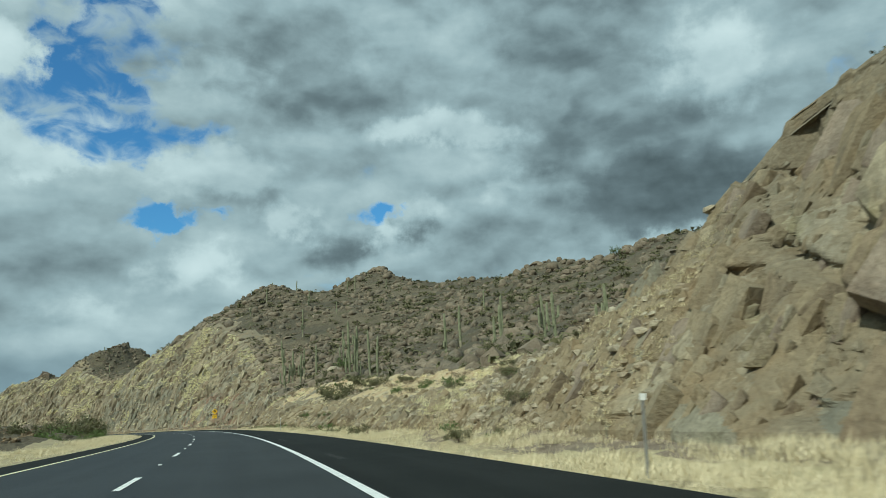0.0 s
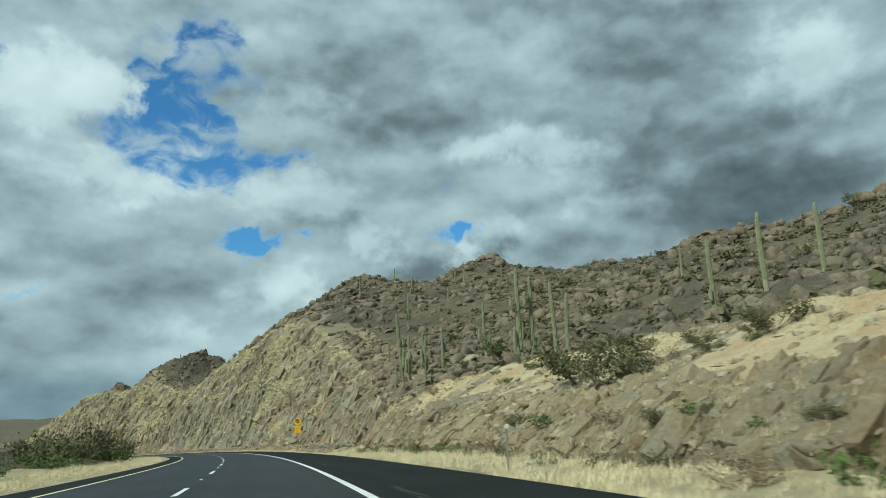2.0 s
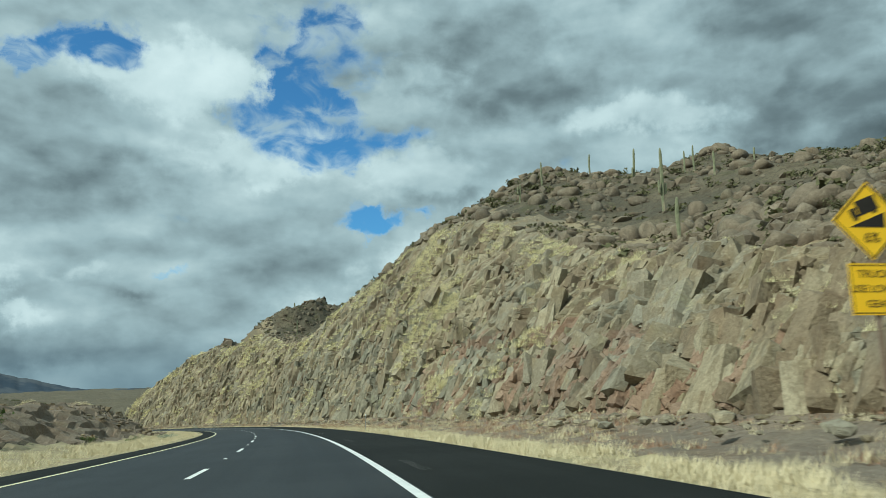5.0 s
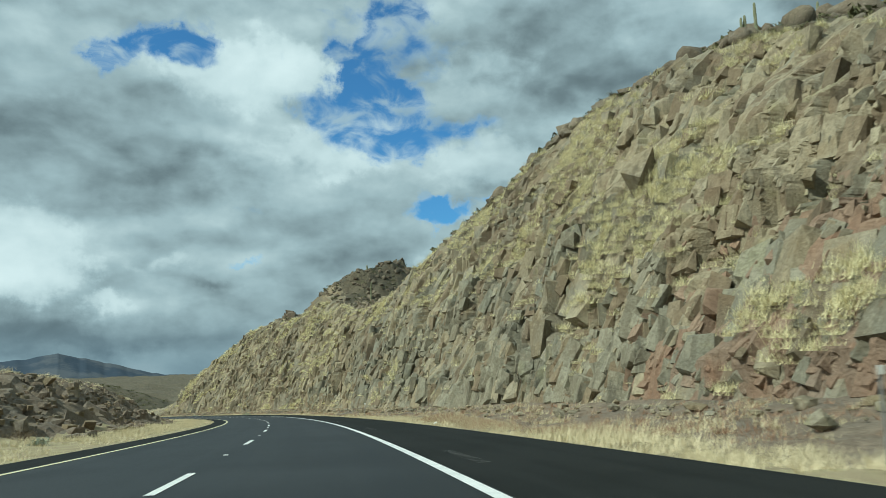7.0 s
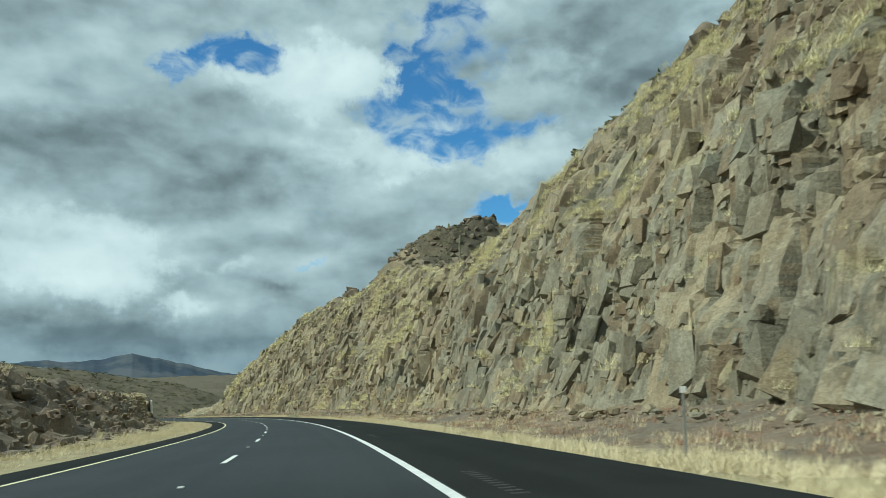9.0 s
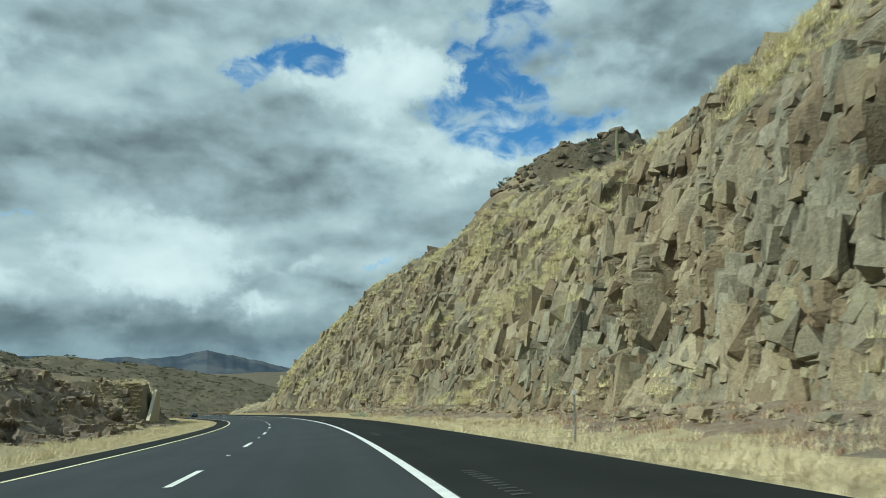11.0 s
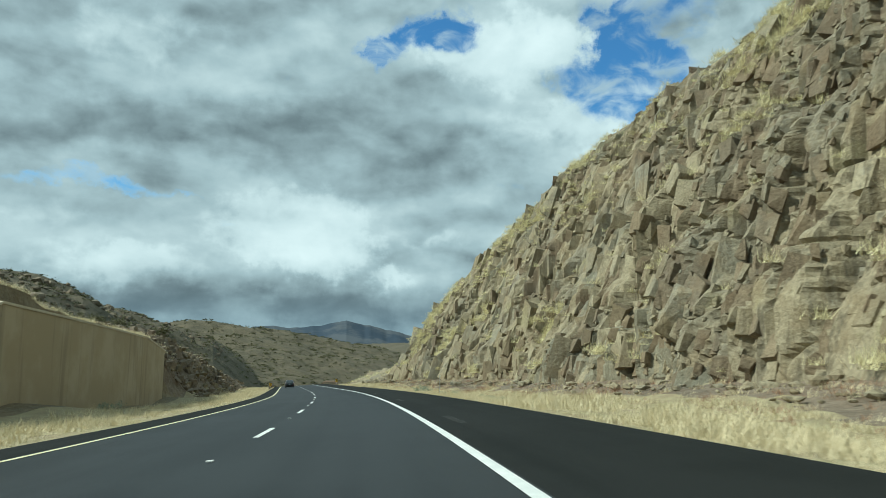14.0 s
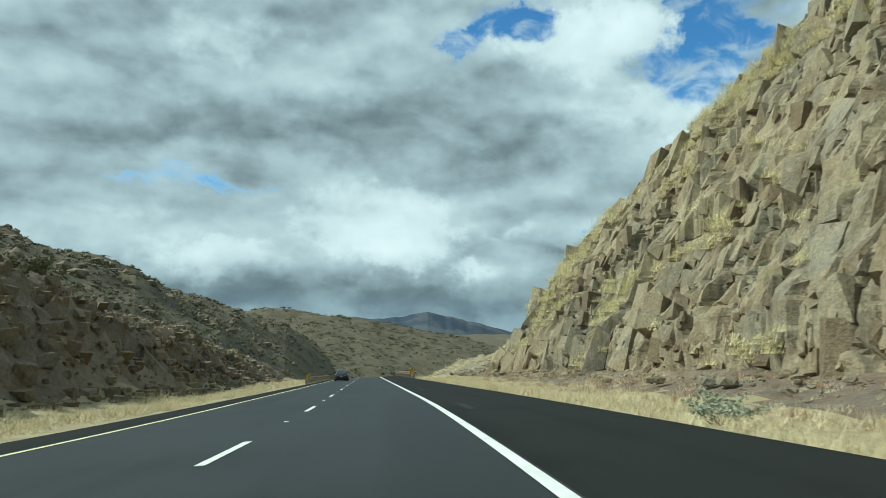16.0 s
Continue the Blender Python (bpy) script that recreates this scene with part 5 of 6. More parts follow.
# s, d, height of the top over the road, arms
for i, (s, d, top, lean, arms) in enumerate((
        (157.5, 25.0, 18.6, -0.08, [(0.20, 185, 0.9, 2.3), (0.22, 5, 1.1, 4.0), (0.34, 280, 0.6, 2.4), (0.60, 10, 0.45, 0.9)]),
        (161.0, 29.3, 15.5, 0.03, [(0.35, 20, 0.5, 1.7), (0.4, 190, 0.5, 2.2)]),
        (164.5, 40.9, 21.3, -0.04, [(0.33, 190, 1.0, 2.3), (0.3, 10, 0.9, 2.0), (0.36, 80, 0.5, 1.9)]),
        (133.2, 31.5, 20.6, -0.05, [(0.62, 10, 0.95, 1.8), (0.58, 190, 0.9, 1.5), (0.1, 190, 0.9, 3.4)]),
        (133.8, 33.2, 18.2, -0.03, [(0.15, 20, 0.6, 2.4)]),
        (131.8, 35.0, 17.1, -0.06, []),
        (117.2, 44.0, 18.3, -0.02, [(0.3, 200, 0.4, 1.2)]),
        (179.5, 36.0, 18.8, 0.0, [(0.4, 200, 0.5, 1.5)]),
        (75.0, 40.2, 14.5, -0.06, [(0.40, 185, 0.95, 2.8), (0.55, 5, 0.6, 1.4)]),
        (69.0, 43.7, 14.4, -0.12, [(0.28, 190, 0.9, 2.6), (0.35, 100, 0.5, 2.6), (0.3, 10, 0.5, 1.0)]),
        (73.5, 44.9, 12.8, -0.05, []),
        (86.3, 45.4, 16.2, -0.10, [(0.38, 195, 0.9, 2.6), (0.30, 15, 0.8, 1.6), (0.45, 170, 0.5, 1.5)]),
        (113.0, 53.0, 21.0, -0.02, []),
        (89.8, 39.5, 13.6, -0.03, [(0.45, 200, 0.35, 0.5)]),
        (109.8, 43.3, 18.5, -0.02, []),
        (132.0, 36.5, 16.1, 0.0, []),
        (142.5, 35.5, 17.4, 0.0, [(0.35, 190, 0.6, 2.0), (0.4, 10, 0.6, 2.4)]),
        (174.5, 31.5, 17.6, 0.0, [(0.3, 195, 0.5, 2.2), (0.32, 15, 0.5, 2.6)]),
        (172.2, 36.6, 18.9, 0.0, [(0.5, 20, 0.5, 1.4)]),
        (91.5, 41.3, 15.6, -0.03, []),
        (211.0, 41.0, 22.0, 0.0, []),
        (286.2, 79.2, 59.1, 0.0, []),
        (262.0, 71.9, 50.0, 0.0, [(0.3, 190, 0.5, 1.6)]),
        (277.5, 98.2, 58.3, 0.0, []),
        (244.0, 73.8, 42.5, 0.0, []),
        (281.8, 63.6, 54.0, 0.0, []),
        (280.8, 104.2, 61.7, 0.0, []),
        (304.0, 77.3, 61.5, 0.0, []),
        (275.0, 116.2, 60.0, 0.0, []),
        (271.5, 52.5, 44.5, 0.0, [(0.5, 190, 0.5, 1.5)]),
        (235.2, 56.7, 38.0, 0.0, [(0.3, 190, 0.6, 1.9), (0.3, 10, 0.6, 1.6)]),
        (163.2, 78.9, 32.0, 0.0, []),
        (340.5, 45.5, 38.5, 0.0, []),
        (395.0, 42.5, 35.0, 0.0, []))):
    base = float(ground_at(s, d))
    tall = float(np.clip(top - base, 2.5, 11.5))
    plant(saguaro(tall, arms, lean, seed=i), s, d, many if len(arms) > 1 else single if not arms else "green saguaro with one short arm on the hillside", "saguaro cactus", SAG, float(np.interp(s, S_AXIS, HEADING)), sink=0.1)
for i, (s, d) in enumerate(((428, 55), (436, 63), (441, 60))):
    plant(saguaro(2.6, (), 0, 0.3, 50 + i), s, d, "short dark saguaro standing on the knoll", "saguaro cactus", "saguaros on the knoll", sink=0.1)


# ---- desert shrubs ----
def shrub(seed, wide, tall, leaf_mat, leaves, leaf, stems=9):
    """Thin forked stems and many small leaves in uneven clumps."""
    r = np.random.RandomState(seed)
    root = new("desert_shrub")
    bm = bmesh.new()
    tips = []

    def limb(p0, p1, r0, r1):
        ax = (p1 - p0).normalized()
        sd = ax.cross(Vector((0.3, 0.8, 0.1))).normalized()
        up = sd.cross(ax)
        ra = [bm.verts.new(p0 + (sd * math.cos(a) + up * math.sin(a)) * r0) for a in (0, 2.1, 4.2)]
        rb = [bm.verts.new(p1 + (sd * math.cos(a) + up * math.sin(a)) * r1) for a in (0, 2.1, 4.2)]
        for j in range(3):
            bm.faces.new((ra[j], ra[(j + 1) % 3], rb[(j + 1) % 3], rb[j]))

    for i in range(stems):
        a, out = r.uniform(0, 6.3), r.uniform(0.25, 1.0)
        p0 = Vector((r.normal() * 0.05 * wide, r.normal() * 0.05 * wide, -0.05))
        p1 = Vector((math.cos(a) * wide * 0.45 * out, math.sin(a) * wide * 0.45 * out, tall * r.uniform(0.15, 0.45)))
        limb(p0, p1, 0.02 * tall, 0.011 * tall)
        for k in range(3):
            b = a + r.normal() * 0.7
            p2 = p1 + Vector((math.cos(b) * wide * 0.3, math.sin(b) * wide * 0.3, tall * r.uniform(0.1, 0.5)))
            limb(p1, p2, 0.010 * tall, 0.004 * tall)
            tips.append((p1, p2))
    part("stem", bm, M_TWIG, root)
    vs, fs = [], []
    for i in range(leaves):
        p1, p2 = tips[r.randint(len(tips))]
        c = np.array(p1.lerp(p2, r.uniform(0.25, 1.1))) + r.normal(size=3) * np.array([wide, wide, tall]) * 0.07
        u1, u2 = r.normal(size=3), r.normal(size=3)
        u1 /= np.linalg.norm(u1)
        u2 /= np.linalg.norm(u2)
        n = len(vs)
        sz = leaf * r.uniform(0.6, 1.4)
        vs += [c - u1 * sz, c + u1 * sz, c + u2 * sz * 1.3]
        fs.append((n, n + 1, n + 2))
    piece("foliage", mesh_of("foliage", vs, fs, leaf_mat), root)
    return root


def raw_of(root):
    """The leaves and stems of a shrub as arrays, for the joined far ones."""
    vs, fs, n = [], [], 0
    ob = [o for o in root.children if o.name.startswith("foliage")][0]
    for pl in ob.data.polygons:
        fs.append([v + n for v in pl.vertices])
    vs = [v.co[:] for v in ob.data.vertices]
    return np.array(vs), np.array(fs)


KINDS = {"olive": [shrub(1, 2.0, 1.3, M_LEAF, 1300, 0.07), shrub(2, 2.4, 1.7, M_LEAF, 1500, 0.07)],
         "green": [shrub(3, 1.6, 1.2, M_GREEN, 600, 0.065), shrub(4, 1.2, 1.0, M_GREEN, 480, 0.06)],
         "silver": [shrub(5, 1.3, 0.8, M_SILVER, 800, 0.045), shrub(6, 0.9, 0.6, M_SILVER, 600, 0.04)],
         "dry": [shrub(7, 1.4, 1.1, M_DRYLEAF, 420, 0.035, 14), shrub(8, 1.8, 1.3, M_DRYLEAF, 520, 0.035, 16)]}
USED = set()


def bush(kind, s, d, size, label, h=None, group="desert shrubs"):
    i = RNG.randint(2)
    src = KINDS[kind][i]
    hh = float(ground_at(s, d)) if h is None else h
    p = place(s, d, hh)
    m = Matrix.Translation((p[0], p[1], p[2] - 0.05 - 0.16 * size)) @ Matrix.Rotation(RNG.uniform(0, 6.3), 4, "Z") @ Matrix.Diagonal((size, size, size * RNG.uniform(0.8, 1.15), 1))
    if (kind, i) in USED:
        ob = copy_thing(src, m)
        ob.matrix_world = m
    else:
        USED.add((kind, i))
        ob = src
        ob.matrix_world = m
    return tagged(ob, label, "shrub", group)


def verge_h(s, d):
    q_ = (d - 6.6) / (float(foot(s)) + 1.4 - 6.6)
    return -0.12 - 0.35 * math.sin(min(1.0, max(0.0, q_ * 1.15)) * math.pi)


def cut_h(s, d):
    """Height of the face of the cut at s, d (for its gentle stretches)."""
    i = int(np.argmin(np.abs(S_NEAR - s)))
    return float(np.interp(d, face_d[i], face_h[i]))


olive = "dense olive-brown desert shrub on the slope"
green = "low green brush at the foot of the slope"
silver = "rounded silver-green brittlebush beside the shoulder"
dry = "leafless dry brown shrub on the slope"
for s, d, size in ((90, 17.5, 1.3), (96, 18.5, 1.7), (97, 22.5, 1.1), (104, 24, 1.0), (84, 21, 0.9)):
    bush("olive", s, d, size, olive, cut_h(s, d))
for s, d, size in ((155, 34.5, 1.5), (150, 31.5, 1.3), (147, 33, 1.2), (168, 34, 1.0), (140, 33, 1.2), (62, 27, 1.3), (70, 26, 1.2), (120, 29, 1.2), (128, 31, 1.0), (186, 37, 1.2), (16.5, 23.0, 1.0), (24, 22.5, 0.8)):
    bush("olive", s, d, size, olive)
for i in range(130):
    s = RNG.uniform(30, 152)
    d = float(foot(s)) + RNG.uniform(-2.5, 0.8) if RNG.uniform() < 0.6 else float(foot(s)) + RNG.uniform(0.5, 0.85) * float(crest(s) / steep(s))
    kind = ("olive", "dry", "olive", "green", "dry")[RNG.randint(5)]
    hh = cut_h(s, d) if d > float(foot(s)) + 0.3 else verge_h(s, d)
    bush(kind, s, d, RNG.uniform(0.35, 0.6) if kind == "olive" else RNG.uniform(0.45, 1.0), {"green": green, "dry": dry, "olive": olive}[kind], hh)
for s, d, size in ((402, 11.0, 1.25), (438, 10.6, 1.0), (445, 11.4, 0.9), (455, 10.8, 0.9), (461, 11.5, 0.7), (380, 11.5, 0.8), (330, 11.8, 0.7), (467, 10.4, 1.1)):
    bush("silver", s, d, size, silver, verge_h(s, d))
for s, d, size in ((389, -8.6, 1.1), (227, -8.2, 1.0), (238, -9.0, 0.8), (402, -9.5, 0.8), (440, -11.0, 0.8)):
    bush("silver", s, d, size, silver)
for s, d, size in ((158, -12.5, 1.9), (150, -14, 1.6), (166, -15, 1.7), (140, -13, 1.2), (120, -14, 1.3), (100, -15, 1.4), (80, -14, 1.2), (175, -13, 1.0)):
    bush("green", s, d, size, "dense green brush on the inner bank")
for i in range(26):
    s = RNG.uniform(92, 192)
    bush("green" if i % 3 else "olive", s, -RNG.uniform(11.5, 21), RNG.uniform(1.5, 2.5), "tall dense green brush on the inner bank")
for i in range(40):
    s = RNG.uniform(20, 250)
    bush("dry" if i % 3 else "green", s, -RNG.uniform(10.5, 24), RNG.uniform(0.5, 1.2), "dry brown brush on the inner bank")
for i in range(30):
    s = RNG.uniform(485, 600)
    bush("green" if i % 2 else "olive", s, -RNG.uniform(17, 32), RNG.uniform(0.6, 1.4), "green brush above the inner cut")
for i in range(34):
    s = RNG.uniform(250, 520)
    d = float(foot(s) + crest(s) / steep(s)) + RNG.uniform(0.4, 4)
    bush(("olive", "dry")[i % 2], s, d, RNG.uniform(0.5, 1.0), "dark scrub on the crest of the cut")
for i in range(22):
    bush("olive", 434 + RNG.normal() * 12, 58 + abs(RNG.normal()) * 9 - 5, RNG.uniform(0.5, 1.1), "dark scrub on the knoll")

FAR_BUSH = [raw_of(shrub(30 + i, 1.8, 1.2, M_LEAF, 46, 0.30)) for i in range(5)]
for ob in [o for o in scene.objects if o.name.startswith("desert_shrub") and not o.get("label")]:
    for c in list(ob.children):
        bpy.data.objects.remove(c)
    bpy.data.objects.remove(ob)
scatter("hillside_scrub", FAR_BUSH, hill_spots(5600, 30, 350, 125, 0.5, 1.5, 1.2) + hill_spots(1100, 335, 530, 46, 0.35, 0.9, 1.2), M_LEAF, "olive desert scrub dotted over the hillside", "scrub")
scatter("bank_scrub", FAR_BUSH, hill_spots(700, 40, 420, 60, 0.35, 0.9, 1.4, True) + hill_spots(500, 476, 620, 60, 0.4, 0.9, 1.2, True), M_DRYLEAF, "dry brown scrub on the inner slopes", "scrub")
spots = []
r_ = np.random.RandomState(77)
for _ in range(9000):
    b, r = radians(r_.uniform(42, 104)), r_.uniform(75, 980)
    x, y = -238 - math.sin(b) * r, 374 + math.cos(b) * r
    z = float(far_height(np.array(x), np.array(y)))
    if z < -70 or (r < 180 and math.degrees(b) < 70):
        continue
    spots.append((x, y, z - 0.2, r_.uniform(0.6, 1.7) * (0.8 + r / 900), r_.uniform(0, 6.3), 0.8, 0.0))
scatter("valley_scrub", [(v_, f_[::2]) for v_, f_ in FAR_BUSH], spots, M_LEAF, "dark scrub dotted over the far hills", "scrub")
spots = []
for _ in range(1500):
    b = r_.uniform(60, 104)
    r = float(np.interp(b, [55, 66, 72, 81, 96, 120], [640, 560, 455, 390, 330, 300])) * (1 - 0.5 * abs(r_.normal()) * 0.5)
    b = radians(b)
    x, y = -238 - math.sin(b) * r, 374 + math.cos(b) * r
    spots.append((x, y, float(far_height(np.array(x), np.array(y))) - 0.3, r_.uniform(0.6, 1.6) + 3.0 * r_.uniform() ** 8, r_.uniform(0, 6.3), 0.9, 0.0))
scatter("ridge_rocks", SMALL, spots, M_BOULDER, "dark boulders along the far ridge", "rocks")


# ---- a small palo verde on the skyline ----
def small_tree(seed, tall):
    r = np.random.RandomState(seed)
    root = new("palo_verde_tree")
    bm = bmesh.new()
    tips = []

    def limb(p0, p1, r0, r1, n=6):
        ax = (p1 - p0).normalized()
        sd = ax.cross(Vector((0.2, 0.9, 0.1))).normalized()
        up = sd.cross(ax)
        ra = [bm.verts.new(p0 + (sd * math.cos(2 * math.pi * j / n) + up * math.sin(2 * math.pi * j / n)) * r0) for j in range(n)]
        rb = [bm.verts.new(p1 + (sd * math.cos(2 * math.pi * j / n) + up * math.sin(2 * math.pi * j / n)) * r1) for j in range(n)]
        for j in range(n):
            bm.faces.new((ra[j], ra[(j + 1) % n], rb[(j + 1) % n], rb[j]))

    fork = Vector((0.1, 0, tall * 0.3))
    limb(Vector((0, 0, -0.3)), fork, tall * 0.035, tall * 0.028)
    for i in range(7):
        a = i * 0.9 + r.uniform(-0.3, 0.3)
        m_ = fork + Vector((math.cos(a), math.sin(a), 0)) * tall * r.uniform(0.2, 0.4) + Vector((0, 0, tall * r.uniform(0.15, 0.4)))
        limb(fork, m_, tall * 0.02, tall * 0.01)
        for k in range(4):
            t_ = m_ + Vector(r.normal(size=3).tolist()) * tall * 0.14 + Vector((0, 0, tall * 0.1))
            limb(m_, t_, tall * 0.009, tall * 0.003, 3)
            tips.append((m_, t_))
    part("trunk", bm, M_TWIG, root)
    vs, fs = [], []
    for i in range(1500):
        p1, p2 = tips[r.randint(len(tips))]
        c = np.array(p1.lerp(p2, r.uniform(0.3, 1.15))) + r.normal(size=3) * tall * 0.05
        u1, u2 = r.normal(size=3), r.normal(size=3)
        sz = 0.07 * r.uniform(0.6, 1.4)
        n = len(vs)
        vs += [c - u1 * sz, c + u2 * sz * 0.5, c + u1 * sz, c - u2 * sz * 0.5]
        fs.append((n, n + 1, n + 2, n + 3))
    piece("crown", mesh_of("crown", vs, fs, M_GREEN), root)
    return root


plant(small_tree(1, 4.6), 166.8, 128, "small round palo verde tree among skyline boulders", "tree")
plant(small_tree(2, 3.6), 151.0, 36.0, "bushy green palo verde tree above the cut", "tree")


# ---- signs and posts ----
M_STEEL = material("galvanised_steel", grainy((0.42, 0.43, 0.43), (0.34, 0.35, 0.35), 5.0, 40.0, 0.2, 0.004), rough=0.45, metal=0.7)
M_SIGN = material("amber_reflective_sheeting", grainy((0.95, 0.58, 0.02), (0.92, 0.54, 0.016), 2.0, 90.0, 0.05, 0.001), rough=0.4, spec=0.5)
M_BLACK = material("black_sign_ink", grainy((0.02, 0.018, 0.016), (0.03, 0.026, 0.022), 4.0, 40.0, 0.05, 0.001), rough=0.6)
M_REFLECT = material("white_reflector_sheeting", grainy((0.80, 0.80, 0.76), (0.74, 0.74, 0.70), 5.0, 60.0, 0.05, 0.002), rough=0.35)
M_RUST = material("weathered_brown_steel", grainy((0.20, 0.14, 0.10), (0.27, 0.20, 0.15), 4.0, 30.0, 0.2, 0.004), rough=0.6, metal=0.3)
M_TIMBER = material("weathered_timber_post", grainy((0.24, 0.20, 0.15), (0.32, 0.27, 0.21), 5.0, 40.0, 0.4, 0.01))


def poly_plate(points, thick, at_y):
    """A flat plate cut to an outline in x and z, facing -y."""
    bm = bmesh.new()
    vs = [bm.verts.new((x, at_y, z)) for x, z in points]
    f = bm.faces.new(vs)
    ext = bmesh.ops.extrude_face_region(bm, geom=[f])
    bmesh.ops.translate(bm, vec=(0, thick, 0), verts=[g for g in ext["geom"] if isinstance(g, bmesh.types.BMVert)])
    bmesh.ops.recalc_face_normals(bm, faces=bm.faces[:])
    return bm


def lettering(text, size, x, z, y, mat, parent):
    cu = bpy.data.curves.new("lettering", "FONT")
    cu.body, cu.size, cu.align_x, cu.align_y, cu.extrude = text, size, "CENTER", "CENTER", 0.002
    ob = bpy.data.objects.new("tmp", cu)
    scene.collection.objects.link(ob)
    me = bpy.data.meshes.new_from_object(ob)
    bpy.data.objects.remove(ob)
    me.name = "lettering"
    me.materials.clear()
    me.materials.append(mat)
    return piece("lettering", me, parent, pose(x, y, z, 90, 0, 0))


def hill_sign():
    root = new("warning_sign")
    part("post", joined(box((0.06, 0.05, 4.4), (0.0, 0.03, 1.7), 0.006), box((0.09, 0.07, 0.5), (0.0, 0.03, -0.15), 0.01)), M_RUST, root, "thin weathered steel post")
    r = 0.60
    c = 3.62
    diamond = part("diamond_panel", poly_plate([(0, c - r), (r, c), (0, c + r), (-r, c)], 0.006, -0.012), M_SIGN, root, "amber diamond panel")
    for k in range(4):
        a0, a1 = radians(90 * k), radians(90 * k + 90)
        o, i_ = r - 0.03, r - 0.055
        part("border", poly_plate([(o * math.cos(a0), c + o * math.sin(a0)), (o * math.cos(a1), c + o * math.sin(a1)), (i_ * math.cos(a1), c + i_ * math.sin(a1)), (i_ * math.cos(a0), c + i_ * math.sin(a0))], 0.003, -0.017), M_BLACK, diamond)
    part("slope_symbol", poly_plate([(-0.33, c - 0.10), (0.24, c - 0.10), (0.24, c + 0.13)], 0.003, -0.017), M_BLACK, diamond, "black slope wedge")
    tilt = Matrix.Translation((0, 0, c)) @ Matrix.Rotation(-0.38, 4, "Y")
    truck = joined(box((0.34, 0.003, 0.19), (0.06, -0.016, 0.245)), box((0.11, 0.003, 0.12), (-0.19, -0.016, 0.205)), box((0.46, 0.003, 0.03), (0.0, -0.016, 0.135)),
                   poly_plate([(-0.19 + 0.04 * math.cos(t), 0.11 + 0.04 * math.sin(t)) for t in np.linspace(0, 6.28, 12, endpoint=False)], 0.003, -0.0175),
                   poly_plate([(0.14 + 0.04 * math.cos(t), 0.11 + 0.04 * math.sin(t)) for t in np.linspace(0, 6.28, 12, endpoint=False)], 0.003, -0.0175))
    bmesh.ops.transform(truck, matrix=tilt, verts=truck.verts)
    part("truck_symbol", truck, M_BLACK, diamond, "black truck silhouette running downhill")
    lettering("6%", 0.21, 0.0, c - 0.26, -0.018, M_BLACK, diamond)
    plaque = part("plaque", box((0.86, 0.006, 0.76), (0.0, -0.009, 2.60), 0.0), M_SIGN, root, "amber square plaque")
    for x, z, w, h in ((0, 2.95, 0.80, 0.012), (0, 2.25, 0.80, 0.012), (-0.40, 2.60, 0.012, 0.70), (0.40, 2.60, 0.012, 0.70)):
        part("border", box((w, 0.003, h), (x, -0.0145, z)), M_BLACK, plaque)
    for text, z in (("TRUCKS", 2.82), ("USE LOWER", 2.60), ("GEAR", 2.38)):
        lettering(text, 0.155, 0.0, z, -0.016, M_BLACK, plaque)
    return root


def delineator():
    root = new("delineator_post")
    part("post", joined(box((0.055, 0.025, 1.5), (0, 0, 0.45), 0.005), box((0.012, 0.04, 1.5), (0, 0.012, 0.45), 0.0)), M_STEEL, root, "grey steel channel post")
    part("reflector", box((0.13, 0.012, 0.13), (0, -0.02, 1.22), 0.004), M_REFLECT, root, "white square reflector")
    return root


sign = hill_sign()
sign.matrix_world = at_road(157.6, 10.4, -0.1, -4)
tagged(sign, "amber steep-grade warning sign with a plaque on a thin post", "road sign")
first = delineator()
for i, (s, d) in enumerate(((12.5, 9.4), (82.6, 9.4), (153.0, 10.0), (214.0, 9.6), (275.0, 9.2), (336.0, 9.4), (397.0, 9.6), (458.0, 10.4))):
    m = at_road(s, d, -0.12, RNG.uniform(-6, 6))
    ob = first if i == 0 else copy_thing(first, m)
    ob.matrix_world = m
    tagged(ob, "slim grey delineator post with a white reflector in the grass", "delineator", "delineators along the shoulder")


def marker_sign(flip):
    root = new("object_marker")
    part("post", box((0.05, 0.05, 1.3), (0, 0.03, 0.4), 0.005), M_STEEL, root)
    panel = part("panel", box((0.42, 0.006, 0.62), (0, -0.004, 0.80)), M_SIGN, root, "yellow panel")
    for k in range(3):
        z = 0.58 + 0.22 * k
        dz = 0.17 * flip
        part("stripe", poly_plate([(-0.20, z + dz), (0.20, z - dz), (0.20, z - dz + 0.10), (-0.20, z + dz + 0.10)], 0.003, -0.012), M_BLACK, panel, "black diagonal stripe")
    return root


for s, d, flip in ((536, -5.35, 1), (538, 6.9, -1)):
    ob = marker_sign(flip)
    ob.matrix_world = at_road(s, d, 0.0)
    tagged(ob, "yellow object marker with black diagonal stripes at a guardrail end", "marker sign", "object markers")


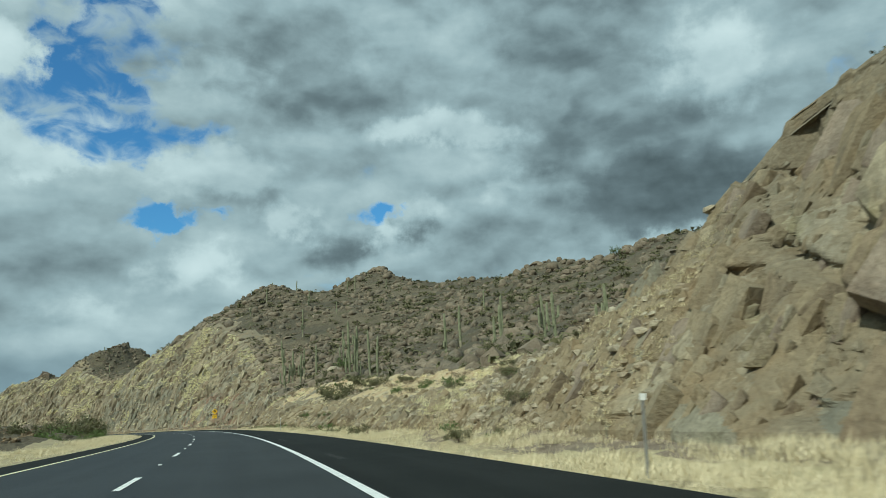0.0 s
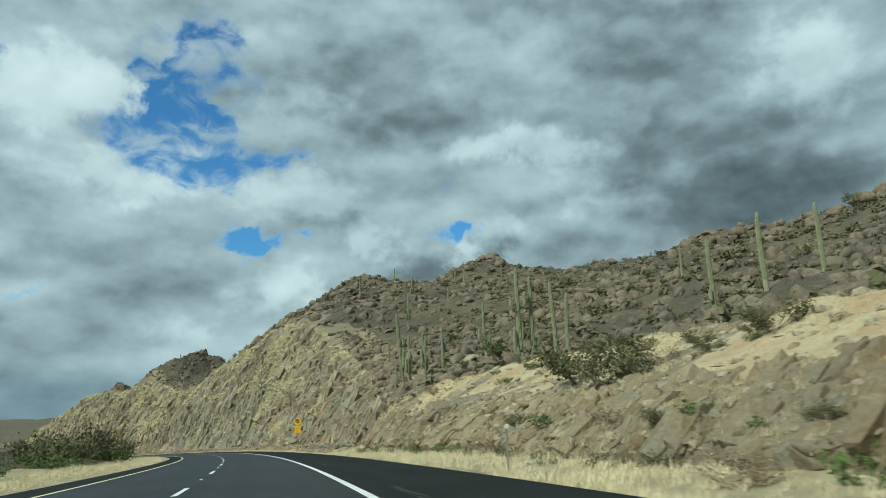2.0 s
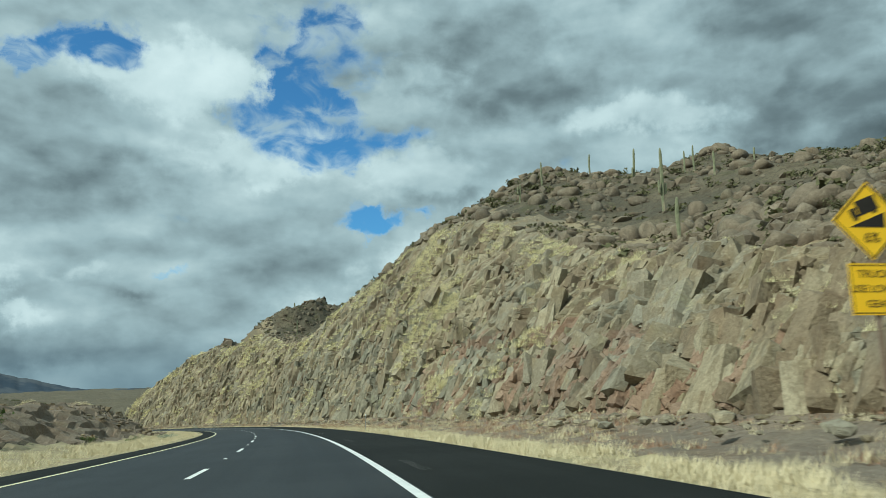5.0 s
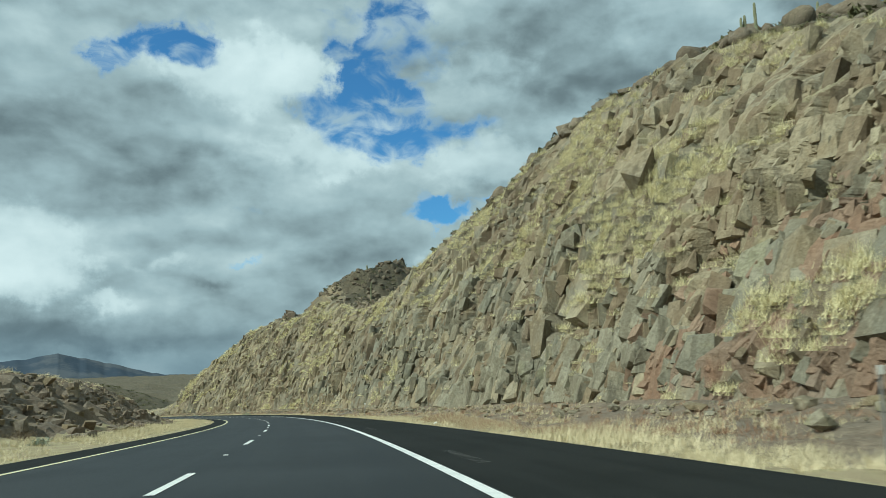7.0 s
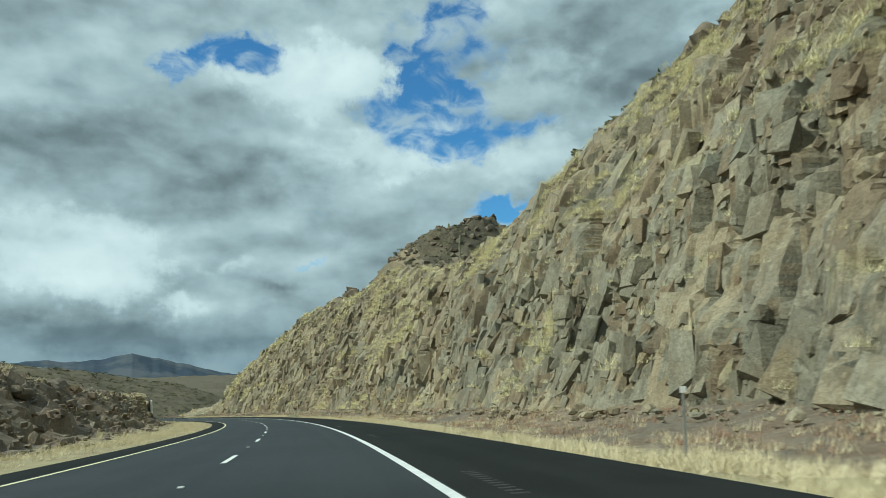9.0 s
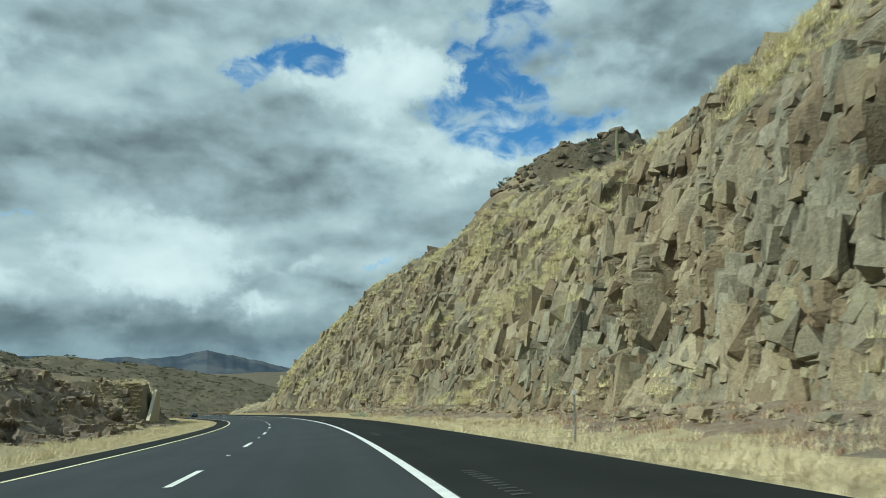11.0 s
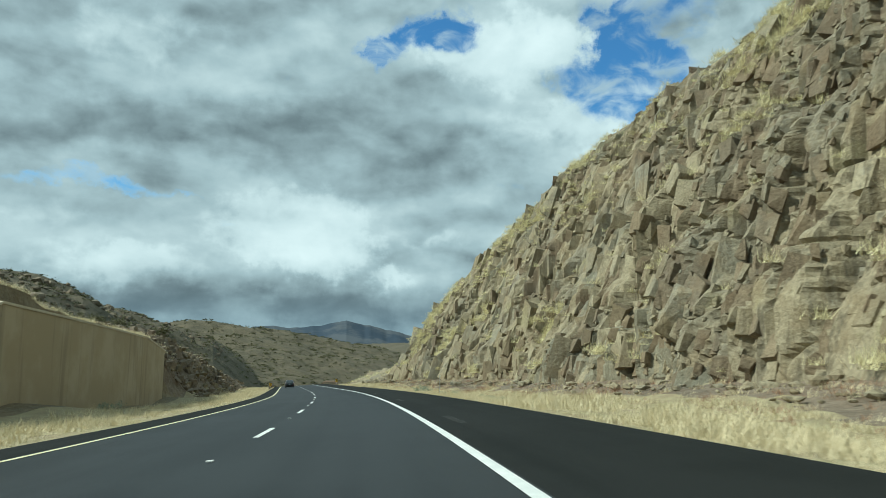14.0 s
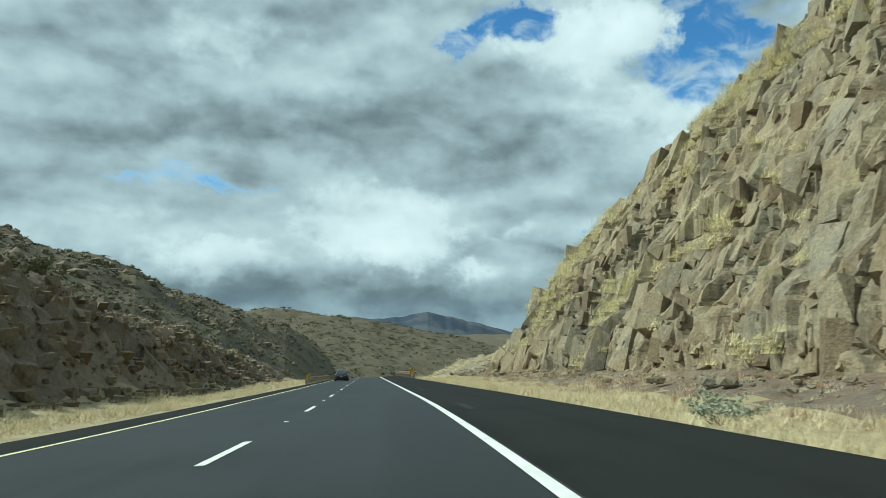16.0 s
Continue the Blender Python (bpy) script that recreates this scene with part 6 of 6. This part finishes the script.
def guardrail(s_a, s_b, d):
    """A W-beam on posts that follows the road."""
    root = new("guardrail")
    prof = [(0.0, 0.70), (0.05, 0.66), (0.05, 0.60), (0.0, 0.56), (0.0, 0.52), (0.05, 0.48), (0.05, 0.42), (0.0, 0.38)]
    side = -1 if d > 0 else 1
    s = np.arange(s_a, s_b, 1.9)
    ramp = np.clip((s - s_a) / 6, 0.35, 1)
    bm = bmesh.new()
    rows = []
    for t, rp in zip(s, ramp):
        rows.append([[bm.verts.new(Vector(place(t, d + side * (o + e), z * rp + 0.02).tolist())) for o, z in prof] for e in (0.0, 0.012)])
    for a, b in zip(rows[:-1], rows[1:]):
        for k in (0, 1):
            for j in range(len(prof) - 1):
                bm.faces.new((a[k][j], a[k][j + 1], b[k][j + 1], b[k][j]))
    bmesh.ops.recalc_face_normals(bm, faces=bm.faces[:])
    part("rail", bm, M_RUST, root, "brown weathered W-beam rail")
    me = bpy.data.meshes.new("post")
    bm = box((0.15, 0.15, 1.2), (0, 0, 0.15), 0.01)
    bm.to_mesh(me)
    bm.free()
    me.materials.append(M_TIMBER)
    for t in s:
        piece("post", me, root, at_road(float(t), d - side * 0.10, 0.0))
    return root


tagged(guardrail(536, 610, -5.5), "brown W-beam guardrail on timber posts along the inner edge", "guardrail", "guardrails")
tagged(guardrail(538, 610, 7.1), "brown W-beam guardrail on timber posts along the outer edge", "guardrail", "guardrails")


# ---- retaining wall on the inner side ----
def wall_concrete(k):
    co = k["co"]
    c = k["mix"](k["step"](k["noise"](co, 0.35, 5.0), 0.4, 0.65), (0.40, 0.325, 0.21), (0.46, 0.385, 0.265))
    run = k["noise"](k["scaled"](co, (1.0, 1.0, 0.08)), 1.2, 5.0)
    c = k["mix"](k["step"](run, 0.54, 0.7, 0.0, 0.55), c, (0.24, 0.195, 0.135))
    fine = k["noise"](co, 14.0, 4.0)
    k["relief"](fine, 0.25, 0.01)
    return c


M_WALL = material("tan_stained_concrete", wall_concrete, rough=0.85)
M_COPING = material("pale_concrete_coping", grainy((0.52, 0.46, 0.34), (0.60, 0.54, 0.42), 2.0, 20.0, 0.2, 0.01))
retaining = new("retaining_wall")
WALL_D = -13.6


def wall_top(s):
    return float(np.interp(s, [418, 432, 460, 469], [0.3, 5.0, 5.1, 4.3]))


edges = [418, 425, 432, 441, 450, 459, 468]
for a_, b_ in zip(edges[:-1], edges[1:]):
    bm = bmesh.new()
    ss = np.linspace(a_ + 0.012, b_ - 0.012, 6)
    grid = []
    for s in ss:
        grid.append([bm.verts.new(Vector(place(s, WALL_D - o, z).tolist())) for o, z in ((0, -0.6), (0, wall_top(s)), (0.30, wall_top(s)), (0.30, -0.6))])
    for g0, g1 in zip(grid[:-1], grid[1:]):
        for j in range(4):
            bm.faces.new((g0[j], g0[(j + 1) % 4], g1[(j + 1) % 4], g1[j]))
    bm.faces.new(grid[0][::-1])
    bm.faces.new(grid[-1])
    bmesh.ops.recalc_face_normals(bm, faces=bm.faces[:])
    part("panel", bm, M_WALL, retaining)
bm = bmesh.new()
rows = []
for s in (417.6, 420, 424, 428, 432, 432.2, 440, 450, 460, 468.4):
    z = wall_top(s)
    rows.append([bm.verts.new(Vector(place(s, WALL_D + o, z + e).tolist())) for o, e in ((0.05, -0.02), (0.05, 0.10), (-0.36, 0.10), (-0.36, -0.02))])
for g0, g1 in zip(rows[:-1], rows[1:]):
    for j in range(4):
        bm.faces.new((g0[j], g0[(j + 1) % 4], g1[(j + 1) % 4], g1[j]))
bm.faces.new(rows[0][::-1])
bm.faces.new(rows[-1])
bmesh.ops.recalc_face_normals(bm, faces=bm.faces[:])
part("coping", bm, M_COPING, retaining, "paler concrete coping")
tagged(retaining, "tan stained concrete retaining wall with a sloping end", "retaining wall", kind="structure")


# ---- studs and rumble grooves ----
M_STUD = material("white_ceramic_stud", grainy((0.7, 0.7, 0.66), (0.6, 0.6, 0.57), 8.0, 60.0, 0.1, 0.002), rough=0.4)
stud_mesh = bpy.data.meshes.new("stud")
bm = box((0.10, 0.10, 0.022), (0, 0, 0.012), 0.008)
bm.to_mesh(stud_mesh)
bm.free()
stud_mesh.materials.append(M_STUD)
for i in range(-2, 47):
    s0 = 12.19 * i
    s0 += float(np.interp(s0, [0, 78, 137, 220, 270, 400, 455], [0.5, 4.0, 4.0, 7.5, 11.0, 10.5, 7.5]))
    piece("stud", stud_mesh, divider, at_road(s0 + 7.6, 0.0, 0.0))
vs, fs = [], []
for t in np.arange(0, 560, 0.3):
    if (t % 18) > 3.0:
        continue
    n = len(vs)
    for s_, d_ in ((t, 4.3), (t + 0.06, 4.3), (t + 0.06, 4.52), (t, 4.52)):
        vs.append(place(s_, d_, 0.004))
    fs.append((n, n + 3, n + 2, n + 1))
# flat marks: the light the grooves catch is put into this paler grey
M_GROOVE = material("lit_pale_groove", grainy((0.09, 0.09, 0.085), (0.13, 0.13, 0.12), 6.0, 50.0, 0.2, 0.004))
tagged(new("rumble_strip", mesh_of("rumble_strip", vs, fs, M_GROOVE)), "row of pale lit rumble grooves in the outer shoulder", "rumble strip", kind="stuff")


# ---- a thrown-away cup on the verge ----
def paper_cup():
    root = new("paper_cup")
    side = bmesh.new()
    bmesh.ops.create_cone(side, cap_ends=True, segments=20, radius1=0.045, radius2=0.065, depth=0.17)
    part("cup_body", side, M_REFLECT, root, "white waxed paper")
    band = bmesh.new()
    bmesh.ops.create_cone(band, cap_ends=False, segments=20, radius1=0.053, radius2=0.061, depth=0.07)
    part("band", band, material("pale_blue_print", grainy((0.10, 0.42, 0.55), (0.13, 0.48, 0.60), 8.0, 60.0, 0.05, 0.001), rough=0.5), root, "pale blue printed band", loc=Matrix.Translation((0, 0, 0.02)))
    lid = bmesh.new()
    bmesh.ops.create_cone(lid, cap_ends=True, segments=20, radius1=0.068, radius2=0.062, depth=0.015)
    part("lid", lid, M_REFLECT, root, "white plastic lid", loc=Matrix.Translation((0, 0, 0.09)))
    return root


cup = paper_cup()
cup.matrix_world = at_road(242.0, 8.45, -0.12, 30) @ Matrix.Rotation(radians(84), 4, "Y")
tagged(cup, "crushed white and pale blue paper cup lying beside the shoulder", "paper cup")


# ---- the car ahead ----
M_PAINT = material("dark_grey_metallic_paint", grainy((0.050, 0.060, 0.066), (0.060, 0.070, 0.076), 1.5, 400.0, 0.02, 0.0005), rough=0.28, metal=0.5, spec=0.6)
M_GLASS = material("tinted_car_glass", grainy((0.018, 0.022, 0.024), (0.026, 0.032, 0.034), 1.0, 30.0, 0.0, 0.001), rough=0.06, spec=0.8)
M_TYRE = material("black_tyre_rubber", grainy((0.014, 0.014, 0.014), (0.022, 0.022, 0.022), 6.0, 60.0, 0.3, 0.004))
M_RIM = material("silver_alloy_rim", grainy((0.45, 0.46, 0.47), (0.36, 0.37, 0.38), 6.0, 60.0, 0.05, 0.001), rough=0.3, metal=0.9)
M_TAIL = material("red_tail_lens", grainy((0.28, 0.012, 0.012), (0.20, 0.01, 0.01), 8.0, 80.0, 0.05, 0.001), rough=0.15, spec=0.7)
M_CLEAR = material("clear_lens", grainy((0.7, 0.68, 0.62), (0.6, 0.58, 0.54), 8.0, 80.0, 0.05, 0.001), rough=0.15, spec=0.7)
M_TRIM = material("black_plastic_trim", grainy((0.018, 0.018, 0.018), (0.026, 0.026, 0.026), 8.0, 80.0, 0.1, 0.001), rough=0.6)
M_PLATE = material("white_plate", grainy((0.72, 0.73, 0.72), (0.66, 0.67, 0.66), 6.0, 60.0, 0.05, 0.001), rough=0.4)


def loft(rings, close=True):
    bm = bmesh.new()
    vr = [[bm.verts.new(p) for p in ring] for ring in rings]
    n = len(vr[0])
    for a, b in zip(vr[:-1], vr[1:]):
        for j in range(n):
            bm.faces.new((a[j], a[(j + 1) % n], b[(j + 1) % n], b[j]))
    if close:
        bm.faces.new(vr[0][::-1])
        bm.faces.new(vr[-1])
    bmesh.ops.recalc_face_normals(bm, faces=bm.faces[:])
    return bm


def sedan():
    """A compact saloon, 4.55 m long, nose towards +y, wheels on z = 0."""
    root = new("car")
    # lower body: y, half width, sill, shoulder, deck height
    secs = [(-2.24, 0.72, 0.42, 0.78, 0.92), (-2.16, 0.82, 0.30, 0.84, 1.00), (-1.9, 0.88, 0.24, 0.88, 1.03), (-1.35, 0.895, 0.22, 0.90, 1.02), (-0.6, 0.90, 0.21, 0.90, 0.99), (0.4, 0.90, 0.21, 0.88, 0.96),
            (1.2, 0.89, 0.22, 0.84, 0.92), (1.8, 0.87, 0.24, 0.76, 0.82), (2.15, 0.80, 0.28, 0.66, 0.70), (2.30, 0.66, 0.36, 0.56, 0.60)]
    rings = []
    for y, w, lo, sh, dk in secs:
        rings.append([Vector(q_) for q_ in ((-w * 0.92, y, lo), (-w, y, lo + 0.14), (-w * 1.01, y, (lo + sh) / 2), (-w * 0.97, y, sh), (-w * 0.80, y, dk), (-w * 0.4, y, dk + 0.02), (w * 0.4, y, dk + 0.02),
                                            (w * 0.80, y, dk), (w * 0.97, y, sh), (w * 1.01, y, (lo + sh) / 2), (w, y, lo + 0.14), (w * 0.92, y, lo))])
    body = part("body", loft(rings), M_PAINT, root, "dark grey metallic body", smooth=True)
    cab = [(-1.62, 0.60, 1.02, 1.04), (-1.25, 0.66, 1.00, 1.24), (-0.75, 0.66, 0.99, 1.42), (-0.2, 0.66, 0.98, 1.455), (0.35, 0.65, 0.97, 1.41), (0.75, 0.64, 0.95, 1.25), (1.25, 0.60, 0.92, 0.945)]
    rings = []
    for y, w, lo, hi in cab:
        rings.append([Vector(q_) for q_ in ((-w * 1.22, y, lo - 0.05), (-w * 1.0, y, hi - 0.05), (-w * 0.78, y, hi), (w * 0.78, y, hi), (w * 1.0, y, hi - 0.05), (w * 1.22, y, lo - 0.05))])
    part("cabin", loft(rings), M_PAINT, root, "dark grey roof and pillars", smooth=True)

    def pane(name, pts, push):
        bm = bmesh.new()
        vs = [bm.verts.new(Vector(q_)) for q_ in pts]
        f = bm.faces.new(vs)
        bm.normal_update()
        nrm = f.normal.copy()
        if nrm.dot(push) < 0:
            nrm = -nrm
        ext = bmesh.ops.extrude_face_region(bm, geom=[f])
        bmesh.ops.translate(bm, vec=nrm * 0.02, verts=[g for g in ext["geom"] if isinstance(g, bmesh.types.BMVert)])
        bmesh.ops.recalc_face_normals(bm, faces=bm.faces[:])
        return part(name, bm, M_GLASS, root, "dark tinted glass")

    pane("rear_window", ((-0.60, -1.57, 1.065), (0.60, -1.57, 1.065), (0.50, -0.84, 1.395), (-0.50, -0.84, 1.395)), Vector((0, -1, 1)))
    pane("windscreen", ((-0.56, 1.18, 0.98), (0.56, 1.18, 0.98), (0.50, 0.44, 1.385), (-0.50, 0.44, 1.385)), Vector((0, 1, 1)))
    for sx in (-1, 1):
        pane("side_window", ((sx * 0.79, -1.15, 1.02), (sx * 0.79, -0.22, 1.00), (sx * 0.695, -0.22, 1.375), (sx * 0.69, -0.70, 1.35)), Vector((sx, 0, 0)))
        pane("side_window", ((sx * 0.79, -0.14, 1.00), (sx * 0.775, 0.85, 0.985), (sx * 0.69, 0.40, 1.34), (sx * 0.695, -0.14, 1.375)), Vector((sx, 0, 0)))
        tail = part("tail_light", box((0.40, 0.10, 0.13), (sx * 0.60, -2.17, 0.87), 0.03, Matrix.Rotation(-sx * 0.22, 4, "Z")), M_TAIL, root, "red tail light")
        part("reverse_lens", box((0.12, 0.03, 0.05), (sx * 0.47, -2.235, 0.87), 0.008), M_CLEAR, tail)
        part("headlight", box((0.38, 0.14, 0.11), (sx * 0.62, 2.16, 0.64), 0.03, Matrix.Rotation(sx * 0.35, 4, "Z")), M_CLEAR, root, "clear headlight")
        part("bumper_reflector", box((0.22, 0.03, 0.05), (sx * 0.62, -2.235, 0.52), 0.01), M_TAIL, root, "red bumper reflector")
        mir = part("door_mirror", box((0.20, 0.10, 0.14), (sx * 1.0, 0.68, 1.02), 0.035), M_PAINT, root)
        part("mirror_glass", box((0.15, 0.01, 0.10), (sx * 1.0, 0.625, 1.02), 0.002), M_GLASS, mir)
        for k in (-0.25, 0.55):
            part("door_handle", box((0.02, 0.18, 0.025), (sx * 0.905, k - 0.35, 0.86), 0.006), M_PAINT, root)
        for y in (-1.33, 1.37):
            tyre = bmesh.new()
            n = 28
            prof = ((0.32, -0.10), (0.325, -0.07), (0.33, 0.0), (0.325, 0.07), (0.32, 0.10), (0.22, 0.105), (0.22, -0.105))
            vr = [[tyre.verts.new((o, math.cos(2 * math.pi * j / n) * r, math.sin(2 * math.pi * j / n) * r)) for r, o in prof] for j in range(n)]
            for j in range(n):
                for k in range(len(prof)):
                    tyre.faces.new((vr[j][k], vr[j][(k + 1) % len(prof)], vr[(j + 1) % n][(k + 1) % len(prof)], vr[(j + 1) % n][k]))
            bmesh.ops.recalc_face_normals(tyre, faces=tyre.faces[:])
            wheel = part("wheel", tyre, M_TYRE, root, "black tyre", loc=Matrix.Translation((sx * 0.80, y, 0.33)))
            hub = bmesh.new()
            bmesh.ops.create_cone(hub, cap_ends=True, segments=20, radius1=0.06, radius2=0.05, depth=0.05, matrix=Matrix.Translation((sx * 0.075, 0, 0)) @ Matrix.Rotation(radians(90), 4, "Y"))
            arms = [box((0.03, 0.045, 0.2), (0, 0, 0.11), 0.006, Matrix.Translation((sx * 0.07, 0, 0)) @ Matrix.Rotation(2 * math.pi * k / 5, 4, "X") @ Matrix.Translation((0, 0, 0))) for k in range(5)]
            part("rim", joined(hub, *arms), M_RIM, wheel, "silver five-spoke rim")
    part("rear_bumper_insert", box((1.1, 0.06, 0.16), (0, -2.215, 0.36), 0.02), M_TRIM, root, "black lower bumper insert")
    plate = part("number_plate", box((0.31, 0.012, 0.155), (0, -2.245, 0.74), 0.003), M_PLATE, root, "white rear plate")
    for k in range(5):
        part("bar", box((0.028, 0.004, 0.06), (-0.1 + 0.05 * k, -2.2525, 0.735)), M_TRIM, plate)
    part("boot_lip", box((1.25, 0.12, 0.025), (0, -2.06, 1.035), 0.01), M_PAINT, root)
    part("underbody", box((1.5, 3.9, 0.1), (0, 0, 0.24), 0.02), M_TRIM, root, "black underbody")
    return root


car = sedan()
car.matrix_world = at_road(547, -1.83, 0.012)
tagged(car, "dark grey compact saloon car in the inner lane", "car")
